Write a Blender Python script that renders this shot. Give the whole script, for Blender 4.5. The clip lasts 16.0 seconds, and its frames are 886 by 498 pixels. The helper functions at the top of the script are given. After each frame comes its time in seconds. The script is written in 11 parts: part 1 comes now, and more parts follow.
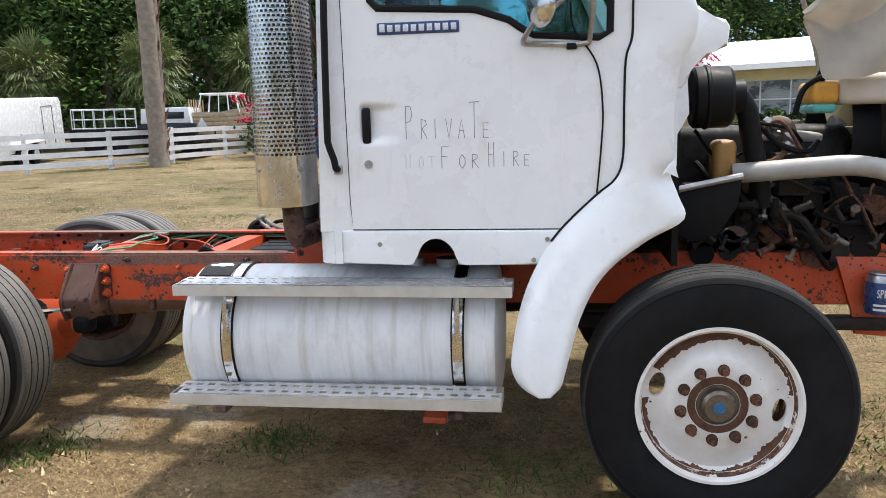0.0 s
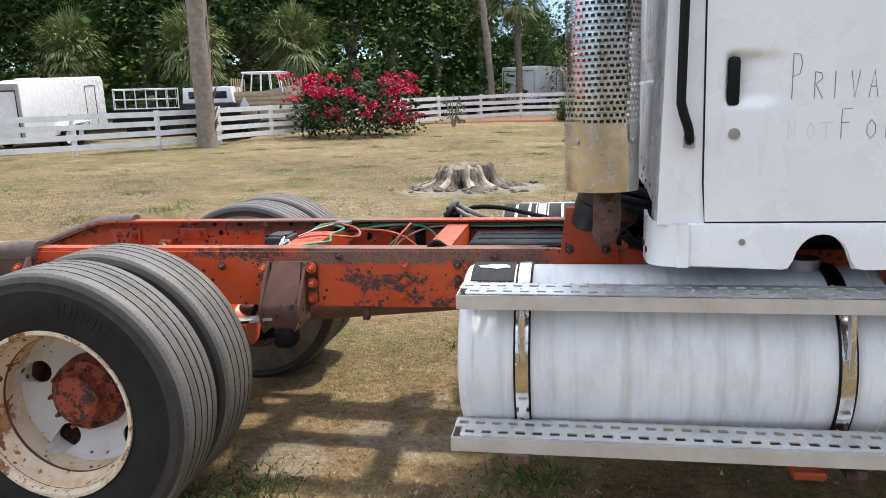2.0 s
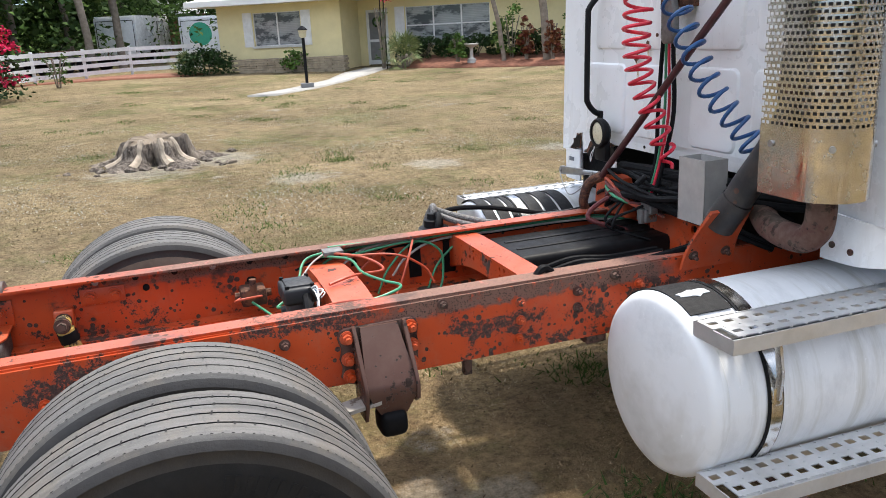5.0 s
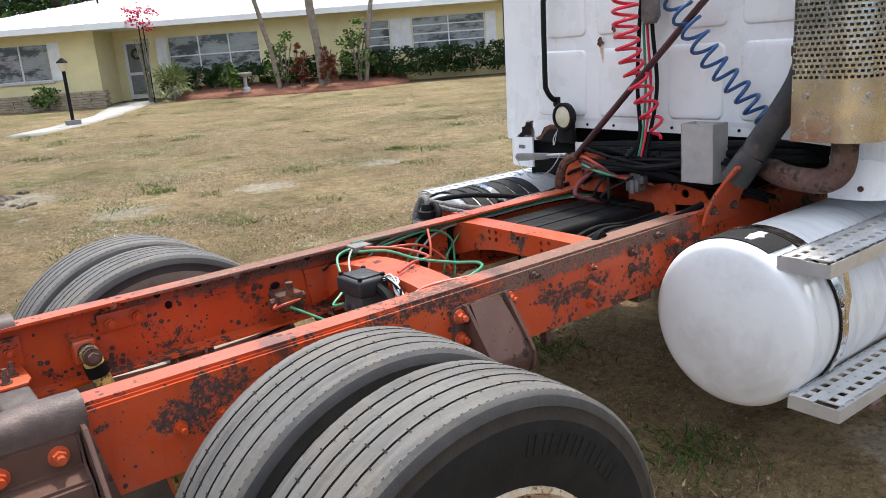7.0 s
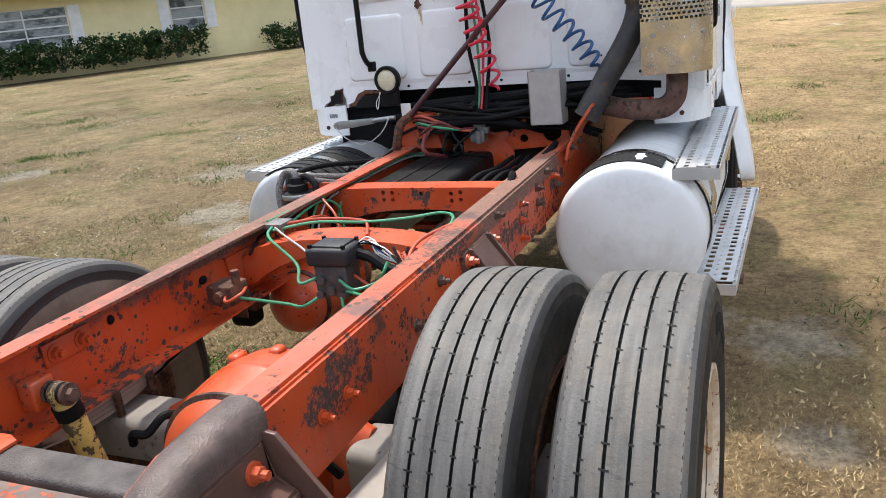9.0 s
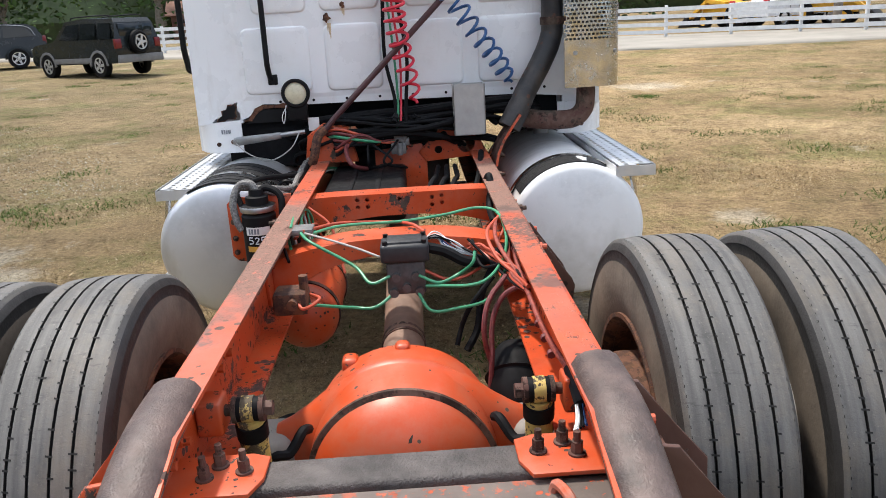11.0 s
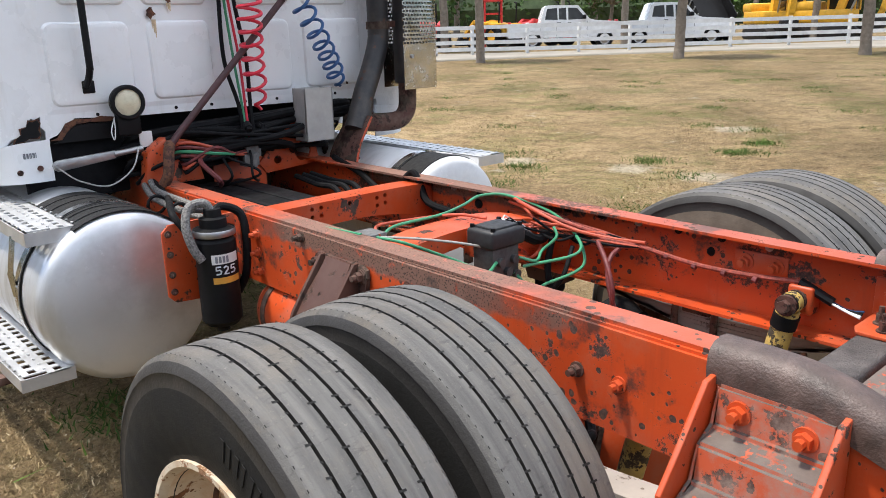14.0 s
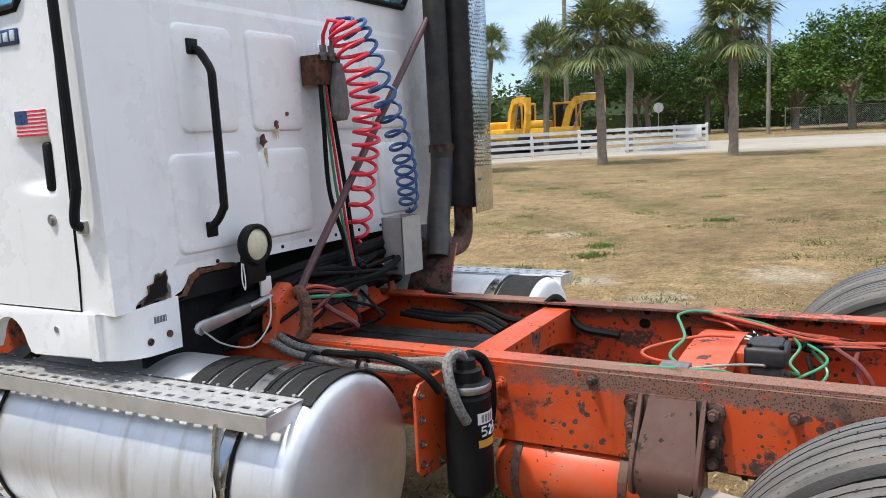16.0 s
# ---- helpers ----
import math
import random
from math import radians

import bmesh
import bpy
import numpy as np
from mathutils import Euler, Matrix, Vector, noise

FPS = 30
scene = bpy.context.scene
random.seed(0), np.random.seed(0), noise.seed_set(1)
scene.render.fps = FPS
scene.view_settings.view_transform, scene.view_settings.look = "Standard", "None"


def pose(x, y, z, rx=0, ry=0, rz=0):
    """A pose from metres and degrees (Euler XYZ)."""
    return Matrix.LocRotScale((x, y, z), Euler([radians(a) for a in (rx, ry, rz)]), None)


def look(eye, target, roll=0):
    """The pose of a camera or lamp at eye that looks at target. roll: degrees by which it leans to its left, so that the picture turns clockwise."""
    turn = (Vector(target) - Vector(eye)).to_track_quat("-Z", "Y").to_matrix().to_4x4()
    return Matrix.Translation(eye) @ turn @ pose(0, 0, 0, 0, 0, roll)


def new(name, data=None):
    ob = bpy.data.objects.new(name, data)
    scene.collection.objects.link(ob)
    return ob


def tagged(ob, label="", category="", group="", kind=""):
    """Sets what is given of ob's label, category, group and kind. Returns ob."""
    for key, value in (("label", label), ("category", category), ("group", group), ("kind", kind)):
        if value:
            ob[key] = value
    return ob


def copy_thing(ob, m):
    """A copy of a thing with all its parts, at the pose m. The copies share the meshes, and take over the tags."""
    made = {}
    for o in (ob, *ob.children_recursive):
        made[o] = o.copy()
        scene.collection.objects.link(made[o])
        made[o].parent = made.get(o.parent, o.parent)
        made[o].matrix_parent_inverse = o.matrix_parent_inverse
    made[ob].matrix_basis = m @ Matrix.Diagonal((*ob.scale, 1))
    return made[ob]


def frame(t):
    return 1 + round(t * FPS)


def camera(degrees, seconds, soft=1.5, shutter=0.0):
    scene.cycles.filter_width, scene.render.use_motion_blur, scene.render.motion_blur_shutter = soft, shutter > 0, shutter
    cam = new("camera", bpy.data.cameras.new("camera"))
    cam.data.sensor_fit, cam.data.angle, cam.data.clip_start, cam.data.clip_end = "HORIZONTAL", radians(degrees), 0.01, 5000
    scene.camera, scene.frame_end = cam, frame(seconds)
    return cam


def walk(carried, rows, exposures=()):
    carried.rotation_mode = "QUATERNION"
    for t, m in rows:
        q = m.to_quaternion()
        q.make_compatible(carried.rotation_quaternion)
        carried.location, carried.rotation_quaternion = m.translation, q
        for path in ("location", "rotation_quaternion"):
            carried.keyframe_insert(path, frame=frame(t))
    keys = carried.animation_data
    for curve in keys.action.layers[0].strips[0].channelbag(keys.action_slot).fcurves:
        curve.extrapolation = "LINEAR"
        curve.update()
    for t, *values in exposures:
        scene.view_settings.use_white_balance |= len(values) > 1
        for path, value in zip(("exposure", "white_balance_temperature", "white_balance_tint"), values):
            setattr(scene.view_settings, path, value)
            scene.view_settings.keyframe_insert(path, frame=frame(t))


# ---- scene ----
cam = camera(58.7, 16.0, 0.9)
METRES, EYE, TILT, LEAN, TURN = 10.5, 1.63, -0.5, 0.0, 8.2
ROWS = [
    (0.0, 0.0, 0.0, 0.0, -0.23, -9.0, 1.44),
    (0.5, -0.0184, 0.0201, -0.0013, 7.89, -10.35, 2.52),
    (1.0, -0.0428, 0.0391, -0.0025, 10.85, -11.83, 3.04),
    (1.5, -0.0761, 0.0553, -0.0015, 6.62, -10.66, 2.76),
    (2.0, -0.1072, 0.0781, -0.0043, 1.13, -10.32, 1.67),
    (2.5, -0.1361, 0.0999, 0.0004, -5.28, -10.31, 0.6),
    (3.0, -0.1681, 0.1137, 0.0082, -10.16, -11.32, 1.6),
    (3.5, -0.1916, 0.1292, 0.015, -12.47, -10.86, 1.24),
    (4.0, -0.2158, 0.1467, 0.0211, -17.15, -12.43, 1.53),
    (6.5, -0.3255, 0.2204, 0.0108, -42.57, -16.1, 4.29),
    (7.0, -0.3434, 0.2369, 0.0087, -46.3, -14.27, 4.66),
    (7.5, -0.3586, 0.2577, 0.0095, -52.07, -14.57, 5.18),
    (8.0, -0.3779, 0.2809, 0.0082, -60.51, -16.19, 5.81),
    (10.5, -0.4098, 0.425, 0.0046, -95.07, -16.73, 4.83),
    (11.0, -0.4129, 0.4546, 0.0034, -100.58, -16.51, 3.56),
    (11.5, -0.4097, 0.4804, 0.0036, -104.92, -16.22, 3.99),
    (12.0, -0.3956, 0.5096, 0.0029, -111.24, -15.64, 3.7),
    (12.5, -0.3855, 0.54, 0.0032, -119.62, -15.78, 3.11),
    (13.0, -0.3721, 0.5636, 0.0017, -126.53, -16.08, 3.29),
    (13.5, -0.3482, 0.5862, 0.0022, -133.03, -16.05, 2.42),
    (14.0, -0.3227, 0.6137, 0.0001, -140.64, -16.27, 1.7),
    (14.5, -0.2911, 0.6321, -0.0002, -147.14, -15.82, 2.78),
    (15.0, -0.252, 0.6451, 0.0054, -151.28, -13.47, 3.71),
    (15.5, -0.2153, 0.6616, 0.0062, -156.43, -11.59, 3.57),
    (16.0, -0.1804, 0.668, 0.0063, -159.77, -8.62, 2.97),
]
walk(cam, [(t, pose(0, 0, EYE, TILT, LEAN, TURN) @ pose(METRES * x, METRES * y, METRES * z, 90 + pitch, roll, yaw)) for t, x, y, z, yaw, pitch, roll in ROWS], [(0, 1.65), (4, 1.66), (8, 1.6), (10.5, 1.5), (11.5, 1.48), (14.5, 1.5), (16, 1.4)])

# ---- light ----
SUN_UP, SUN_TURN = 69, 46      # from ahead of the truck and its left side
world = bpy.data.worlds.new("sky_world")
scene.world = world
world.use_nodes = True
_n = world.node_tree.nodes
_sky = _n.new("ShaderNodeTexSky")
_sky.sky_type = "NISHITA"
_sky.sun_disc = False
_sky.sun_elevation = radians(SUN_UP)
_sky.sun_rotation = radians(SUN_TURN)
_sky.air_density = 0.7
_sky.dust_density = 0.15
_sky.ozone_density = 3.0
_wl = world.node_tree.links
_wc = _n.new("ShaderNodeTexCoord")
_wm = _n.new("ShaderNodeMapping")
_wm.inputs["Scale"].default_value = (1.0, 1.0, 3.0)
_wn = _n.new("ShaderNodeTexNoise")
_wn.inputs["Scale"].default_value = 2.2
_wn.inputs["Detail"].default_value = 7.0
_wr = _n.new("ShaderNodeValToRGB")
_wr.color_ramp.elements[0].position, _wr.color_ramp.elements[1].position = 0.42, 0.72
_wr.color_ramp.elements[0].color, _wr.color_ramp.elements[1].color = (0.05, 0.05, 0.05, 1), (0.85, 0.85, 0.85, 1)
_wx = _n.new("ShaderNodeMix")
_wx.data_type = "RGBA"
_wx.inputs[7].default_value = (26.4, 27.6, 29.4, 1)      # thin white cloud
_wl.new(_wc.outputs["Generated"], _wm.inputs[0])
_wl.new(_wm.outputs[0], _wn.inputs["Vector"])
_wl.new(_wn.outputs["Fac"], _wr.inputs[0])
_ws = _n.new("ShaderNodeSeparateXYZ")
_wl.new(_wc.outputs["Generated"], _ws.inputs[0])
_we = _n.new("ShaderNodeValToRGB")           # thin cloud gathers overhead, blue shows low down
_we.color_ramp.elements[0].position, _we.color_ramp.elements[1].position = 0.10, 0.50
_we.color_ramp.elements[0].color = (0.05, 0.05, 0.05, 1)
_wl.new(_ws.outputs["Z"], _we.inputs[0])
_wf = _n.new("ShaderNodeMath")
_wf.operation = "MULTIPLY"
_wl.new(_wr.outputs[0], _wf.inputs[0])
_wl.new(_we.outputs[0], _wf.inputs[1])
_wl.new(_wf.outputs[0], _wx.inputs[0])
_wl.new(_sky.outputs[0], _wx.inputs[6])
_wl.new(_wx.outputs[2], _n["Background"].inputs[0])
_n["Background"].inputs[1].default_value = 0.061
sun = new("sun", bpy.data.lights.new("sun", "SUN"))
sun.data.energy, sun.data.angle, sun.data.color = 1.9, radians(3.5), (1.0, 0.94, 0.85)
SUN_FROM = (math.cos(radians(SUN_UP)) * math.sin(radians(SUN_TURN)), math.cos(radians(SUN_UP)) * math.cos(radians(SUN_TURN)), math.sin(radians(SUN_UP)))
sun.matrix_world = look((SUN_FROM[0] * 50, SUN_FROM[1] * 50, SUN_FROM[2] * 50), (0, 0, 0))
scene.view_settings.exposure = 1.3

# ---- tools ----
CY = 4.19      # the truck's centre line


def thing(name, at=(0, 0, 0), label="", category="", group="", kind="", rz=0):
    """A top-level Empty that holds the parts of one thing."""
    ob = new(name)
    ob.matrix_basis = pose(*at, 0, 0, rz)
    return tagged(ob, label, category, group, kind)


def mesh_of(name, bm, material, smooth=True, sharp=35):
    me = bpy.data.meshes.new(name)
    bmesh.ops.recalc_face_normals(bm, faces=bm.faces)
    for f in bm.faces:
        f.smooth = smooth
    if smooth:
        limit = radians(sharp)
        for e in bm.edges:
            if len(e.link_faces) == 2 and e.calc_face_angle(0) > limit:
                e.smooth = False
    bm.to_mesh(me)
    bm.free()
    for m in (material if isinstance(material, (list, tuple)) else (material,)):
        me.materials.append(m)
    return me


def world_place(ob):
    m = ob.matrix_basis.copy()
    while ob.parent:
        ob = ob.parent
        m = ob.matrix_basis @ m
    return m


def part(name, bm, material, parent, label="", local=False, smooth=True, sharp=35):
    """One mesh under a thing or a part; bm is in the world's metres, or in the thing's own if local."""
    if not local:
        bmesh.ops.transform(bm, matrix=world_place(parent).inverted(), verts=bm.verts)
    ob = new(name, mesh_of(name, bm, material, smooth, sharp))
    ob.parent = parent
    return tagged(ob, label)


def solo(name, bm, material, label="", category="", group="", kind="", smooth=True, sharp=35):
    """A thing of one mesh."""
    return tagged(new(name, mesh_of(name, bm, material, smooth, sharp)), label, category, group, kind)


def box(bm, x0, x1, y0, y1, z0, z1, bevel=0.0, m=None, seg=2):
    made = bmesh.ops.create_cube(bm, size=1)["verts"]
    t = Matrix.Translation(((x0 + x1) / 2, (y0 + y1) / 2, (z0 + z1) / 2)) @ Matrix.Diagonal((abs(x1 - x0), abs(y1 - y0), abs(z1 - z0), 1))
    bmesh.ops.transform(bm, matrix=(m @ t) if m else t, verts=made)
    if bevel:
        edges = list({e for v in made for e in v.link_edges})
        bmesh.ops.bevel(bm, geom=edges, offset=bevel, segments=seg, profile=0.5, affect="EDGES")
    return bm


def prism(bm, outline, depth, m, bevel=0.0, seg=2):
    """A flat outline (u, v) pushed along its normal by depth; m carries (u, v, w) to the world."""
    a = [bm.verts.new(m @ Vector((u, v, 0))) for u, v in outline]
    b = [bm.verts.new(m @ Vector((u, v, depth))) for u, v in outline]
    n = len(outline)
    faces = [bm.faces.new(a[::-1]), bm.faces.new(b)]
    for i in range(n):
        faces.append(bm.faces.new((a[i], a[(i + 1) % n], b[(i + 1) % n], b[i])))
    if bevel:
        edges = list({e for f in faces[:2] for e in f.edges})
        bmesh.ops.bevel(bm, geom=edges, offset=bevel, segments=seg, profile=0.5, affect="EDGES")
    return bm


# an outline in (x, z) pushed along +y; in (y, z) along +x; in (x, y) along +z
def XZ(y):
    return Matrix(((1, 0, 0, 0), (0, 0, 1, y), (0, 1, 0, 0), (0, 0, 0, 1)))


def YZ(x):
    return Matrix(((0, 0, 1, x), (1, 0, 0, 0), (0, 1, 0, 0), (0, 0, 0, 1)))


def XY(z):
    return Matrix(((1, 0, 0, 0), (0, 1, 0, 0), (0, 0, 1, z), (0, 0, 0, 1)))


def along(a, b):
    """The frame at a whose z points to b."""
    d = Vector(b) - Vector(a)
    return Matrix.Translation(a) @ d.to_track_quat("Z", "Y").to_matrix().to_4x4()


def cyl(bm, a, b, r, r2=None, seg=20, caps=True):
    d = (Vector(b) - Vector(a)).length
    bmesh.ops.create_cone(bm, cap_ends=caps, segments=seg, radius1=r, radius2=r if r2 is None else r2, depth=d, matrix=along(a, b) @ Matrix.Translation((0, 0, d / 2)))
    return bm


def lathe(bm, profile, m, seg=48, close=False, a0=0.0, a1=360.0):
    """Spins (r, h) round the z axis of m."""
    full = abs(a1 - a0) >= 359.9
    steps = seg if full else seg + 1
    rings = []
    for i in range(steps):
        a = radians(a0 + (a1 - a0) * i / seg)
        rings.append([bm.verts.new(m @ Vector((r * math.cos(a), r * math.sin(a), h))) for r, h in profile])
    n = len(profile)
    for i in range(seg):
        p, q = rings[i], rings[(i + 1) % steps]
        for j in range(n if close else n - 1):
            bm.faces.new((p[j], q[j], q[(j + 1) % n], p[(j + 1) % n]))
    return bm


def spline(points, per=8):
    """Catmull-Rom through the points."""
    p = [Vector(v) for v in points]
    if len(p) < 3:
        return p
    p = [2 * p[0] - p[1], *p, 2 * p[-1] - p[-2]]
    out = []
    for i in range(1, len(p) - 2):
        a, b, c, d = p[i - 1:i + 3]
        for k in range(per):
            t = k / per
            out.append(0.5 * (2 * b + (c - a) * t + (2 * a - 5 * b + 4 * c - d) * t * t + (3 * b - a - 3 * c + d) * t ** 3))
    out.append(p[-2])
    return out


def tube(bm, points, r, seg=8, caps=True, radii=None):
    """A round bar along a line of points."""
    pts = [Vector(v) for v in points]
    side = None
    rings = []
    for i, c in enumerate(pts):
        d = (pts[min(i + 1, len(pts) - 1)] - pts[max(i - 1, 0)]).normalized()
        if side is None:
            side = d.orthogonal().normalized()
        side = (side - d * side.dot(d)).normalized()
        up = d.cross(side)
        rr = radii[i] if radii else r
        rings.append([bm.verts.new(c + rr * (math.cos(2 * math.pi * k / seg) * side + math.sin(2 * math.pi * k / seg) * up)) for k in range(seg)])
    for p, q in zip(rings, rings[1:]):
        for k in range(seg):
            bm.faces.new((p[k], p[(k + 1) % seg], q[(k + 1) % seg], q[k]))
    if caps:
        bm.faces.new(rings[0][::-1])
        bm.faces.new(rings[-1])
    return bm


def hexhead(bm, at, axis, r=0.014, h=0.012, washer=0.019):
    """A bolt head with its washer, that stands on a face."""
    a, d = Vector(at), Vector(axis).normalized()
    cyl(bm, a - d * 0.004, a + d * 0.004, washer, seg=14)
    cyl(bm, a + d * 0.003, a + d * (0.003 + h), r, seg=6)
    cyl(bm, a + d * (0.003 + h), a + d * (0.008 + h * 1.6), r * 0.6, seg=8)
    return bm


def cut(ob, cutters):
    """Holes: takes the bmesh cutters out of the object's mesh for good."""
    me = bpy.data.meshes.new("cutter")
    bmesh.ops.recalc_face_normals(cutters, faces=cutters.faces)
    cutters.to_mesh(me)
    cutters.free()
    tool = bpy.data.objects.new("cutter", me)
    scene.collection.objects.link(tool)
    tool.parent = ob.parent
    mod = ob.modifiers.new("holes", "BOOLEAN")
    mod.operation, mod.object, mod.solver = "DIFFERENCE", tool, "EXACT"
    done = bpy.data.meshes.new_from_object(ob.evaluated_get(bpy.context.evaluated_depsgraph_get()))
    ob.modifiers.clear()
    ob.data = done
    bpy.data.objects.remove(tool)
    bpy.data.meshes.remove(me)
    return ob


# ---- materials ----
class Nodes:
    """Short hand for a node tree."""

    def __init__(self, name):
        self.mat = bpy.data.materials.new(name)
        self.mat.use_nodes = True
        self.nt = self.mat.node_tree
        self.bsdf = self.nt.nodes["Principled BSDF"]
        self.coord = self.nt.nodes.new("ShaderNodeTexCoord").outputs["Object"]

    def link(self, a, b):
        self.nt.links.new(a, b)

    def noise(self, scale, detail=4, rough=0.6, vec=None, stretch=None):
        n = self.nt.nodes.new("ShaderNodeTexNoise")
        n.inputs["Scale"].default_value = scale
        n.inputs["Detail"].default_value = detail
        n.inputs["Roughness"].default_value = rough
        v = vec or self.coord
        if stretch:
            mp = self.nt.nodes.new("ShaderNodeMapping")
            mp.inputs["Scale"].default_value = stretch
            self.link(v, mp.inputs[0])
            v = mp.outputs[0]
        self.link(v, n.inputs["Vector"])
        return n.outputs["Fac"]

    def voronoi(self, scale, feature="F1"):
        n = self.nt.nodes.new("ShaderNodeTexVoronoi")
        n.feature = feature
        n.inputs["Scale"].default_value = scale
        self.link(self.coord, n.inputs["Vector"])
        return n.outputs["Distance"]

    def ramp(self, fac, stops):
        n = self.nt.nodes.new("ShaderNodeValToRGB")
        e = n.color_ramp.elements
        e[0].position, e[0].color = stops[0][0], self.rgba(stops[0][1])
        e[1].position, e[1].color = stops[-1][0], self.rgba(stops[-1][1])
        for p, c in stops[1:-1]:
            k = e.new(p)
            k.color = self.rgba(c)
        self.link(fac, n.inputs[0])
        return n.outputs[0]

    @staticmethod
    def rgba(c):
        return (c, c, c, 1) if isinstance(c, (int, float)) else (*c[:3], 1)

    def mix(self, fac, a, b):
        n = self.nt.nodes.new("ShaderNodeMix")
        n.data_type = "RGBA"
        for value, socket in ((fac, n.inputs[0]), (a, n.inputs[6]), (b, n.inputs[7])):
            if isinstance(value, (int, float)) and socket is n.inputs[0]:
                socket.default_value = value
            elif isinstance(value, (int, float, tuple)):
                socket.default_value = self.rgba(value)
            else:
                self.link(value, socket)
        return n.outputs[2]

    def math(self, op, a, b):
        n = self.nt.nodes.new("ShaderNodeMath")
        n.operation = op
        for i, v in enumerate((a, b)):
            if isinstance(v, (int, float)):
                n.inputs[i].default_value = v
            else:
                self.link(v, n.inputs[i])
        return n.outputs[0]

    def random(self):
        return self.nt.nodes.new("ShaderNodeObjectInfo").outputs["Random"]

    def island(self):
        return self.nt.nodes.new("ShaderNodeNewGeometry").outputs["Random Per Island"]

    def axis(self, k):
        n = self.nt.nodes.new("ShaderNodeSeparateXYZ")
        self.link(self.coord, n.inputs[0])
        return n.outputs[k]

    def bump(self, height, strength=0.3, distance=0.01):
        n = self.nt.nodes.new("ShaderNodeBump")
        n.inputs["Strength"].default_value = strength
        n.inputs["Distance"].default_value = distance
        self.link(height, n.inputs["Height"])
        self.link(n.outputs[0], self.bsdf.inputs["Normal"])

    def set(self, colour=None, rough=None, metal=None, spec=None, **more):
        for v, key in ((colour, "Base Color"), (rough, "Roughness"), (metal, "Metallic"), (spec, "Specular IOR Level")):
            if v is None:
                continue
            s = self.bsdf.inputs[key]
            if isinstance(v, (int, float)) and key != "Base Color":
                s.default_value = v
            elif isinstance(v, (int, float, tuple)):
                s.default_value = self.rgba(v)
            else:
                self.link(v, s)
        return self.mat


def plain(name, colour, rough=0.5, metal=0.0, vary=0.25, scale=6.0, bump=0.0, fine=120.0, spec=None):
    """A surface with soft variation at two scales."""
    n = Nodes(name)
    dark = tuple(c * (1 - vary) for c in colour)
    light = tuple(min(1, c * (1 + vary * 0.5)) for c in colour)
    c = n.ramp(n.noise(scale, 5), [(0.3, dark), (0.7, light)])
    c = n.mix(n.math("MULTIPLY", n.noise(fine, 2), 0.25 * min(1, vary * 3)), c, tuple(v * 0.6 for v in colour))
    r = n.ramp(n.noise(scale * 2.3, 4), [(0.3, max(0, rough - 0.1)), (0.7, min(1, rough + 0.12))])
    if bump:
        n.bump(n.noise(fine, 3), bump, 0.004)
    return n.set(c, r, metal, spec)


def worn_paint(name, colour, under, wear=0.55, rough=0.45, scale=5.0, dust=(0.30, 0.25, 0.19), dusty=0.3, chips=26.0):
    """Paint that has flaked in patches down to rust, with dust on it."""
    n = Nodes(name)
    c = n.ramp(n.noise(scale * 0.6, 3), [(0.3, tuple(v * 0.8 for v in colour)), (0.7, colour)])
    big = n.noise(scale, 8, 0.72)
    flake = n.ramp(big, [(wear, 0.0), (wear + 0.025, 1.0)])
    small = n.ramp(n.noise(chips, 4, 0.65), [(wear + 0.06, 0.0), (wear + 0.09, 1.0)])
    pits = n.ramp(n.math("SUBTRACT", n.math("SUBTRACT", n.math("MULTIPLY", n.noise(scale * 1.5, 4), 1.3), 0.02 + wear * 0.9), n.voronoi(chips)), [(0.0, 0.0), (0.03, 1.0)])
    both = n.math("MAXIMUM", n.math("MAXIMUM", flake, small), pits)
    rust = n.ramp(n.noise(60, 5), [(0.3, tuple(v * 0.5 for v in under)), (0.7, under)])
    c = n.mix(both, c, rust)
    dirt = n.ramp(n.noise(scale * 1.7, 6, 0.7), [(0.42, 0.0), (0.75, dusty)])
    c = n.mix(dirt, c, dust)
    n.bump(n.math("SUBTRACT", n.math("MULTIPLY", n.noise(180, 3), 0.3), n.math("MULTIPLY", both, 1.4)), 0.3, 0.002)
    r = n.mix(both, rough, 0.85)
    return n.set(c, n.math("MAXIMUM", r, 0.2), 0.0)


M = {}
M["orange"] = worn_paint("orange frame paint", (0.54, 0.068, 0.013), (0.05, 0.027, 0.02), 0.60, 0.42, 5.0, dusty=0.25, chips=45)
M["orangesmooth"] = worn_paint("orange housing paint", (0.55, 0.070, 0.015), (0.06, 0.035, 0.028), 0.655, 0.42, 5.0, dusty=0.3, chips=30)
M["rust"] = worn_paint("rusty brown iron", (0.105, 0.05, 0.04), (0.045, 0.025, 0.02), 0.52, 0.7, 8.0, dusty=0.35)


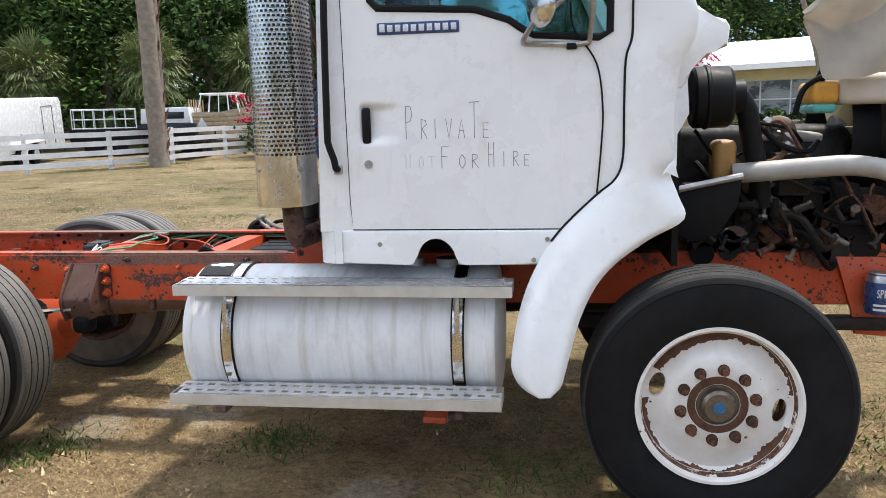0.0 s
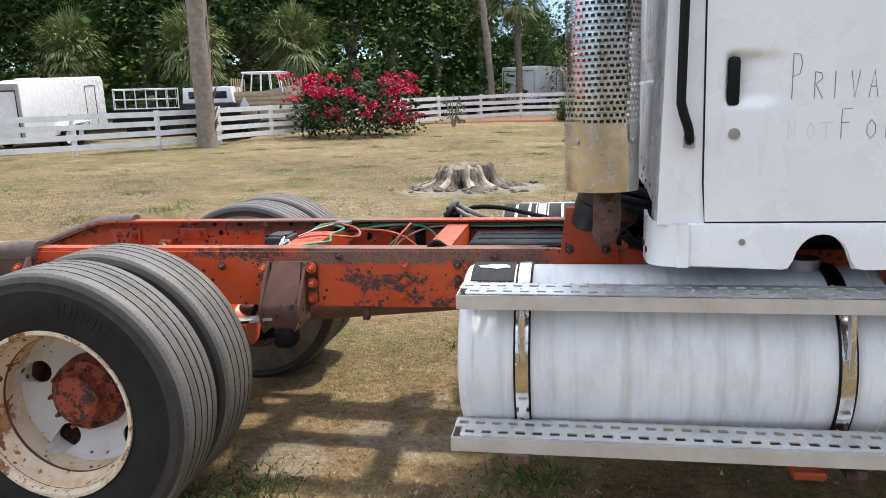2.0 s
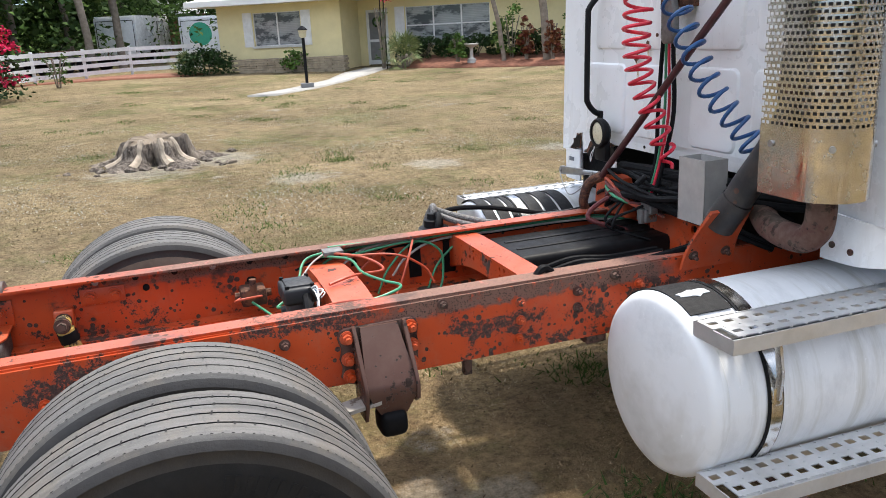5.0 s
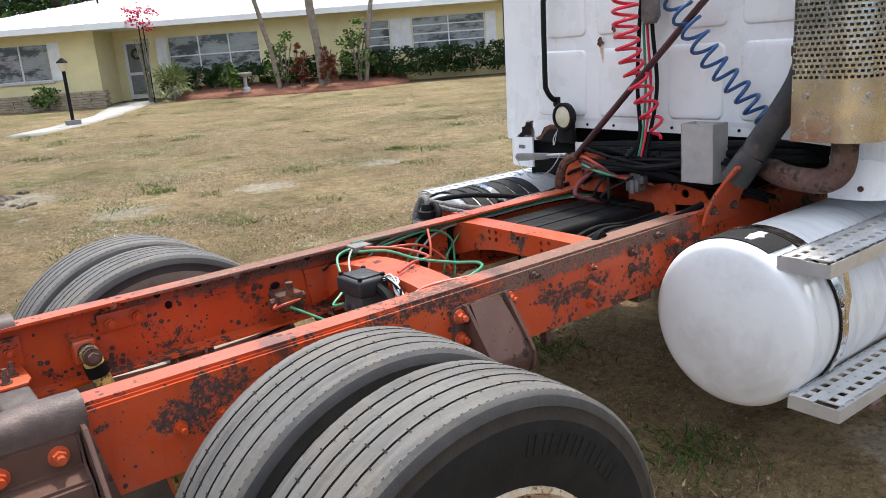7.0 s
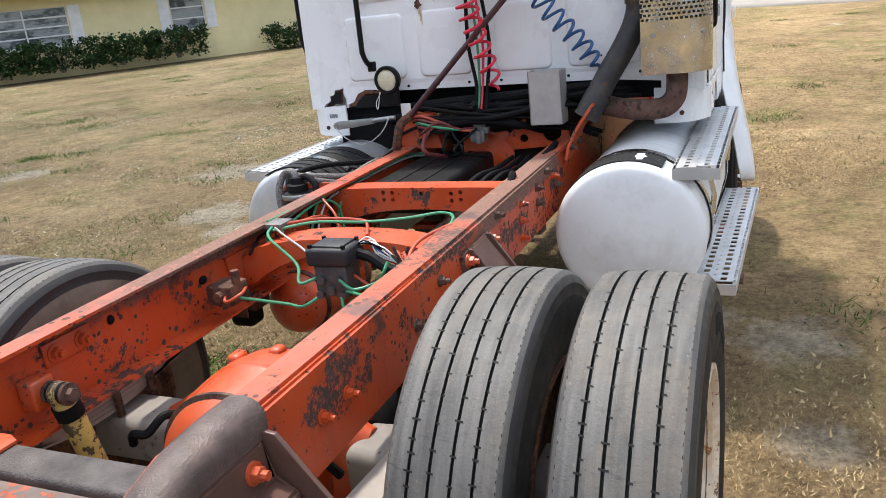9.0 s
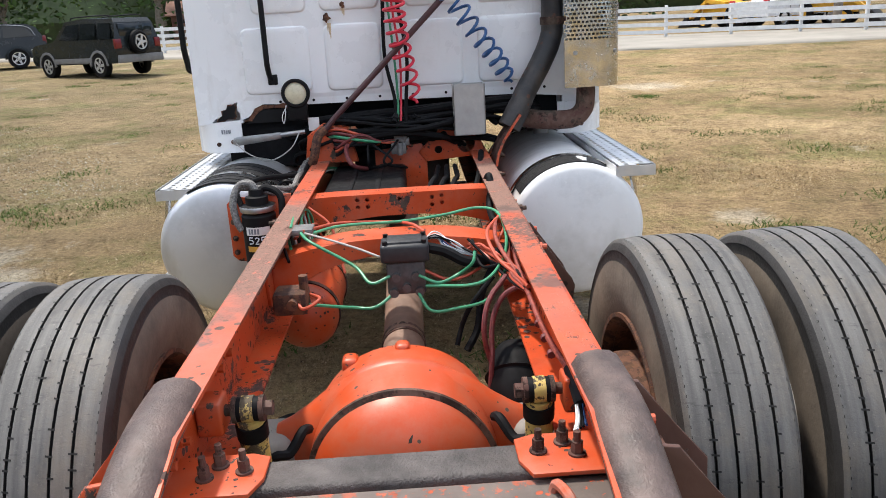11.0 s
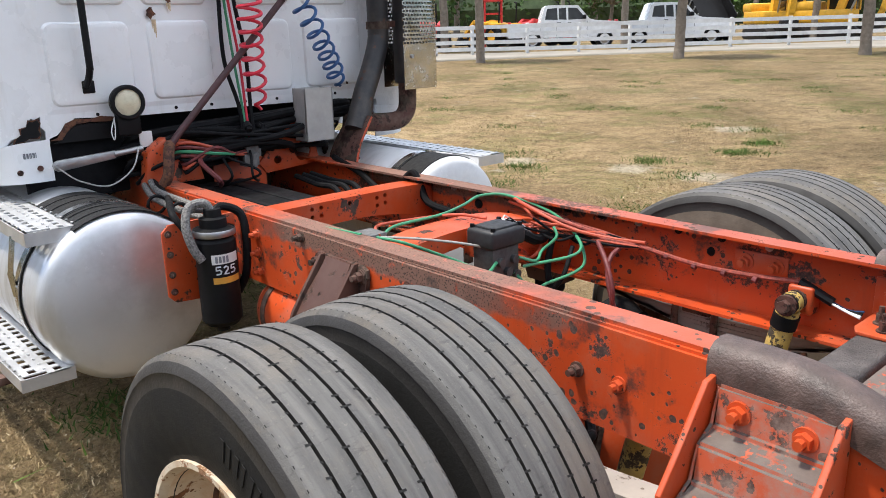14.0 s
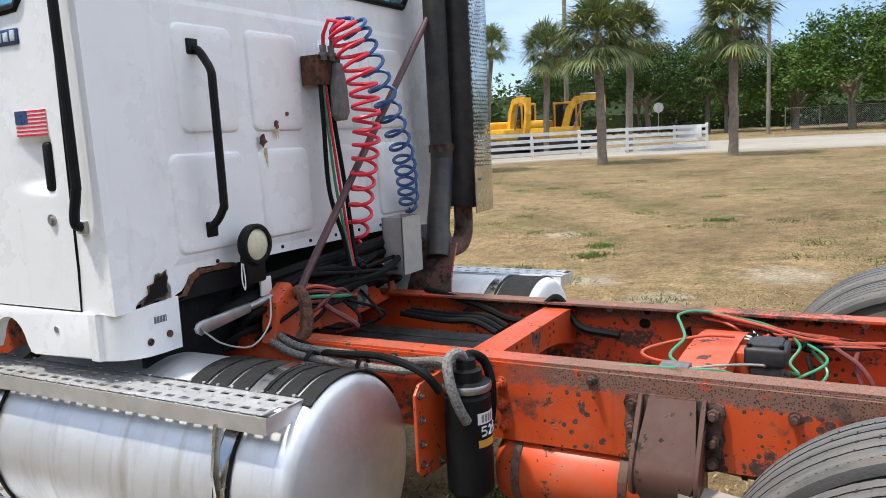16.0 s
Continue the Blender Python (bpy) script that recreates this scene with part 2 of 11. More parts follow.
def white_paint():
    """Old white gloss paint with grey smudges, faint scratches and specks of dirt."""
    n = Nodes("white truck paint")
    c = n.ramp(n.noise(1.5, 5), [(0.3, (0.74, 0.75, 0.765)), (0.7, (0.79, 0.80, 0.81))])
    c = n.mix(n.ramp(n.noise(4.5, 7, 0.7), [(0.52, 0.0), (0.74, 0.32)]), c, (0.56, 0.545, 0.52))
    c = n.mix(n.ramp(n.noise(14, 6, 0.7, None, (1.0, 1.0, 0.12)), [(0.58, 0.0), (0.74, 0.3)]), c, (0.55, 0.52, 0.48))
    c = n.mix(n.ramp(n.noise(70, 5, 0.75, None, (0.25, 0.25, 1.0)), [(0.70, 0.0), (0.74, 0.35)]), c, (0.50, 0.49, 0.48))
    c = n.mix(n.ramp(n.noise(130, 3, 0.7), [(0.72, 0.0), (0.75, 0.6)]), c, (0.30, 0.25, 0.21))
    return n.set(c, n.ramp(n.noise(3.5, 5, 0.65), [(0.3, 0.18), (0.7, 0.42)]), 0.0, 0.5)


M["white"] = white_paint()
M["step"] = plain("step aluminium", (0.66, 0.66, 0.66), 0.4, 0.65, 0.18, 8.0)
M["chrome"] = plain("stained chrome", (0.66, 0.64, 0.61), 0.20, 1.0, 0.32, 9.0)
M["steel"] = plain("bare steel", (0.42, 0.42, 0.42), 0.4, 0.9, 0.3, 14.0)
M["tyre"] = plain("dusty tyre rubber", (0.013, 0.0125, 0.012), 0.72, 0, 0.4, 7.0, 0.25, 160, spec=0.3)
# inner walls: tan dust, with the sun's brightening put into the colour
M["dusttyre"] = plain("tan dust on tyre wall in a sunlit tone", (0.165, 0.130, 0.098), 0.9, 0, 0.5, 6.0, 0.4, 70)
M["shoulder"] = plain("dark tyre shoulder", (0.030, 0.027, 0.025), 0.6, 0, 0.4, 8.0, 0.3, 140)
M["fronttyre"] = plain("black tyre rubber", (0.011, 0.011, 0.012), 0.7, 0, 0.35, 7.0, 0.2, 160, spec=0.15)
def tread_rubber():
    """Worn grey tread: dusty bands round the tyre, scuffs across it and brown earth in patches."""
    n = Nodes("worn tread rubber")
    c = n.ramp(n.noise(38, 4, 0.6, None, (0.08, 1.0, 0.08)), [(0.35, (0.070, 0.067, 0.064)), (0.65, (0.135, 0.128, 0.120))])
    c = n.mix(n.ramp(n.noise(5.0, 7, 0.72), [(0.48, 0.0), (0.66, 0.65)]), c, (0.150, 0.125, 0.098))
    c = n.mix(n.ramp(n.noise(55, 6, 0.75, None, (1.0, 0.25, 1.0)), [(0.58, 0.0), (0.68, 0.6)]), c, (0.045, 0.043, 0.041))
    c = n.mix(n.ramp(n.noise(120, 4, 0.75), [(0.60, 0.0), (0.70, 0.55)]), c, (0.21, 0.19, 0.165))
    n.bump(n.noise(110, 5, 0.7), 0.35, 0.004)
    return n.set(c, n.ramp(n.noise(9, 5, 0.7), [(0.3, 0.5), (0.7, 0.75)]), 0.0, 0.4)


M["tread"] = tread_rubber()
M["black"] = plain("black plastic", (0.010, 0.010, 0.011), 0.5, 0, 0.3, 10.0, spec=0.14)
M["hose"] = plain("black hose rubber", (0.008, 0.008, 0.009), 0.65, 0, 0.3, 20.0, spec=0.12)
M["rim"] = worn_paint("rusty white rim", (0.76, 0.75, 0.72), (0.20, 0.075, 0.03), 0.625, 0.45, 6.0, (0.5, 0.3, 0.15), 0.4)
M["grey"] = plain("grey zinc sheet", (0.42, 0.41, 0.39), 0.55, 0.3, 0.2, 9.0)
M["red"] = plain("red coil hose", (0.65, 0.02, 0.05), 0.4, 0, 0.2, 20)
M["blue"] = plain("blue coil hose", (0.02, 0.085, 0.24), 0.4, 0, 0.2, 20)
M["green"] = plain("green air line", (0.045, 0.26, 0.13), 0.4, 0, 0.2, 20)
M["oline"] = plain("orange air line", (0.46, 0.075, 0.035), 0.45, 0, 0.2, 20)
M["yellow"] = worn_paint("faded yellow shock paint", (0.62, 0.44, 0.12), (0.06, 0.045, 0.03), 0.53, 0.5, 14.0, (0.20, 0.15, 0.09), 0.6, 40)
M["fence"] = plain("white fence paint", (0.71, 0.71, 0.70), 0.6, 0, 0.15, 4.0)
M["housewall"] = plain("yellow stucco", (0.70, 0.61, 0.34), 0.85, 0, 0.08, 2.0, 0.2, 60)
M["roof"] = plain("white metal roof", (0.75, 0.76, 0.76), 0.45, 0.1, 0.08, 2.0)
M["bark"] = plain("palm bark", (0.23, 0.19, 0.15), 0.9, 0, 0.4, 7.0, 0.6, 40)
M["rustred"] = worn_paint("red-brown rust", (0.12, 0.045, 0.025), (0.05, 0.02, 0.015), 0.5, 0.8, 20.0, (0.2, 0.09, 0.03), 0.5)
M["maroon"] = plain("maroon rod paint", (0.07, 0.025, 0.028), 0.45, 0, 0.4, 18)
M["pipe"] = worn_paint("black exhaust paint", (0.016, 0.016, 0.018), (0.10, 0.045, 0.03), 0.62, 0.5, 6.0, (0.12, 0.09, 0.07), 0.4)
M["cover"] = plain("black grit", (0.014, 0.014, 0.015), 0.65, 0, 0.4, 30, 0.3, 300, spec=0.25)
M["lens"] = plain("cream lens", (0.62, 0.58, 0.42), 0.3, 0, 0.15, 30)
M["ink"] = plain("grey marker ink", (0.20, 0.21, 0.24), 0.6, 0, 0.3, 40)
M["inkfaint"] = plain("faded marker ink", (0.68, 0.69, 0.71), 0.6, 0, 0.1, 40)
M["badge"] = plain("dark blue badge", (0.03, 0.06, 0.16), 0.3, 0, 0.2, 20)
M["badgebar"] = plain("pale badge bar", (0.62, 0.66, 0.72), 0.3, 0.2, 0.1, 20)


def pane_material():
    n = Nodes("tinted glass")
    n.set((0.30, 0.60, 0.62), 0.03, 0.0)
    n.bsdf.inputs["Transmission Weight"].default_value = 1.0
    n.bsdf.inputs["IOR"].default_value = 1.45
    return n.mat


M["glasspane"] = pane_material()
M["dustbrown"] = worn_paint("dusty brown steel", (0.17, 0.125, 0.10), (0.08, 0.05, 0.04), 0.56, 0.75, 9.0, (0.30, 0.26, 0.21), 0.6)
M["dustgrey"] = worn_paint("dusty grey steel", (0.34, 0.31, 0.28), (0.12, 0.08, 0.06), 0.62, 0.75, 7.0, (0.42, 0.38, 0.33), 0.5)
M["orangedust"] = worn_paint("dusty orange paint", (0.50, 0.085, 0.03), (0.09, 0.045, 0.035), 0.55, 0.7, 9.0, (0.27, 0.20, 0.165), 1.2)
M["rustgloss"] = worn_paint("oily brown casting", (0.105, 0.055, 0.042), (0.04, 0.025, 0.02), 0.60, 0.24, 6.0, (0.16, 0.11, 0.09), 0.25)
for key in ("rustgloss", "rust", "dustbrown", "dustgrey"):
    M[key].node_tree.nodes["Principled BSDF"].inputs["Specular IOR Level"].default_value = 0.2
M["dustytop"] = worn_paint("dust-caked brown ledge", (0.125, 0.098, 0.085), (0.48, 0.085, 0.03), 0.56, 0.85, 7.0, (0.17, 0.14, 0.12), 0.9, 30)
M["hitch"] = plain("dark red paint", (0.28, 0.03, 0.03), 0.55, 0, 0.3, 12)
M["amber"] = plain("amber label", (0.65, 0.33, 0.05), 0.5, 0, 0.2, 20)
M["amberdull"] = plain("amber plastic", (0.38, 0.20, 0.05), 0.5, 0, 0.3, 15)
M["braid"] = plain("grey braided hose", (0.21, 0.20, 0.19), 0.7, 0.1, 0.9, 130, 0.6, 160)
M["valvebody"] = plain("grimy dark grey casting", (0.085, 0.083, 0.082), 0.5, 0.3, 0.5, 30, 0.3, 90)
M["valvelid"] = plain("dusty black lid", (0.022, 0.022, 0.024), 0.55, 0, 0.4, 25)
M["castalu"] = plain("grimy cast aluminium", (0.19, 0.185, 0.18), 0.55, 0.4, 0.4, 30, 0.3, 90)
M["loom"] = plain("orange loom tape", (0.31, 0.058, 0.038), 0.6, 0, 0.7, 70, 0.3, 120)
M["loomdark"] = plain("dark red loom", (0.16, 0.03, 0.03), 0.6, 0, 0.5, 60)
M["grime"] = plain("engine grime", (0.022, 0.019, 0.017), 0.6, 0, 0.8, 14, 0.5, 70, spec=0.3)
M["palepipe"] = plain("pale grey pipe", (0.36, 0.345, 0.32), 0.55, 0.1, 0.2, 9)
M["fanblade"] = plain("yellowed plastic blade", (0.52, 0.45, 0.26), 0.5, 0, 0.2, 12)
M["beige"] = plain("dirty beige fibreglass", (0.52, 0.47, 0.40), 0.65, 0, 0.25, 5, 0.2, 40)


def rail_paint():
    """Orange paint, peppered with round chips, and worn to brown along the top flange in stretches."""
    n = Nodes("chipped rail paint")
    c = n.ramp(n.noise(2.5, 4), [(0.3, (0.42, 0.046, 0.010)), (0.7, (0.56, 0.074, 0.014))])
    zone = n.ramp(n.noise(1.6, 4, 0.6, None, (1.0, 0.3, 1.0)), [(0.42, 0.0), (0.60, 1.0)])
    big = n.noise(6.5, 10, 0.80)
    flake = n.ramp(n.math("ADD", big, n.math("MULTIPLY", zone, 0.07)), [(0.60, 0.0), (0.62, 1.0)])
    size = n.math("ADD", n.math("MULTIPLY", n.noise(7, 4, 0.65), 1.62), n.math("MULTIPLY", zone, 0.12))
    dots = n.ramp(n.math("SUBTRACT", n.math("SUBTRACT", size, 0.62), n.math("ADD", n.voronoi(34), n.math("MULTIPLY", n.noise(120, 2), 0.12))), [(0.0, 0.0), (0.03, 1.0)])
    specks = n.ramp(n.math("ADD", n.noise(85, 4, 0.7), n.math("MULTIPLY", zone, 0.05)), [(0.68, 0.0), (0.70, 1.0)])
    top = n.ramp(n.math("ADD", n.axis(2), n.math("MULTIPLY", n.noise(16, 8, 0.80), 0.075)), [(0.944, 0.0), (0.958, 1.0)])
    stretch = n.ramp(n.math("SUBTRACT", n.math("ADD", n.math("MULTIPLY", n.axis(0), -0.25), n.math("MULTIPLY", n.noise(3, 5, 0.7), 0.3)), n.math("MULTIPLY", n.math("GREATER_THAN", n.axis(1), 0.0), 0.18)), [(0.20, 0.0), (0.28, 1.0), (0.47, 1.0), (0.53, 0.0)])
    grain = n.ramp(n.noise(24, 6, 0.75), [(0.36, 0.0), (0.44, 1.0)])
    worn = n.math("MULTIPLY", n.math("MULTIPLY", top, stretch), grain)
    bare = n.math("MAXIMUM", n.math("MAXIMUM", n.math("MAXIMUM", flake, dots), specks), worn)
    for x, z, wide, tall in ((-2.32, 0.872, 0.17, 0.075), (-1.02, 0.845, 0.20, 0.035), (-1.62, 0.955, 0.26, 0.035)):      # scabs of rust on the web
        u = n.math("DIVIDE", n.math("SUBTRACT", n.axis(0), x), wide)
        w = n.math("DIVIDE", n.math("SUBTRACT", n.axis(2), z), tall)
        q = n.math("ADD", n.math("MULTIPLY", u, u), n.math("MULTIPLY", w, w))
        scab = n.ramp(n.math("SUBTRACT", n.math("ADD", n.noise(15, 8, 0.78), 0.15), n.math("MULTIPLY", q, 0.13)), [(0.545, 0.0), (0.575, 1.0)])
        scab = n.math("MULTIPLY", scab, n.math("LESS_THAN", n.axis(1), 0.0))      # on the right rail alone
        bare = n.math("MAXIMUM", bare, n.math("MULTIPLY", scab, n.ramp(n.noise(75, 4, 0.7), [(0.40, 0.25), (0.48, 1.0)])))
    rust = n.ramp(n.noise(90, 6, 0.75), [(0.3, (0.018, 0.012, 0.010)), (0.52, (0.065, 0.034, 0.027)), (0.75, (0.19, 0.10, 0.07))])
    c = n.mix(n.ramp(n.noise(9, 7, 0.75), [(0.5, 0.0), (0.8, 0.35)]), c, (0.30, 0.20, 0.14))
    streak = n.ramp(n.noise(7, 5, 0.6, None, (3.0, 3.0, 0.25)), [(0.56, 0.0), (0.75, 0.5)])
    c = n.mix(streak, c, (0.24, 0.035, 0.012))
    c = n.mix(bare, c, rust)
    pitted = n.ramp(n.math("ADD", n.voronoi(150), n.math("MULTIPLY", n.noise(50, 3), 0.25)), [(0.38, (0.030, 0.017, 0.013)), (0.50, (0.185, 0.095, 0.068))])
    c = n.mix(worn, c, pitted)
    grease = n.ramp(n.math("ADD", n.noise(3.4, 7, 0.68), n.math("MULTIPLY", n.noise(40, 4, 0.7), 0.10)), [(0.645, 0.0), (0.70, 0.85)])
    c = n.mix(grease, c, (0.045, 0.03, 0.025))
    ledge = n.ramp(n.axis(2), [(0.9725, 0.0), (0.9740, 1.0)])      # road dust lies on the top flange
    dust = n.ramp(n.math("ADD", n.noise(2.2, 6, 0.7), n.math("MULTIPLY", n.noise(45, 5, 0.75), 0.25)), [(0.50, 0.15), (0.72, 0.60)])
    c = n.mix(n.math("MULTIPLY", ledge, dust), c, (0.24, 0.13, 0.095))
    n.bump(n.math("SUBTRACT", n.math("MULTIPLY", n.noise(160, 3), 0.25), n.math("MULTIPLY", bare, 1.2)), 0.35, 0.0025)
    return n.set(c, n.math("MAXIMUM", n.mix(bare, 0.42, 0.85), 0.2), 0.0)


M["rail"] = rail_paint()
M["rimwhite"] = worn_paint("white front rim paint", (0.80, 0.79, 0.77), (0.13, 0.05, 0.025), 0.70, 0.4, 6.0, (0.5, 0.3, 0.15), 0.25)
M["hubdark"] = plain("greasy brass hub", (0.17, 0.14, 0.11), 0.4, 0.6, 0.5, 25)
M["shafttan"] = plain("tan dust on steel", (0.23, 0.145, 0.105), 0.8, 0, 0.4, 9, 0.2, 60)
M["axledust"] = worn_paint("axle caked with grey dust", (0.22, 0.195, 0.175), (0.10, 0.06, 0.045), 0.62, 0.8, 7.0, (0.29, 0.26, 0.225), 0.6)
M["tailgrit"] = plain("gritty dark tail beam", (0.085, 0.072, 0.067), 0.65, 0, 0.6, 14, 1.0, 170)
M["rimrust"] = worn_paint("rust-eaten rim paint", (0.74, 0.70, 0.65), (0.085, 0.035, 0.02), 0.45, 0.6, 9.0, (0.42, 0.20, 0.08), 0.8, 20)
M["rimtan"] = worn_paint("rust-stained rim well", (0.70, 0.58, 0.43), (0.20, 0.08, 0.03), 0.56, 0.6, 6.0, (0.46, 0.23, 0.09), 0.9, 22)
M["rimlip"] = worn_paint("rusted rim lip", (0.72, 0.62, 0.48), (0.22, 0.09, 0.04), 0.55, 0.6, 11.0, (0.46, 0.26, 0.12), 0.8, 30)
M["rustrun"] = plain("thin rust stain", (0.66, 0.52, 0.34), 0.6, 0, 0.4, 60)
M["hubred"] = worn_paint("grimy red-orange hub", (0.34, 0.055, 0.022), (0.07, 0.03, 0.02), 0.52, 0.65, 14.0, (0.12, 0.06, 0.04), 0.6, 40)

# ---- ground ----
def rise(x, y):
    """The height of the lawn: level under the truck, and rising gently away from it."""
    d = math.hypot(x + 1, y - 4)
    blend = min(1, max(0, (y + 6) / 20))
    k = 0.014 + 0.008 * blend
    sink = 0.05 * math.exp(-((x - 0.64) ** 2 + (y - 4.0) ** 2) / 1.6)
    return min(k * max(0.0, d - 6), 0.95) - sink


def ground_sheet():
    bm = bmesh.new()
    rings = [0, 0.6, 1.2, 1.8, 2.4, 3, 3.6, 4.2, 5, 6, 7, 8, 9, 10.5, 12, 14, 16, 18, 20, 23, 26, 30, 35, 40, 46, 54, 64, 80, 110, 160, 260, 450, 900]
    seg = 72
    prev = None
    for r in rings:
        ring = []
        for k in range(seg if r else 1):
            a = 2 * math.pi * k / seg
            x, y = -1 + r * math.cos(a), 4 + r * math.sin(a)
            z = rise(x, y) + (0.02 * noise.noise((x * 0.5, y * 0.5, 0)) if r < 60 else 0)
            ring.append(bm.verts.new((x, y, z)))
        if prev is not None:
            for k in range(seg):
                if len(prev) == 1:
                    bm.faces.new((prev[0], ring[k], ring[(k + 1) % seg]))
                else:
                    bm.faces.new((prev[k], ring[k], ring[(k + 1) % seg], prev[(k + 1) % seg]))
        prev = ring
    return bm


# bare sandy spots: x, y, radius
SAND = [(-2.2, 4.1, 0.22), (-1.9, 4.0, 0.2), (-2.5, 3.8, 0.25), (-0.8, 3.2, 0.22), (-1.0, 2.8, 0.3), (-1.9, 2.7, 0.2), (0.9, 1.6, 0.3), (-0.3, 1.7, 0.4), (1.0, 7.6, 0.5), (0.5, 7.1, 0.3), (2.7, 8.7, 0.6), (-0.2, -1.5, 0.4), (-1.1, -0.8, 0.45), (0.7, -1.4, 0.35), (1.3, -4.8, 0.4), (-2.1, -2.2, 0.6), (2.0, -1.0, 0.35), (10.6, -0.5, 0.9), (0.5, 11.6, 0.5), (-1.3, 11.6, 0.5), (-2.2, 13.7, 0.8), (-3.2, 13.2, 0.9), (2.5, 11.8, 0.4)]


def lawn_tint(n, c):
    """Tints the grass by y: warm and palest beside the truck, duller towards the road, greenish on the house's side."""
    xyz = n.nt.nodes.new("ShaderNodeSeparateXYZ")
    n.link(n.coord, xyz.inputs[0])
    k = n.math("ADD", n.math("MULTIPLY", xyz.outputs["Y"], 0.045), n.math("MULTIPLY", n.noise(0.35, 5, 0.7), 0.5))
    mul = n.nt.nodes.new("ShaderNodeMix")
    mul.data_type, mul.blend_type = "RGBA", "MULTIPLY"
    mul.inputs[0].default_value = 1.0
    n.link(c, mul.inputs[6])
    k = n.math("ADD", n.math("MULTIPLY", k, 0.5), 0.3)
    n.link(n.ramp(k, [(0.05, (0.84, 0.82, 0.77)), (0.26, (0.98, 0.95, 0.88)), (0.38, (1.22, 1.16, 1.06)), (0.50, (1.40, 1.32, 1.20)), (0.60, (0.94, 0.94, 0.91)), (0.78, (0.83, 0.86, 0.84))]), mul.inputs[7])
    return mul.outputs[2]


def lawn_material():
    n = Nodes("dry lawn")
    big = n.noise(0.30, 6, 0.65)
    c = n.ramp(big, [(0.32, (0.255, 0.190, 0.108)), (0.5, (0.345, 0.257, 0.150)), (0.68, (0.41, 0.315, 0.192))])
    green = n.ramp(n.math("MULTIPLY", n.noise(0.45, 5, 0.7), n.math("ADD", n.noise(2.6, 6, 0.78), 0.45)), [(0.47, 0.0), (0.60, 0.75)])
    c = n.mix(green, c, (0.19, 0.185, 0.078))
    brown = n.ramp(n.noise(2.4, 8, 0.8), [(0.50, 0.0), (0.64, 0.7)])
    c = n.mix(brown, c, (0.195, 0.13, 0.078))
    spots = None
    warp = n.math("MULTIPLY", n.math("SUBTRACT", n.noise(5.0, 9, 0.82), 0.5), 2.2)
    for x, y, r in SAND:
        d = n.nt.nodes.new("ShaderNodeVectorMath")
        d.operation = "DISTANCE"
        flat = n.nt.nodes.new("ShaderNodeVectorMath")
        flat.operation = "MULTIPLY"
        flat.inputs[1].default_value = (1, 1, 0)
        n.link(n.coord, flat.inputs[0])
        n.link(flat.outputs[0], d.inputs[0])
        d.inputs[1].default_value = (x, y, 0)
        k = n.math("SUBTRACT", 1.0, n.math("DIVIDE", d.outputs["Value"], r * 1.25))
        spots = k if spots is None else n.math("MAXIMUM", spots, k)
    near = n.ramp(n.math("ADD", spots, warp), [(0.24, 0.0), (0.62, 0.6)])
    sand = n.ramp(n.math("ADD", n.noise(0.8, 8, 0.78), n.math("MULTIPLY", n.noise(6, 6, 0.75), 0.16)), [(0.69, 0.0), (0.76, 0.8)])
    c = n.mix(n.math("MAXIMUM", sand, near), c, (0.50, 0.455, 0.385))
    fine = n.ramp(n.noise(22, 9, 0.88), [(0.36, 0.30), (0.50, 0.90), (0.64, 1.35)])
    mid = n.ramp(n.noise(4.5, 8, 0.82), [(0.34, 0.58), (0.5, 0.98), (0.66, 1.22)])
    wide = n.ramp(n.noise(0.55, 7, 0.7), [(0.36, 0.72), (0.62, 1.12)])
    for f in (fine, mid, wide):
        mul = n.nt.nodes.new("ShaderNodeMix")
        mul.data_type, mul.blend_type = "RGBA", "MULTIPLY"
        mul.inputs[0].default_value = 0.9
        n.link(c, mul.inputs[6])
        n.link(f, mul.inputs[7])
        c = mul.outputs[2]
    c = lawn_tint(n, c)
    n.bump(n.noise(30, 8, 0.85), 1.0, 0.05)
    return n.set(c, 0.95, 0, 0.1)


M["lawn"] = lawn_material()
solo("ground", ground_sheet(), M["lawn"], "dry tan lawn with sandy bare patches and weeds", "ground", kind="structure", sharp=180)

# ---- the truck ----
truck = thing("semi_truck", (-1.0, CY, 0), "white day-cab semi truck with bare orange frame, missing hood", "truck")
AXLE, FRONT = -3.05, 0.645


def side(s, o):
    return CY + s * o


def perforated(bm, nu, nv, place, hu=0.6, hv=0.45, stagger=0.5):
    """A sheet of slots: place(u, v) gives the point; u and v count cells."""
    for j in range(nv):
        off = stagger * (j % 2)
        for i in range(nu):
            u, v = i + off, j
            a, b = (1 - hu) / 2, (1 - hv) / 2
            o = [bm.verts.new(place(*q)) for q in ((u, v), (u + 1, v), (u + 1, v + 1), (u, v + 1))]
            h = [bm.verts.new(place(*q)) for q in ((u + a, v + b), (u + 1 - a, v + b), (u + 1 - a, v + 1 - b), (u + a, v + 1 - b))]
            for k in range(4):
                bm.faces.new((o[k], o[(k + 1) % 4], h[(k + 1) % 4], h[k]))
    return bm


# frame rails: C channels with their open side inward, tapered at the tail
ORANGE, RUST = M["orange"], M["rust"]


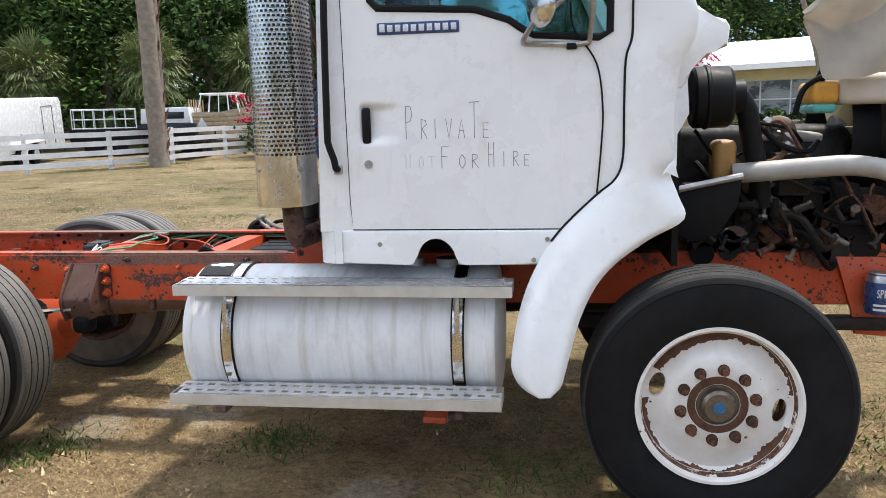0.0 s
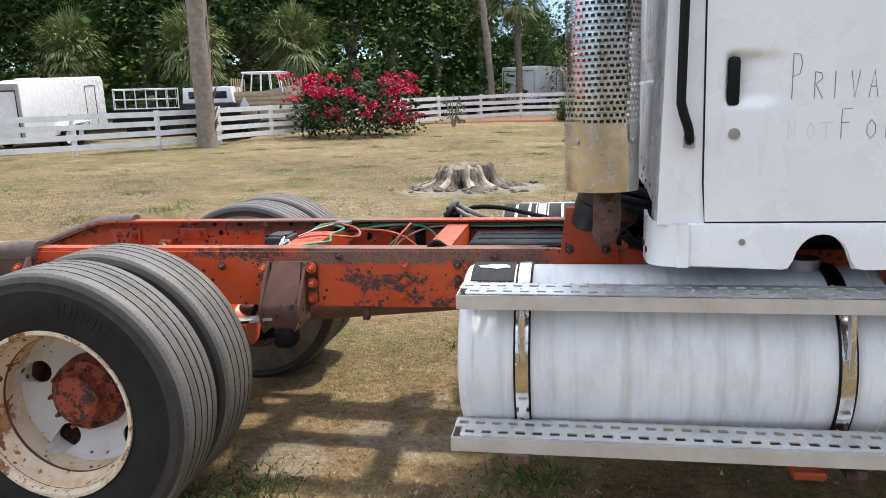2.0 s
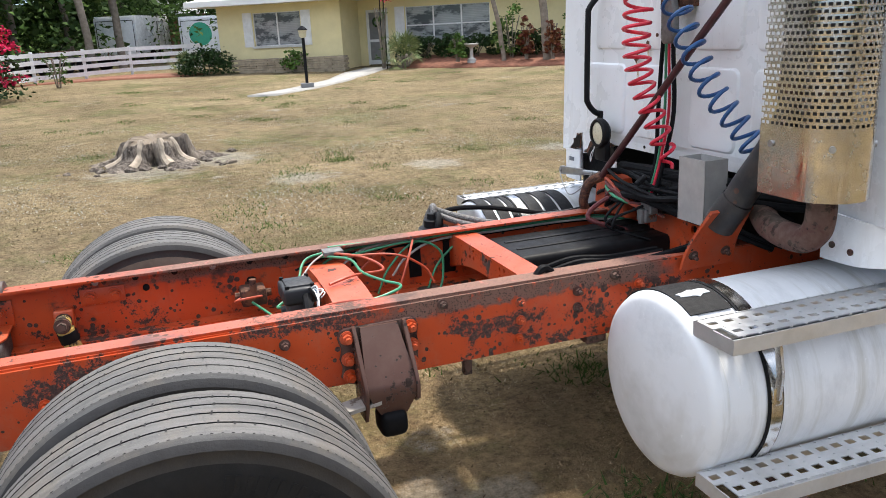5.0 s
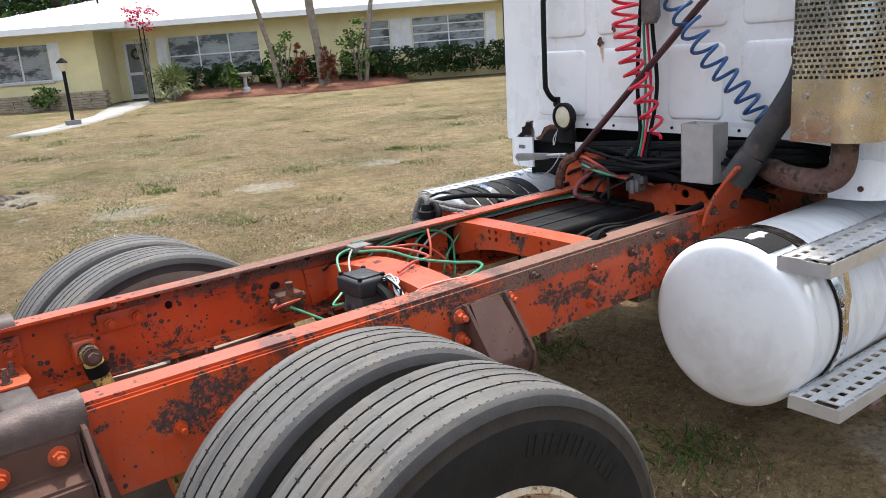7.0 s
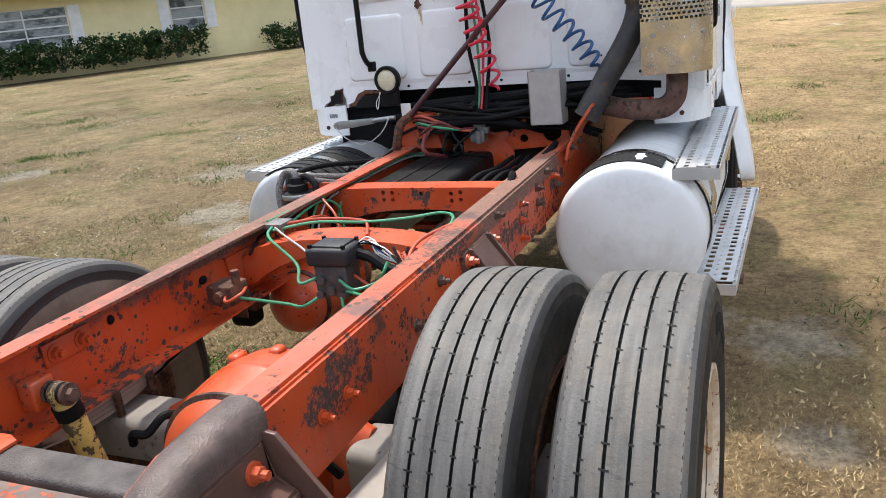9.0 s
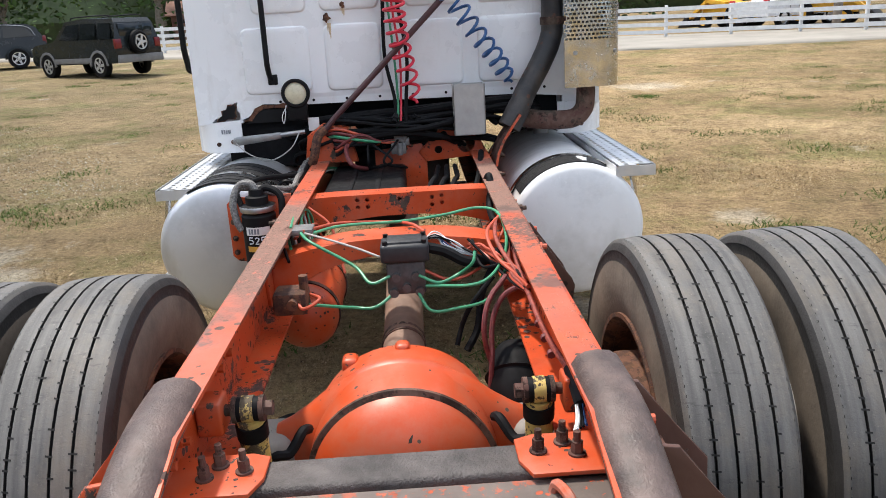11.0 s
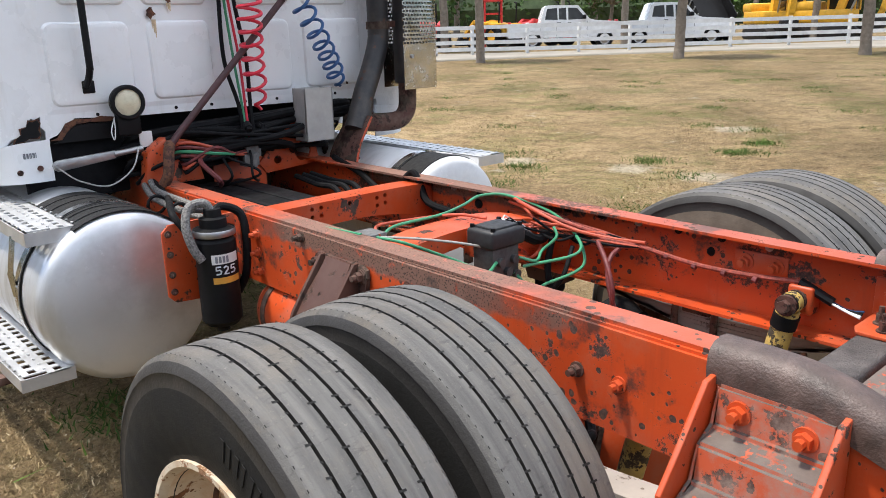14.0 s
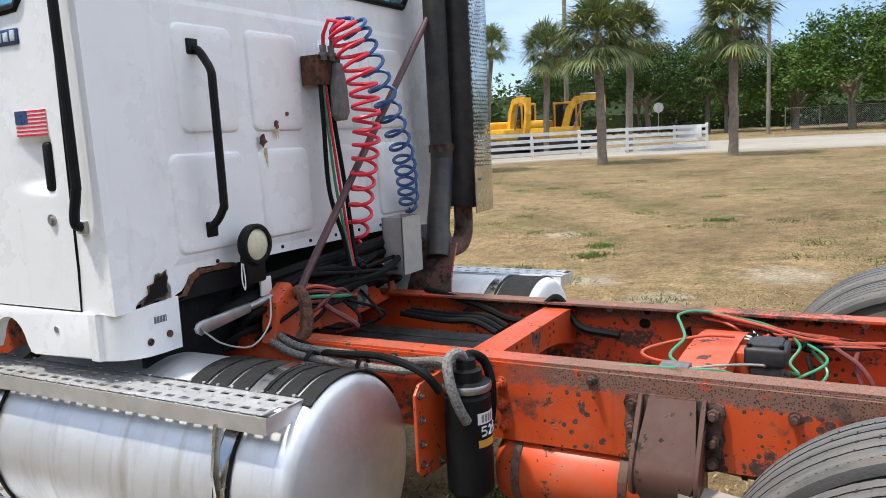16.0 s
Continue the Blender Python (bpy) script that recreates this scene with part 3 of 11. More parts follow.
def rail(s):
    bm = bmesh.new()
    T, B, W, TH = 0.975, 0.73, 0.085, 0.009
    path = [(-4.16, 0.845, B + 0.02), (-3.95, 0.925, B), (-3.78, T, B), (0.2, T, B), (0.7, T, B), (1.9, T, B)]
    sect = [(0.432, 0), (0.432, 1), (0.432 - W, 1), (0.432 - W, 1 - TH / 0.245), (0.432 - TH, 1 - TH / 0.245), (0.432 - TH, TH / 0.245), (0.432 - W, TH / 0.245), (0.432 - W, 0)]
    rings = [[bm.verts.new((x, side(s, o), b + (t - b) * k)) for o, k in sect] for x, t, b in path]
    n = len(sect)
    for p, q in zip(rings, rings[1:]):
        for k in range(n):
            bm.faces.new((p[k], p[(k + 1) % n], q[(k + 1) % n], q[k]))
    bm.faces.new(rings[0])
    bm.faces.new(rings[-1])
    outer = [e for e in bm.edges if abs(e.verts[0].co.x - e.verts[1].co.x) > 0.1 and all(abs(v.co.y - side(s, 0.432)) < 0.001 for v in e.verts)]
    bmesh.ops.bevel(bm, geom=outer, offset=0.017, segments=8, affect="EDGES")
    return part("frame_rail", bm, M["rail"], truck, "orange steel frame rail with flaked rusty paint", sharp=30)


rails = {s: rail(s) for s in (-1, 1)}


def sleeve(s):
    """The dark cap that follows the drooping tail of a rail."""
    bm = bmesh.new()
    line = spline([(-3.60, 0, 0.986), (-3.70, 0, 0.986), (-3.80, 0, 0.976), (-3.93, 0, 0.935), (-4.18, 0, 0.845)], 4)
    sec = [(0.448, -0.060), (0.450, -0.030), (0.447, -0.010), (0.439, 0.004), (0.425, 0.013), (0.400, 0.017), (0.378, 0.014), (0.362, 0.006), (0.352, -0.008), (0.348, -0.022), (0.425, -0.022), (0.436, -0.060)]
    n, rings = len(sec), []
    for i, p in enumerate(line):
        d = (line[min(i + 1, len(line) - 1)] - line[max(i - 1, 0)]).normalized()
        up = Vector((d.z, 0, -d.x))
        rings.append([bm.verts.new((p.x + up.x * k, side(s, o), p.z + up.z * k)) for o, k in sec])
    for p, q in zip(rings, rings[1:]):
        for k in range(n):
            bm.faces.new((p[k], p[(k + 1) % n], q[(k + 1) % n], q[k]))
    bm.faces.new(rings[0])
    bm.faces.new(rings[-1])
    part("rail_cap", bm, M["capbrown"], truck, "pitted dark brown cap on the rail's drooping tail")


M["capbrown"] = plain("pitted brown coating", (0.105, 0.070, 0.059), 0.5, 0, 0.6, 18, 0.5, 190)
for s in (-1, 1):
    sleeve(s)


M["fronttread"] = plain("front tread rubber", (0.04, 0.039, 0.038), 0.85, 0, 0.3, 9.0, 0.3, 160, spec=0.2)


# wheels
def tyre_mesh(bm, m, R=0.52, w=0.27, rb=0.287, grooves=5):
    h = w / 2
    tread_h = h * 0.83
    pts = [(rb, -h * 0.72), (rb + 0.012, -h * 0.86), (rb + 0.04, -h * 0.92), (rb + 0.085, -h * 0.995), (rb + 0.13, -h), (R - 0.065, -h * 0.975), (R - 0.04, -h * 0.95), (R - 0.036, -h * 0.965), (R - 0.016, -h * 0.90)]
    crown = [(R - 0.006, -tread_h)]
    for g in range(grooves):
        c = -tread_h + 2 * tread_h * (g + 1) / (grooves + 1)
        top = R - 0.006 * (c / tread_h) ** 2
        crown += [(top, c - 0.0034), (top - 0.009, c - 0.0022), (top - 0.009, c + 0.0022), (top, c + 0.0034)]
    crown.append((R - 0.006, tread_h))
    prof = pts + crown + [(r, -q) for r, q in pts[::-1]]
    lathe(bm, prof, m, seg=72)
    for f in bm.faces:
        c = m.inverted() @ f.calc_center_median()
        rr = math.hypot(c.x, c.y)
        lip = R - 0.006 * (c.z / tread_h) ** 2 - rr
        f.material_index = 0 if 0.003 < lip < 0.012 and abs(c.z) < tread_h * 0.9 else 1 if rr > R - 0.0115 else (2 if R - 0.075 < rr < R - 0.02 else (3 if c.z < 0 else 0))
    return bm


def sipes(m, R, w, grooves, seed):
    """Small dark cuts along the edges of the grooves."""
    bm = bmesh.new()
    rng = random.Random(seed)
    tread_h = w / 2 * 0.83
    for g in range(grooves):
        c = -tread_h + 2 * tread_h * (g + 1) / (grooves + 1)
        r = R - 0.006 * (c / tread_h) ** 2 + 0.0006
        n = 96 if g in (0, grooves - 1) else 64
        for i in range(n):
            a = math.tau * (i + 0.5 * rng.random()) / n
            da = 0.0021 / r
            c0, c1 = c - rng.uniform(0.004, 0.011), c + rng.uniform(0.004, 0.011)
            if rng.random() < 0.4:
                c0 = c
            bm.faces.new([bm.verts.new(m @ Vector((r * math.cos(b), r * math.sin(b), q))) for b, q in ((a - da, c0), (a + da, c0), (a + da * 2, c1), (a, c1))])
    for i in range(150):
        for q in (-tread_h, tread_h):
            a, r = math.tau * i / 150, R - 0.0052
            bm.faces.new([bm.verts.new(m @ Vector((rr * math.cos(b), rr * math.sin(b), p))) for b, rr, p in ((a, r, q * 0.985), (a + 0.012, r, q * 0.985), (a + 0.012, r - 0.003, q * 1.015), (a, r - 0.003, q * 1.015))])
    return bm


def rear_wheel(s, k):
    """k 0: the inner wheel of the pair, 1: the outer."""
    c = 0.735 + 0.33 * k
    y = side(s, c)
    hub_z = 0.52 if s < 0 else 0.507
    axle_x = AXLE if s < 0 else AXLE - 0.018
    m = along((axle_x, y, hub_z), (axle_x, y + s, hub_z))
    dish = -0.145 if k else 0.02
    bm = bmesh.new()
    prof = [(0.312, 0.128), (0.300, 0.128), (0.289, 0.112), (0.286, 0.050), (0.276, 0.036), (0.264, 0.020), (0.262, 0.010), (0.268, 0.002), (0.266, dish + 0.06), (0.256, dish + 0.02), (0.238, dish + 0.004), (0.20, dish), (0.10, dish), (0.10, dish - 0.012), (0.20, dish - 0.012), (0.268, dish), (0.284, dish - 0.02), (0.288, -0.11), (0.30, -0.128), (0.312, -0.128), (0.312, -0.12), (0.296, -0.10), (0.296, 0.10), (0.312, 0.12)]
    lathe(bm, prof, m, seg=56, close=True)
    for f in bm.faces:
        c = m.inverted() @ f.calc_center_median()
        rr = math.hypot(c.x, c.y)
        f.material_index = 2 if rr > 0.292 and c.z > 0.105 else 3 if rr < 0.270 and -0.002 < c.z < 0.018 else 1 if rr > 0.262 and -0.1 < c.z < 0.124 else 0
    wheel = part("wheel", bm, (M["rim"], M["rimtan"], M["rimlip"], M["welrust"]) if k else (M["rustred"],) * 4, truck, "white steel rim stained with rust" if k else "rust-eaten inner rim")
    if k:
        cutter = bmesh.new()
        for i in range(5):
            a = radians(72 * i + 20)
            cyl(cutter, m @ Vector((0.232 * math.cos(a), 0.232 * math.sin(a), dish - 0.1)), m @ Vector((0.232 * math.cos(a), 0.232 * math.sin(a), dish + 0.1)), 0.046, seg=20)
        bmesh.ops.transform(cutter, matrix=world_place(truck).inverted(), verts=cutter.verts)
        cut(wheel, cutter)
    bm = bmesh.new()
    part("tyre", tyre_mesh(bm, m, grooves=4), (M["tyre"], M["tread"], M["shoulder"], M["dusttyre"]), wheel, "worn dusty truck tyre with ribbed tread")
    tagged(part("tread_sipes", sipes(m, 0.52, 0.27, 4, 5 + k), M["tyre"], wheel, smooth=False), "fine dark sipes of the tread", kind="stuff")
    if k:
        for i in range(7):      # raised maker's mark, as plain blocks
            for base in (0.6, 3.74):
                bm = bmesh.new()
                a0 = base + i * 0.115
                for a in (a0, a0 + 0.05):
                    vs = [bm.verts.new(m @ Vector((q * math.cos(b), q * math.sin(b), 0.1355 + 0.0015 * up))) for up in (0, 1) for q, b in ((0.385, a), (0.385, a + 0.03), (0.43, a + 0.027), (0.43, a))]
                    for ix in ((4, 5, 6, 7), (0, 4, 7, 3), (1, 2, 6, 5), (0, 1, 5, 4), (3, 7, 6, 2)):
                        bm.faces.new([vs[n] for n in ix])
                part("raised_mark", bm, M["tyre"], wheel, smooth=False)
        bm = bmesh.new()
        lathe(bm, [(0.0, -0.005), (0.07, -0.005), (0.090, -0.020), (0.097, -0.066), (0.134, -0.074), (0.140, -0.10), (0.148, dish - 0.005), (0.0, dish - 0.02)], m, seg=32)
        hub = part("hub", bm, M["hubred"], wheel, "grimy red-orange hub flange")
        for i in range(10):
            a = 2 * math.pi * i / 10
            bm = bmesh.new()
            q = m.to_3x3() @ Vector((0, 0, 1))
            hexhead(bm, m @ Vector((0.116 * math.cos(a), 0.116 * math.sin(a), -0.072)), q, 0.012, 0.02, 0.015)
            bmesh.ops.transform(bm, matrix=world_place(truck).inverted(), verts=bm.verts)
            nut = new("hub_nut", mesh_of("hub_nut", bm, M["hubred"]))
            nut.parent = wheel


M["welrust"] = plain("flaking brown rust", (0.115, 0.05, 0.028), 0.85, 0, 0.5, 25, 0.5, 120)
M["hubblue"] = plain("blue oil window", (0.03, 0.13, 0.26), 0.25, 0, 0.2, 40)


def front_wheel(s):
    y = side(s, 0.955)
    m = along((FRONT, y, 0.465), (FRONT, y + s, 0.465)) @ Matrix.Diagonal((1.03, 1.03, 1.0, 1.0))
    bm = bmesh.new()
    prof = [(0.318, 0.135), (0.306, 0.135), (0.294, 0.118), (0.288, 0.085), (0.270, 0.070), (0.235, 0.075), (0.19, 0.098), (0.175, 0.105), (0.083, 0.105), (0.083, 0.09), (0.17, 0.09), (0.23, 0.058), (0.272, 0.052), (0.284, 0.03), (0.288, -0.11), (0.306, -0.135), (0.318, -0.135), (0.318, -0.128), (0.296, -0.10), (0.298, 0.10), (0.318, 0.128)]
    lathe(bm, prof, m, seg=64, close=True)
    for f in bm.faces:
        c = m.inverted() @ f.calc_center_median()
        rr = math.hypot(c.x, c.y)
        f.material_index = 1 if 0.284 < rr < 0.293 and c.z < 0.125 else 0
    wheel = part("wheel", bm, (M["rimwhite"], M["rimrust"]), truck, "white steel front rim with rusty edge")
    cutter = bmesh.new()
    for a in (radians(163), radians(353)):
        prism(cutter, [(0.238 + 0.029 * math.cos(k * math.tau / 20), 0.050 * math.sin(k * math.tau / 20)) for k in range(20)], 0.25, m @ Matrix.Rotation(a, 4, "Z") @ Matrix.Translation((0, 0, -0.05)))
    bmesh.ops.transform(cutter, matrix=world_place(truck).inverted(), verts=cutter.verts)
    cut(wheel, cutter)
    # rust that eats into the paint from the edge of the well, deepest at the upper rear
    bm = bmesh.new()
    across = ((0.19, 0.098), (0.235, 0.075), (0.270, 0.070), (0.288, 0.085))
    rows = []
    for k in range(241):
        a = k * math.tau / 240
        c, d = math.cos(a), math.sin(a)
        deep = 0.006 + 0.036 * max(0, math.cos(a - radians(128))) ** 1.3 + 0.020 * max(0, math.cos(a + radians(44))) ** 24 + 0.010 * max(0, math.cos(a - radians(5))) ** 8
        deep += 0.010 * noise.noise((c * 6, d * 6, 2)) + 0.009 * noise.noise((c * 22, d * 22, 4)) + 0.005 * noise.noise((c * 60, d * 60, 7))
        inner = 0.286 - max(0.002, deep)
        row = []
        for i in range(6):
            r = inner + (0.286 - inner) * i / 5
            z = next(za + (zb - za) * (r - ra) / (rb - ra) for (ra, za), (rb, zb) in zip(across, across[1:]) if r <= rb)
            row.append(bm.verts.new(m @ Vector((r * c, r * d, z + 0.0012))))
        rows.append(row)
    for p, q in zip(rows, rows[1:]):
        if any(abs(math.remainder(math.atan2(*reversed((m.inverted() @ p[0].co).xy)) - radians(h), math.tau)) < 0.24 for h in (163, 353)):
            continue
        for i in range(5):
            bm.faces.new((p[i], q[i], q[i + 1], p[i + 1]))
    part("rust_edge", bm, M["welrust"], wheel, "ragged rust where the white paint has flaked")
    bm = bmesh.new()
    part("tyre", tyre_mesh(bm, m, 0.525, 0.285, 0.294, 4), (M["fronttyre"], M["fronttread"], M["fronttyre"], M["fronttyre"]), wheel, "smooth black front tyre")
    bm = bmesh.new()
    lathe(bm, [(0.083, 0.06), (0.083, 0.098), (0.07, 0.10), (0.066, 0.13), (0.055, 0.142), (0.0, 0.142)], m, seg=32)
    part("hub", bm, M["hubdark"], wheel, "greasy grey hub cap")
    bm = bmesh.new()
    lathe(bm, [(0.023, 0.141), (0.023, 0.146), (0.0, 0.146)], m, seg=20)
    part("hub_window", bm, M["hubblue"], wheel, "blue oil window of the hub")
    bm = bmesh.new()
    lathe(bm, [(0.084, 0.100), (0.086, 0.1085), (0.112, 0.1085), (0.117, 0.104)], m, seg=40)
    part("hub_ring", bm, M["welrust"], wheel, "rusty ring round the hub")
    for i in range(10):
        a = 2 * math.pi * (i + 0.3) / 10
        bm = bmesh.new()
        hexhead(bm, m @ Vector((0.143 * math.cos(a), 0.143 * math.sin(a), 0.105)), m.to_3x3() @ Vector((0, 0, 1)), 0.020, 0.024, 0.024)
        part("lug_nut", bm, M["rustred"], wheel, "rusty lug nut")


for s in (-1, 1):
    for k in (0, 1):
        rear_wheel(s, k)
    front_wheel(s)

# tanks
def tank(s):
    y, z, R = side(s, 0.772), 0.682 if s < 0 else 0.690, 0.302
    m = along((-1.615, y, z), (0, y, z))
    bm = bmesh.new()
    L = 1.38
    lathe(bm, [(0, -0.018), (0.12, -0.016), (0.22, -0.009), (0.272, -0.001), (0.292, 0.010), (R, 0.03), (R, 0.052), (R - 0.003, 0.056), (R - 0.003, L - 0.056), (R, L - 0.052), (R, L - 0.03), (0.293, L - 0.012), (0.22, L + 0.006), (0, L + 0.018)], m, seg=64)
    body = part("fuel_tank", bm, M["tankwhite"] if s < 0 else M["tankalu"], truck, "white painted fuel tank" if s < 0 else "bright aluminium fuel tank")
    for x in (-1.40, -0.40):
        bm = bmesh.new()
        lathe(bm, [(R, -0.028), (R + 0.004, -0.028), (R + 0.004, 0.028), (R, 0.028)], along((x, y, z), (x + 1, y, z)), seg=56)
        part("strap_pad", bm, M["black"], body, "black rubber pad under the strap")
        bm = bmesh.new()
        lathe(bm, [(R + 0.004, -0.021), (R + 0.008, -0.021), (R + 0.008, 0.021), (R + 0.004, 0.021)], along((x, y, z), (x + 1, y, z)), seg=56)
        part("tank_strap", bm, M["chrome"], body, "stained bright metal strap")
    return body


def tank_skin(name, base, metal, rough):
    """Tank skin with vertical water stains and dull smudges."""
    n = Nodes(name)
    c = n.ramp(n.noise(2.0, 5, 0.6), [(0.3, tuple(v * 0.9 for v in base)), (0.7, base)])
    smudge = n.ramp(n.noise(9, 6, 0.7, None, (1.0, 0.4, 0.5)), [(0.48, 0.0), (0.70, 0.75)])
    c = n.mix(smudge, c, tuple(v * 0.72 for v in base))
    run = n.ramp(n.noise(13, 5, 0.65, None, (1.6, 0.12, 0.12)), [(0.50, 0.0), (0.70, 0.75)])
    c = n.mix(run, c, (base[0] * 0.66, base[1] * 0.64, base[2] * 0.58))
    pale = n.ramp(n.noise(30, 6, 0.75), [(0.62, 0.0), (0.70, 0.5)])
    c = n.mix(pale, c, tuple(min(1, v * 1.15) for v in base))
    r = n.ramp(n.noise(6, 5, 0.7), [(0.3, rough - 0.1), (0.7, rough + 0.15)])
    return n.set(c, r, metal)


M["tankwhite"] = tank_skin("white tank paint", (0.74, 0.745, 0.75), 0.0, 0.42)
M["tankalu"] = tank_skin("weathered aluminium", (0.72, 0.73, 0.75), 0.7, 0.42)
tanks = {s: tank(s) for s in (-1, 1)}


def step(s, x0, x1, o0, o1, z, name, hv, skew=0.0, climb=0.0):
    """A step of punched aluminium with a folded lip all round; skew and climb are what it gains outward and upward towards the front."""
    def bent(bm):
        for v in bm.verts:
            k = (v.co.x - x0) / (x1 - x0)
            v.co.y += s * skew * k
            v.co.z += climb * k
        return bm

    bm = bmesh.new()
    nu = round((x1 - x0) / 0.056)
    perforated(bm, nu, 2, lambda u, v: Vector((x0 + (x1 - x0) * min(max(u / (nu + 0.5), 0), 1), side(s, o0 + (o1 - o0) * (0.08 + 0.42 * v)), z)), 0.56, hv)
    bmesh.ops.remove_doubles(bm, verts=bm.verts, dist=0.0005)
    for k0, k1 in ((0.0, 0.08), (0.92, 1.0)):
        bm.faces.new([bm.verts.new((x, side(s, o0 + (o1 - o0) * k), z)) for x, k in ((x0, k0), (x1, k0), (x1, k1), (x0, k1))])
    bmesh.ops.solidify(bm, geom=list(bm.faces), thickness=0.004)
    bent(bm)
    tread = part(name, bm, M["step"], truck, "punched aluminium step", smooth=False)
    lip = 0.045
    for oa, ob in ((o1 - 0.004, o1), (o0, o0 + 0.004)):
        bm = bmesh.new()
        box(bm, x0, x1, side(s, oa), side(s, ob), z - lip, z + 0.001)
        bent(bm)
        part("lip", bm, M["step"], tread, smooth=False)
    for xa in (x0, x1 - 0.004):
        bm = bmesh.new()
        box(bm, xa, xa + 0.004, side(s, o0 + 0.004), side(s, o1 - 0.004), z - lip, z)
        bent(bm)
        part("lip", bm, M["step"], tread, smooth=False)
    # grip dimples
    bm = bmesh.new()
    for i in range(nu):
        for k in (0.05, 0.5, 0.95):
            x = x0 + (x1 - x0) * (i + 0.75) / (nu + 0.5)
            cyl(bm, (x, side(s, o0 + (o1 - o0) * k), z + 0.002), (x, side(s, o0 + (o1 - o0) * k), z + 0.006), 0.005, seg=6)
    bent(bm)
    tagged(part("grip_dimples", bm, M["step"], tread, smooth=False), "", kind="stuff")


for s in (-1, 1):
    if s < 0:
        step(s, -1.605, -0.17, 0.945, 1.12, 0.957, "upper_step", 0.26)
        step(s, -1.625, -0.21, 1.01, 1.18, 0.498, "lower_step", 0.34, 0.05, 0.022)
    else:
        step(s, -1.57, -0.17, 0.895, 1.065, 0.965, "upper_step", 0.26)
        step(s, -1.62, -0.21, 0.99, 1.16, 0.503, "lower_step", 0.34, 0.03, 0.01)

# exhaust: a punched heat shield, bent to a U that is open towards the cab
EX, EY, ER = -1.145, 3.245, 0.117
REAR_LEG, FRONT_LEG = 0.157, 0.10
SHIELD = REAR_LEG + math.pi * ER + FRONT_LEG


def shield_point(d, z, r=ER):
    """The point that lies d along the shield's bend, from its rear edge."""
    if d < REAR_LEG:
        return Vector((EX - r, EY + REAR_LEG - d, z))
    a = (d - REAR_LEG) / ER
    if a < math.pi:
        return Vector((EX - r * math.cos(a), EY - r * math.sin(a), z))
    return Vector((EX + r, EY + (d - REAR_LEG - math.pi * ER), z))


bm = bmesh.new()
perforated(bm, 32, 62, lambda u, v: shield_point(min(u / 32.5, 1) * SHIELD, 1.485 + v * 0.0185), 0.62, 0.5)
shield = part("heat_shield", bm, M["chrome"], truck, "punched chrome heat shield, tarnished")
bm = bmesh.new()
rows = [[bm.verts.new(shield_point(k / 40 * SHIELD, z, r)) for k in range(41)] for r, z in ((ER, 1.275), (ER + 0.001, 1.485), (ER - 0.003, 1.485), (ER - 0.003, 1.275))]
for p, q in zip(rows, rows[1:] + rows[:1]):
    for k in range(40):
        bm.faces.new((p[k], p[k + 1], q[k + 1], q[k]))
for k in (0, 40):
    bm.faces.new([r[k] for r in rows])
part("shield_band", bm, M["chrome"], shield, "plain tarnished band of the shield")
bm = bmesh.new()
cyl(bm, (-1.135, 3.275, 1.30), (-1.135, 3.275, 2.75), 0.068, seg=28)
part("muffler", bm, M["pipe"], truck, "sooty black exhaust pipe inside the shield")

# ---- cab ----
WHITE = M["white"]
M["cladding2"] = plain("grey cab lining", (0.10, 0.10, 0.105), 0.8, 0, 0.2, 6)
XR, XF = -0.975, 0.47            # rear wall and front of the cowl
YR, YL = 3.175, 5.188            # cab sides


def local(bm):
    bmesh.ops.transform(bm, matrix=world_place(truck).inverted(), verts=bm.verts)
    return bm


WINDOW = [(-0.735, 2.16), (-0.725, 2.09), (-0.70, 2.062), (-0.31, 2.041), (-0.177, 1.997), (-0.122, 1.959), (-0.079, 1.936), (0.169, 1.918), (0.211, 1.939), (0.215, 2.22), (0.06, 2.55), (0.02, 2.60), (-0.68, 2.62), (-0.73, 2.58)]
DOOR = [(-0.82, 2.66), (-0.846, 2.12), (-0.838, 1.30), (-0.832, 1.178), (0.04, 1.178), (0.165, 1.315), (0.235, 1.375), (0.262, 1.44), (0.268, 1.84), (0.29, 1.90), (0.292, 2.16), (0.08, 2.64), (0.03, 2.67)]

bm = bmesh.new()
outline = [(XR, 1.168), (-0.94, 2.35), (-0.87, 2.66), (-0.72, 2.76), (0.02, 2.74), (0.12, 2.68), (0.40, 2.07), (XF, 1.98), (XF, 1.42), (0.36, 1.40), (0.30, 1.40), (0.17, 1.31), (0.03, 1.168)]
prism(bm, outline, YL - YR, XZ(YR))
soft = [e for e in bm.edges if abs(e.verts[0].co.y - e.verts[1].co.y) < 0.001 and len(e.link_faces) == 2 and e.calc_face_angle(0) > 0.5 and (e.verts[0].co.x + e.verts[1].co.x < -1.5 or e.verts[0].co.z > 2.5)]
bmesh.ops.bevel(bm, geom=soft, offset=0.105, segments=7, affect="EDGES")
cab = part("cab_body", bm, WHITE, truck, "white painted steel cab shell with a stamped rear wall")
bm = bmesh.new()
prism(bm, [(-0.925, 1.26), (-0.90, 2.34), (-0.83, 2.62), (-0.70, 2.70), (0.0, 2.68), (0.36, 2.02), (0.40, 1.46), (0.20, 1.40), (0.05, 1.26)], YL - YR - 0.1, XZ(YR + 0.05))
cut(cab, local(bm))
for y in (YR - 0.1, YL - 0.1):
    bm = bmesh.new()
    prism(bm, WINDOW, 0.2, XZ(y))
    cut(cab, local(bm))
bm = bmesh.new()      # rear window, windscreen
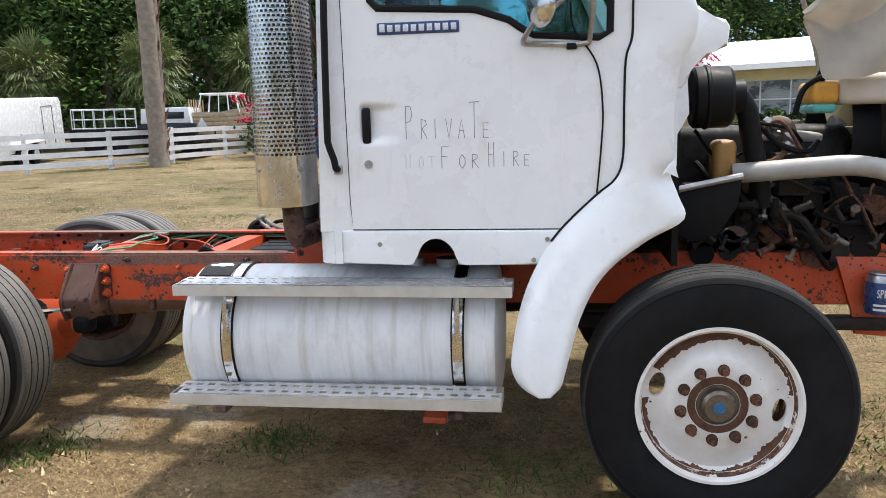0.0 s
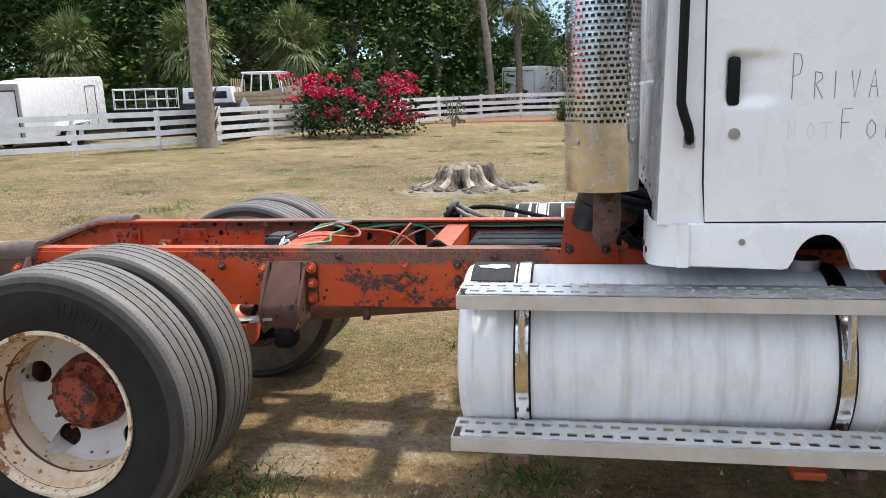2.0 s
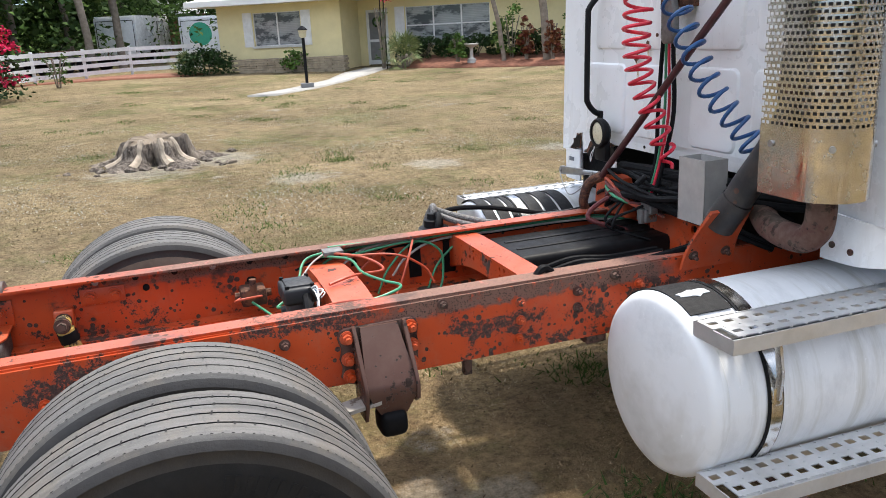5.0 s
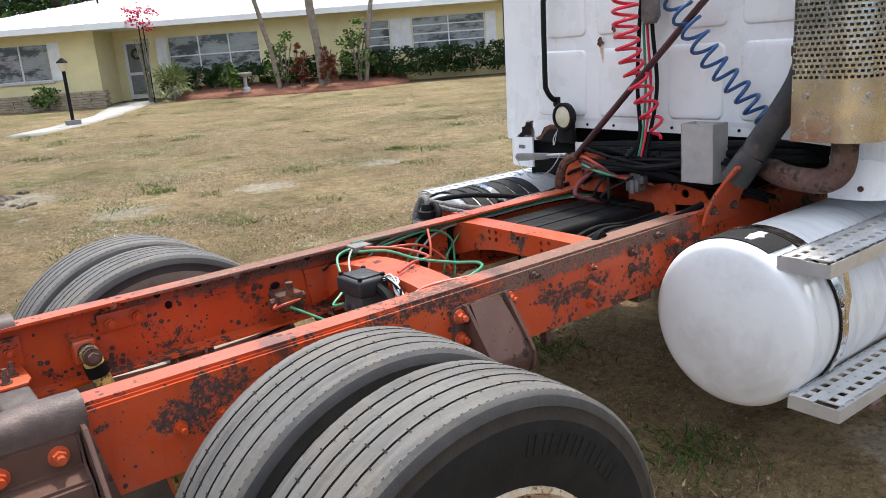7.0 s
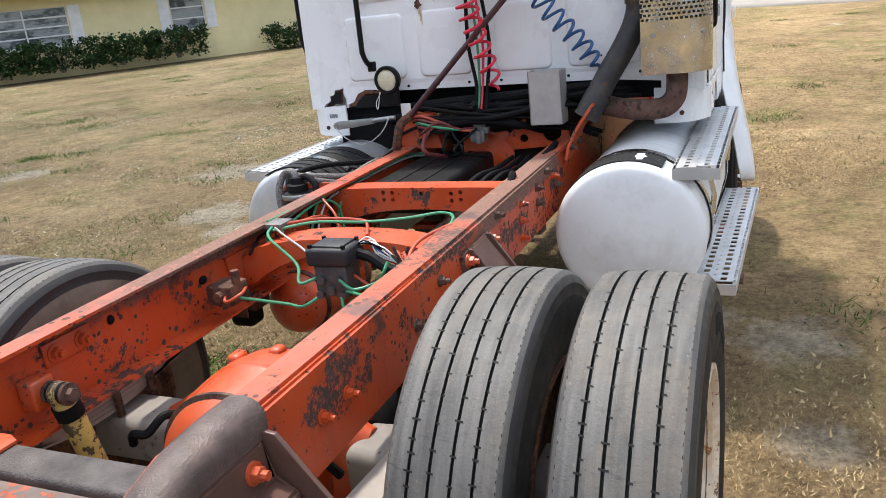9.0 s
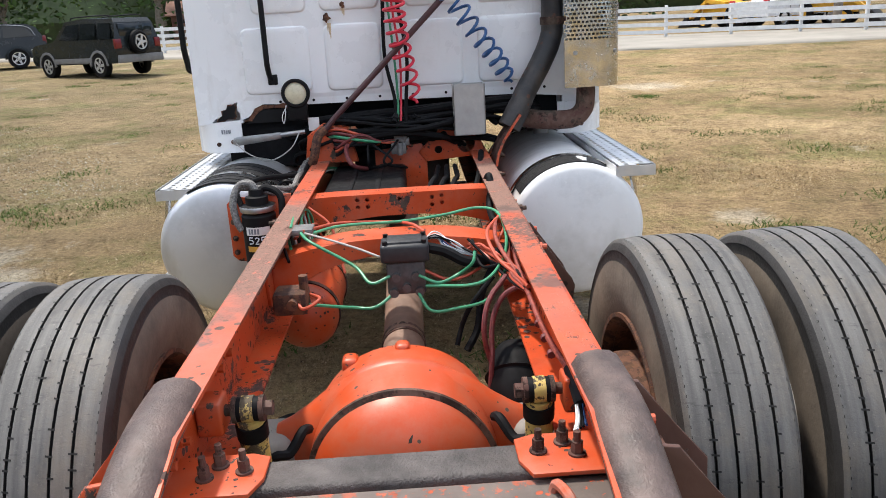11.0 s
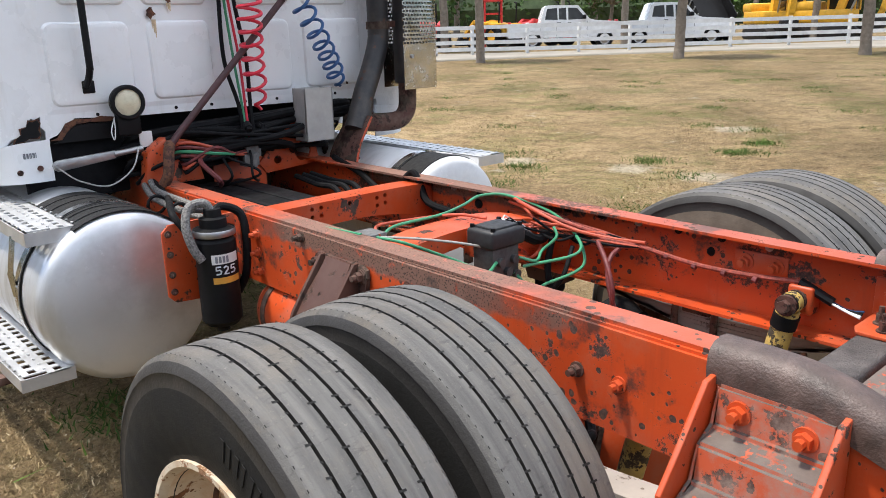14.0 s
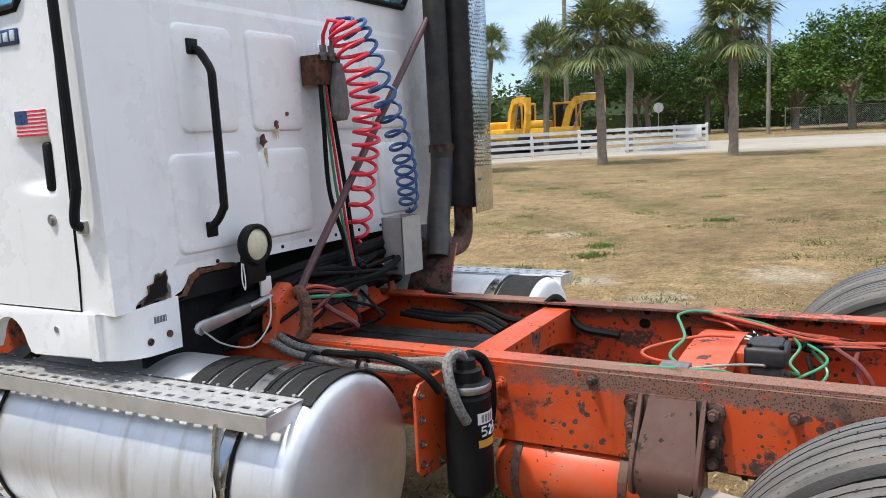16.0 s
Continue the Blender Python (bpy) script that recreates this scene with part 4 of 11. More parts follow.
box(bm, -1.1, -0.8, 3.42, 4.94, 2.235, 2.56, 0.0)
cut(cab, local(bm))
bm = bmesh.new()
box(bm, -0.35, 0.35, 3.33, 5.04, -0.26, 0.26, 0, Matrix.Translation((0.27, 0, 2.37)) @ Matrix.Rotation(radians(65), 4, "Y") @ Matrix.Translation((0, 0, 0)))
cut(cab, local(bm))
# the rusted-away lower edge of the rear wall
bm = bmesh.new()
prism(bm, [(3.36, 1.0), (3.36, 1.215), (3.60, 1.235), (4.00, 1.238), (4.45, 1.242), (4.72, 1.243), (4.80, 1.252), (4.86, 1.255), (4.90, 1.228), (4.935, 1.195), (4.965, 1.185), (4.965, 1.0)], 0.42, YZ(-1.1))
cut(cab, local(bm))
bm = bmesh.new()
prism(bm, [(4.985, 1.10), (4.975, 1.215), (4.99, 1.235), (4.985, 1.272), (5.01, 1.262), (5.02, 1.268), (5.045, 1.235), (5.06, 1.228), (5.07, 1.205), (5.10, 1.195), (5.115, 1.18), (5.12, 1.10)], 0.2, YZ(-1.1))
cut(cab, local(bm))
PX0, PX1, PZ0, PZ1 = -0.795, -0.575, 1.505, 1.705      # hollow for the door handle
for s in (-1, 1):
    bm = bmesh.new()
    y = YR if s < 0 else YL
    box(bm, PX0, PX1, y - 0.03, y + 0.03, PZ0, PZ1)
    cut(cab, local(bm))
for f in cab.data.polygons:
    f.use_smooth = False

# stamped pads of the rear wall; the wall leans a little
LEAN_X = lambda z: XR + (z - 1.168) * 0.0296
bm = bmesh.new()


def pad(bm, y0, y1, z0, z1, h=0.006, slope=0.014):
    ring = []
    for g, d in ((0.0, 0.0), (slope, h)):
        ring.append([bm.verts.new((LEAN_X(z) - d, y, z)) for y, z in ((y0 + g, z0 + g), (y1 - g, z0 + g), (y1 - g, z1 - g), (y0 + g, z1 - g))])
    for k in range(4):
        bm.faces.new((ring[0][k], ring[0][(k + 1) % 4], ring[1][(k + 1) % 4], ring[1][k]))
    bm.faces.new(ring[1])
    bm.faces.new(ring[0][::-1])


part("rear_panel", (pad(bm, 3.42, 4.955, 1.275, 2.105, 0.004, 0.02), bm)[1], WHITE, cab, smooth=False)
for y0, y1, z0, z1 in ((4.60, 4.87, 1.68, 2.03), (4.25, 4.54, 1.68, 2.035), (3.84, 4.13, 1.68, 2.035), (3.51, 3.78, 1.68, 2.03), (4.60, 4.935, 1.30, 1.622), (4.25, 4.53, 1.30, 1.622), (3.85, 4.13, 1.30, 1.622), (3.445, 3.78, 1.30, 1.622)):
    bm = bmesh.new()
    rings = []
    for g, d in ((0.0, -0.002), (0.003, 0.002), (0.009, 0.0085), (0.016, 0.0105), (0.027, 0.0115)):
        rad = 0.035 - g * 0.6
        ring = []
        for cy, cz, a0 in ((y1 - g - rad, z1 - g - rad, 0), (y0 + g + rad, z1 - g - rad, 90), (y0 + g + rad, z0 + g + rad, 180), (y1 - g - rad, z0 + g + rad, 270)):
            for k in range(6):
                a = radians(a0 + 18 * k)
                y, z = cy + rad * math.cos(a), cz + rad * math.sin(a)
                ring.append(bm.verts.new((LEAN_X(z) - 0.004 - d, y, z)))
        rings.append(ring)
    for p, q in zip(rings, rings[1:]):
        for k in range(24):
            bm.faces.new((p[k], p[(k + 1) % 24], q[(k + 1) % 24], q[k]))
    bm.faces.new(rings[-1])
    part("stamped_pad", bm, WHITE, cab, sharp=14)


def blotch(bm, y, z, r, seed, x=None, depth=0.002):
    """A ragged patch on the rear wall."""
    rnd = random.Random(seed)
    pts = []
    for k in range(13):
        a = k * math.tau / 13
        q = r * rnd.uniform(0.55, 1.15)
        pts.append((y + q * math.cos(a), z + 1.1 * q * math.sin(a)))
    prism(bm, pts, depth, YZ((LEAN_X(z) - 0.019) if x is None else x))
    return bm


for y, z, r, k in ((4.505, 1.652, 0.022, 3), (4.425, 1.705, 0.014, 5), (4.36, 1.745, 0.009, 6), (3.62, 1.345, 0.006, 7), (3.55, 1.31, 0.008, 8)):
    part("rust_hole", blotch(bmesh.new(), y, z, r, k), M["rustred"], cab, "rust bitten hole")
for y, z, long in ((4.497, 1.625, 0.075), (4.425, 1.690, 0.035)):
    bm = bmesh.new()
    x = LEAN_X(z) - 0.0178
    for k in range(3):
        w = 0.005 - 0.001 * k
        q = y + 0.006 * (k - 1)
        prism(bm, [(q - w, z), (q + w, z), (q + w * 0.5, z - long * (1 - 0.25 * k)), (q - w * 0.4, z - long * (0.9 - 0.25 * k))], 0.0006, YZ(x))
    part("rust_run", bm, M["rustrun"], cab, "faint orange rust run")
# rust has eaten through the corner and along the foot of the wall
HOLE = [(5.091, 1.182), (5.081, 1.198), (5.064, 1.211), (5.061, 1.232), (5.044, 1.237), (5.030, 1.258), (5.017, 1.255), (5.001, 1.262), (4.993, 1.246), (5.002, 1.224), (4.995, 1.206), (5.009, 1.194), (5.036, 1.196), (5.055, 1.186)]
hy, hz = sum(p for p, q in HOLE) / len(HOLE), sum(q for p, q in HOLE) / len(HOLE)
bm = bmesh.new()
prism(bm, [(hy + (p - hy) * 1.14 + 0.004 * math.sin(9 * k), hz + (q - hz) * 1.16) for k, (p, q) in enumerate(HOLE)], 0.004, YZ(LEAN_X(1.22) - 0.0055))
part("rust_edge", bm, M["rustred"], cab, "rusted edge of the rear wall")
# flat black plate: the shade inside the hole as colour
bm = bmesh.new()
prism(bm, HOLE, 0.004, YZ(LEAN_X(1.22) - 0.0075))
part("rust_hole", bm, M["black"], cab, "black plate for the shade in the corner's rust hole")
FOOT = [(4.965, 1.176), (4.935, 1.186), (4.915, 1.216), (4.90, 1.238), (4.86, 1.252), (4.80, 1.247), (4.76, 1.256), (4.70, 1.247), (4.68, 1.237), (4.74, 1.232), (4.80, 1.236), (4.86, 1.232), (4.895, 1.208), (4.92, 1.176)]
bm = bmesh.new()
prism(bm, FOOT, 0.004, YZ(LEAN_X(1.22) - 0.0055))
part("rust_edge", bm, M["rustred"], cab, "rusted foot of the rear wall")
# flat black plate again, for the shade in the gap under the wall
bm = bmesh.new()
prism(bm, [(4.955, 1.165), (4.92, 1.176), (4.898, 1.204), (4.862, 1.228), (4.80, 1.231), (4.74, 1.227), (4.68, 1.232), (4.66, 1.165)], 0.004, YZ(LEAN_X(1.2) - 0.0065))
part("rust_hole", bm, M["black"], cab, "black plate for the shade in the gap under the wall")
for i in range(9):   # rivets along the wall's foot
    bm = bmesh.new()
    y = 3.45 + i * 0.165
    cyl(bm, (LEAN_X(1.262) - 0.003, y, 1.262), (LEAN_X(1.262) + 0.01, y, 1.262), 0.007, seg=10)
    part("rivet", bm, M["black"], cab)

# underside behind the lower edge; its black puts the shade there into the colour
bm = bmesh.new()
box(bm, -0.80, 0.2, YR + 0.12, YL - 0.12, 1.12, 1.24)
part("cab_floor", bm, M["black"], truck, "underside of the cab, black for the shade there")

bm = bmesh.new()
box(bm, -0.80, 0.02, YR + 0.09, YL - 0.09, 2.66, 2.675)
part("headliner", bm, M["cladding2"], truck, "grey headliner inside the cab")
bm = bmesh.new()
box(bm, -0.86, -0.845, YR + 0.09, YL - 0.09, 1.30, 2.18)
part("rear_lining", bm, M["cladding2"], truck, "grey rear lining inside the cab")
for y in (3.62, 4.76):
    bm = bmesh.new()
    box(bm, -0.72, -0.58, y - 0.24, y + 0.24, 1.45, 2.22, 0.06, seg=3)
    box(bm, -0.70, -0.25, y - 0.24, y + 0.24, 1.36, 1.52, 0.05, seg=3)
    part("cab_seat", bm, M["black"], truck, "dark cab seat")

# windows
for y, s in ((YR, -1), (YL, 1)):
    bm = bmesh.new()
    prism(bm, WINDOW, 0.006, XZ(y + (0.012 if s < 0 else -0.018)))
    part("side_window", bm, M["glasspane"], truck, "tinted side window")
    bm = bmesh.new()
    pts = [Vector((x, y - s * 0.001 + s * 0.004, z)) for x, z in WINDOW]
    tube(bm, pts + [pts[0]], 0.015, 8, caps=False)
    part("window_seal", bm, M["black"], truck, "black rubber window seal")
bm = bmesh.new()
box(bm, LEAN_X(2.4) + 0.01, LEAN_X(2.4) + 0.016, 3.41, 4.95, 2.225, 2.57)
part("rear_window", bm, M["glasspane"], truck, "dark rear cab window")
bm = bmesh.new()
tube(bm, [(LEAN_X(z) - 0.002, y, z) for y, z in ((3.45, 2.23), (4.91, 2.23), (4.945, 2.265), (4.945, 2.53), (4.91, 2.565), (3.45, 2.565), (3.415, 2.53), (3.415, 2.265), (3.45, 2.23))], 0.014, 8, caps=False)
part("window_seal", bm, M["black"], truck, "black rubber window seal")


# doors, skirts, handles
def on_side(s, y):
    """The y that lies that far outside the cab's side."""
    return YR - y if s < 0 else YL + y


def side_prism(bm, s, outline, depth, base=0.0, bevel=0.0):
    y = on_side(s, base + (depth if s < 0 else 0))
    return prism(bm, outline, depth, XZ(y), bevel)


def door(s):
    bm = bmesh.new()
    pts = [Vector((x, on_side(s, 0.0005), z)) for x, z in DOOR]
    tube(bm, pts + [pts[0]], 0.0055, 6, caps=False)
    part("door_seal", bm, M["black"], truck, "black door seal")
    bm = bmesh.new()
    side_prism(bm, s, DOOR, 0.006, 0, 0.0)
    d = part("door", bm, WHITE, truck, "white cab door with scrawled black lettering" if s < 0 else "white cab door with a small flag sticker")
    for shape in (WINDOW,):
        bm = bmesh.new()
        prism(bm, [(x * 1.0, z) for x, z in shape], 0.2, XZ(on_side(s, 0) - 0.1))
        cut(d, local(bm))
    bm = bmesh.new()
    box(bm, PX0, PX1, on_side(s, -0.02), on_side(s, 0.02), PZ0, PZ1)
    cut(d, local(bm))
    bm = bmesh.new()
    nx, nz = 26, 24
    step01 = lambda t: (lambda q: q * q * (3 - 2 * q))(min(1, max(0, t)))
    grid = []
    for i in range(nx + 1):
        u = i / nx
        for k in range(nz + 1):
            v = k / nz
            deep = 0.026 * step01((u - 0.02) / 0.10) * (1 - step01((u - 0.18) / 0.78)) * step01((v - 0.06) / 0.24) * (1 - step01((v - 0.78) / 0.18))
            grid.append(bm.verts.new((PX0 + (PX1 - PX0) * u, on_side(s, 0.006 - deep), PZ0 + (PZ1 - PZ0) * v)))
    for i in range(nx):
        for k in range(nz):
            a = i * (nz + 1) + k
            bm.faces.new((grid[a], grid[a + 1], grid[a + nz + 2], grid[a + nz + 1]))
    part("handle_recess", bm, WHITE, d, "smooth pressed hollow behind the handle", sharp=180)
    for f in d.data.polygons:
        f.use_smooth = False
    bm = bmesh.new()
    box(bm, -0.778, -0.742, on_side(s, -0.012), on_side(s, 0.010), 1.53, 1.675, 0.012, seg=3)
    part("door_handle", bm, M["black"], d, "black plastic door handle")
    bm = bmesh.new()
    cyl(bm, (-0.755, on_side(s, 0.004), 1.447), (-0.755, on_side(s, 0.012), 1.447), 0.017, seg=20)
    cyl(bm, (-0.755, on_side(s, 0.010), 1.447), (-0.755, on_side(s, 0.016), 1.447), 0.010, seg=20)
    part("door_lock", bm, M["steel"], d, "round metal door lock")
    # the badge: a dark blue plate with pale bars
    bm = bmesh.new()
    a, b = (-0.70, -0.37)
    box(bm, a, b, on_side(s, 0.004), on_side(s, 0.011), 1.958, 2.004, 0.004)
    badge = part("badge", bm, M["badge"], d, "dark blue badge with pale bars")
    for k in range(10):
        bm = bmesh.new()
        x = a + 0.022 + k * 0.0318
        box(bm, x - 0.011, x + 0.011, on_side(s, 0.010), on_side(s, 0.014), 1.968, 1.995 + (0.004 if k == 0 else 0), 0.002)
        box(bm, x - 0.0035, x + 0.0035, on_side(s, 0.0135), on_side(s, 0.0145), 1.974, 1.988)
        part("badge_bar", bm, M["badgebar"], badge)
    return d


doors = {s: door(s) for s in (-1, 1)}

# scrawled lettering on the door: "PRIVATE / NOT FOR HIRE", letter by letter in strokes
STROKES = {
    "P": [[(0, 0), (0, 1)], [(0, 1), (0.45, 0.98), (0.6, 0.78), (0.45, 0.55), (0, 0.5)]],
    "R": [[(0, 0), (0, 1)], [(0, 1), (0.4, 0.95), (0.5, 0.75), (0, 0.5)], [(0.1, 0.5), (0.55, 0)]],
    "I": [[(0.15, 0), (0.15, 1)]],
    "V": [[(0, 1), (0.28, 0), (0.55, 1)]],
    "A": [[(0, 0), (0.3, 1), (0.6, 0)], [(0.12, 0.4), (0.48, 0.4)]],
    "T": [[(0.35, 0), (0.35, 1)], [(-0.1, 1), (0.85, 1.02)]],
    "E": [[(0.5, 0), (0, 0.02), (0, 0.75), (0.5, 0.75)], [(0, 0.4), (0.42, 0.4)]],
    "N": [[(0, 0), (0, 1), (0.5, 0), (0.5, 1)]],
    "S": [[(0.5, 0.85), (0.3, 1), (0.05, 0.85), (0.1, 0.6), (0.45, 0.42), (0.5, 0.15), (0.25, 0), (0, 0.15)]],
    "5": [[(0.55, 1), (0.05, 1), (0.0, 0.55), (0.4, 0.6), (0.58, 0.35), (0.45, 0.05), (0, 0)]],
    "2": [[(0, 0.8), (0.25, 1), (0.52, 0.8), (0.45, 0.52), (0, 0), (0.58, 0)]],
    "O": [[(0.3, 1), (0.05, 0.7), (0.05, 0.3), (0.3, 0), (0.55, 0.3), (0.55, 0.7), (0.3, 1)]],
    "F": [[(0, 0), (0, 1), (0.6, 1.02)], [(0, 0.55), (0.45, 0.55)]],
    "H": [[(0, 0), (0, 1)], [(0.55, 0), (0.55, 1)], [(0, 0.5), (0.55, 0.52)]],
}


def write(word, x, z, tall, step_x, first=1.4, mat="ink", drop=0.0, last=None):
    for i, ch in enumerate(word):
        h = tall * (first if i == 0 else (last or 1.0) if i == len(word) - 2 and last else 1.0)
        bm = bmesh.new()
        for line in STROKES[ch]:
            tube(bm, [(x + u * step_x * 0.85, YR - 0.0062, z + drop * i + v * h) for u, v in line], 0.0014, 5)
        part("letter", bm, M[mat], doors[-1])
        x += step_x * (1.25 if i == 0 else 1.0)


write("PRIVATE", -0.595, 1.545, 0.078, 0.050, 1.7, last=1.8)
write("NOT", -0.60, 1.425, 0.05, 0.042, 1.2, "inkfaint")
write("FOR", -0.452, 1.425, 0.055, 0.055, 1.6)
write("HIRE", -0.262, 1.43, 0.06, 0.044, 1.6)

# flag sticker on the other door
bm = bmesh.new()
box(bm, -0.782, -0.640, YL + 0.006, YL + 0.008, 1.694, 1.768)
flag = part("flag_sticker", bm, M["fence"], doors[1], "small flag sticker")
for k in range(7):
    bm = bmesh.new()
    z = 1.694 + (2 * k) * 0.074 / 13
    box(bm, -0.782, -0.640, YL + 0.0078, YL + 0.009, z, z + 0.074 / 13)
    part("stripe", bm, M["red"], flag)
bm = bmesh.new()
box(bm, -0.696, -0.640, YL + 0.0085, YL + 0.0098, 1.728, 1.768)
part("canton", bm, M["badge"], flag)


def skirt(s):
    pts = [(-0.88, 1.172), (-0.88, 1.034), (-0.60, 1.028)]
    pts += [(-0.485 - 0.092 * math.cos(a), 1.03 + 0.115 * math.sin(a)) for a in [math.pi * k / 12 for k in range(13)]]
    pts += [(-0.36, 1.028), (-0.07, 1.03), (-0.055, 1.05), (0.03, 1.172)]
    bm = bmesh.new()
    prism(bm, pts, 0.035, XZ(on_side(s, 0.012 if s < 0 else -0.023)), 0.006, 2)
    sk = part("side_skirt", bm, WHITE, truck, "white lower skirt with a half-round cut-out")
    face = YR if s < 0 else YL
    path = [(-0.878, face + s * 0.011)] + [(-0.885 - 0.113 * math.sin(a), face - s * 0.105 + s * 0.116 * math.cos(a)) for a in [math.pi / 2 * k / 8 for k in range(1, 9)]] + [(-0.998, face - s * 0.16), (-0.997, face - s * 0.215)]
    inner = face - s * 0.215
    bm = bmesh.new()
    rings = []
    for i, (x, y) in enumerate(path):
        a, b = Vector((*path[max(i - 1, 0)], 0)), Vector((*path[min(i + 1, len(path) - 1)], 0))
        d = (b - a).normalized()
        n = Vector((d.y, -d.x, 0)) * (0.010 * -s)
        if n.x > 0.002:
            n = -n
        low, high = 1.034 - 0.008 * min(1, i / 9), 1.172 + 0.014 * max(0, i - 5) / 5
        p = Vector((x, y, 0))
        rings.append([bm.verts.new(q) for q in (p + Vector((0, 0, low)), p + Vector((0, 0, high)), p - n + Vector((0, 0, high)), p - n + Vector((0, 0, low)))])
    for p, q in zip(rings, rings[1:]):
        for k in range(4):
            bm.faces.new((p[k], p[(k + 1) % 4], q[(k + 1) % 4], q[k]))
    bm.faces.new(rings[0])
    bm.faces.new(rings[-1])
    plate = part("corner_plate", bm, WHITE, sk, "white rounded corner plate with a barcode sticker" if s > 0 else "white rounded corner plate", sharp=50)
    for y, z in ((face - s * 0.167, 1.080), (face - s * 0.095, 1.071)):
        bm = bmesh.new()
        x = -1.0 if abs(y - face) > 0.1 else -0.998
        cyl(bm, (x - 0.003, y, z), (x + 0.013, y, z), 0.011, seg=14)
        part("bolt", bm, RUST, sk, "rusty bolt")
    for x, z in ((-0.03, 1.135), (-0.085, 1.05), (-0.72, 1.115)):
        bm = bmesh.new()
        cyl(bm, (x, on_side(s, 0.008), z), (x, on_side(s, 0.015), z), 0.010, seg=12)
        part("bolt", bm, M["steel"], sk)
    if s > 0:
        bm = bmesh.new()
        for k in range(9):
            y = inner + 0.055 + 0.0055 * k
            box(bm, -1.0005, -0.9965, y, y + 0.002 + 0.002 * (k % 2), 1.122, 1.142)
        part("barcode_sticker", bm, M["ink"], plate, "small grey printed sticker")


for s in (-1, 1):
    skirt(s)
    # grab rail beside the door
    bm = bmesh.new()
    ln = spline([(-0.885, on_side(s, 0.004), 1.428), (-0.888, on_side(s, 0.03), 1.436), (-0.893, on_side(s, 0.034), 1.47), (-0.912, on_side(s, 0.036), 1.53), (-0.915, on_side(s, 0.036), 1.60), (-0.905, on_side(s, 0.036), 2.1), (-0.885, on_side(s, 0.036), 2.5), (-0.88, on_side(s, 0.002), 2.54)], 6)
    tube(bm, ln, 0.0145, 10)
    g = part("grab_rail", bm, M["black"], truck, "black worn grab rail")
    bm = bmesh.new()
    box(bm, -0.903, -0.867, on_side(s, -0.002), on_side(s, 0.014), 1.408, 1.445, 0.004)
    part("rail_foot", bm, M["grey"], g)

# grab bar on the rear wall
bm = bmesh.new()
ln = spline([(-0.955, 4.785, 1.945), (-0.985, 4.786, 1.942), (-1.02, 4.790, 1.905), (-1.045, 4.797, 1.87), (-1.05, 4.800, 1.82), (-1.055, 4.802, 1.48), (-1.052, 4.802, 1.445), (-1.03, 4.803, 1.41), (-1.0, 4.803, 1.385), (-0.975, 4.803, 1.378)], 6)
tube(bm, ln, 0.0135, 10)
g = part("grab_bar", bm, M["black"], truck, "black bent grab bar")
for z in (1.955, 1.372):
    bm = bmesh.new()
    box(bm, LEAN_X(z) - 0.022, LEAN_X(z) - 0.004, 4.770, 4.818, z - 0.025, z + 0.025, 0.005)
    part("bar_foot", bm, M["black"], g)

# fairing and fender: one moulding from the cowl down over the front wheel, torn at its front edge
SEAM = [(0.296, 2.13), (0.297, 2.0), (0.294, 1.91), (0.272, 1.83), (0.268, 1.65), (0.266, 1.46), (0.238, 1.375), (0.165, 1.312), (0.045, 1.198), (-0.030, 1.105), (-0.078, 1.02), (-0.118, 0.93), (-0.150, 0.82), (-0.170, 0.70), (-0.174, 0.62), (-0.140, 0.552), (-0.085, 0.526)]
EDGE = [(0.50, 2.10), (0.535, 2.0), (0.525, 1.90), (0.475, 1.80), (0.458, 1.65), (0.458, 1.46), (0.448, 1.395), (0.478, 1.305), (0.500, 1.214), (0.365, 1.135), (0.240, 1.045), (0.160, 0.955), (0.100, 0.835), (0.066, 0.72), (0.040, 0.62), (0.022, 0.562), (-0.010, 0.530)]
swell = lambda z: min(3.156, 2.985 + 0.150 * max(0.0, (z - 0.55) / 0.68) ** 1.3)
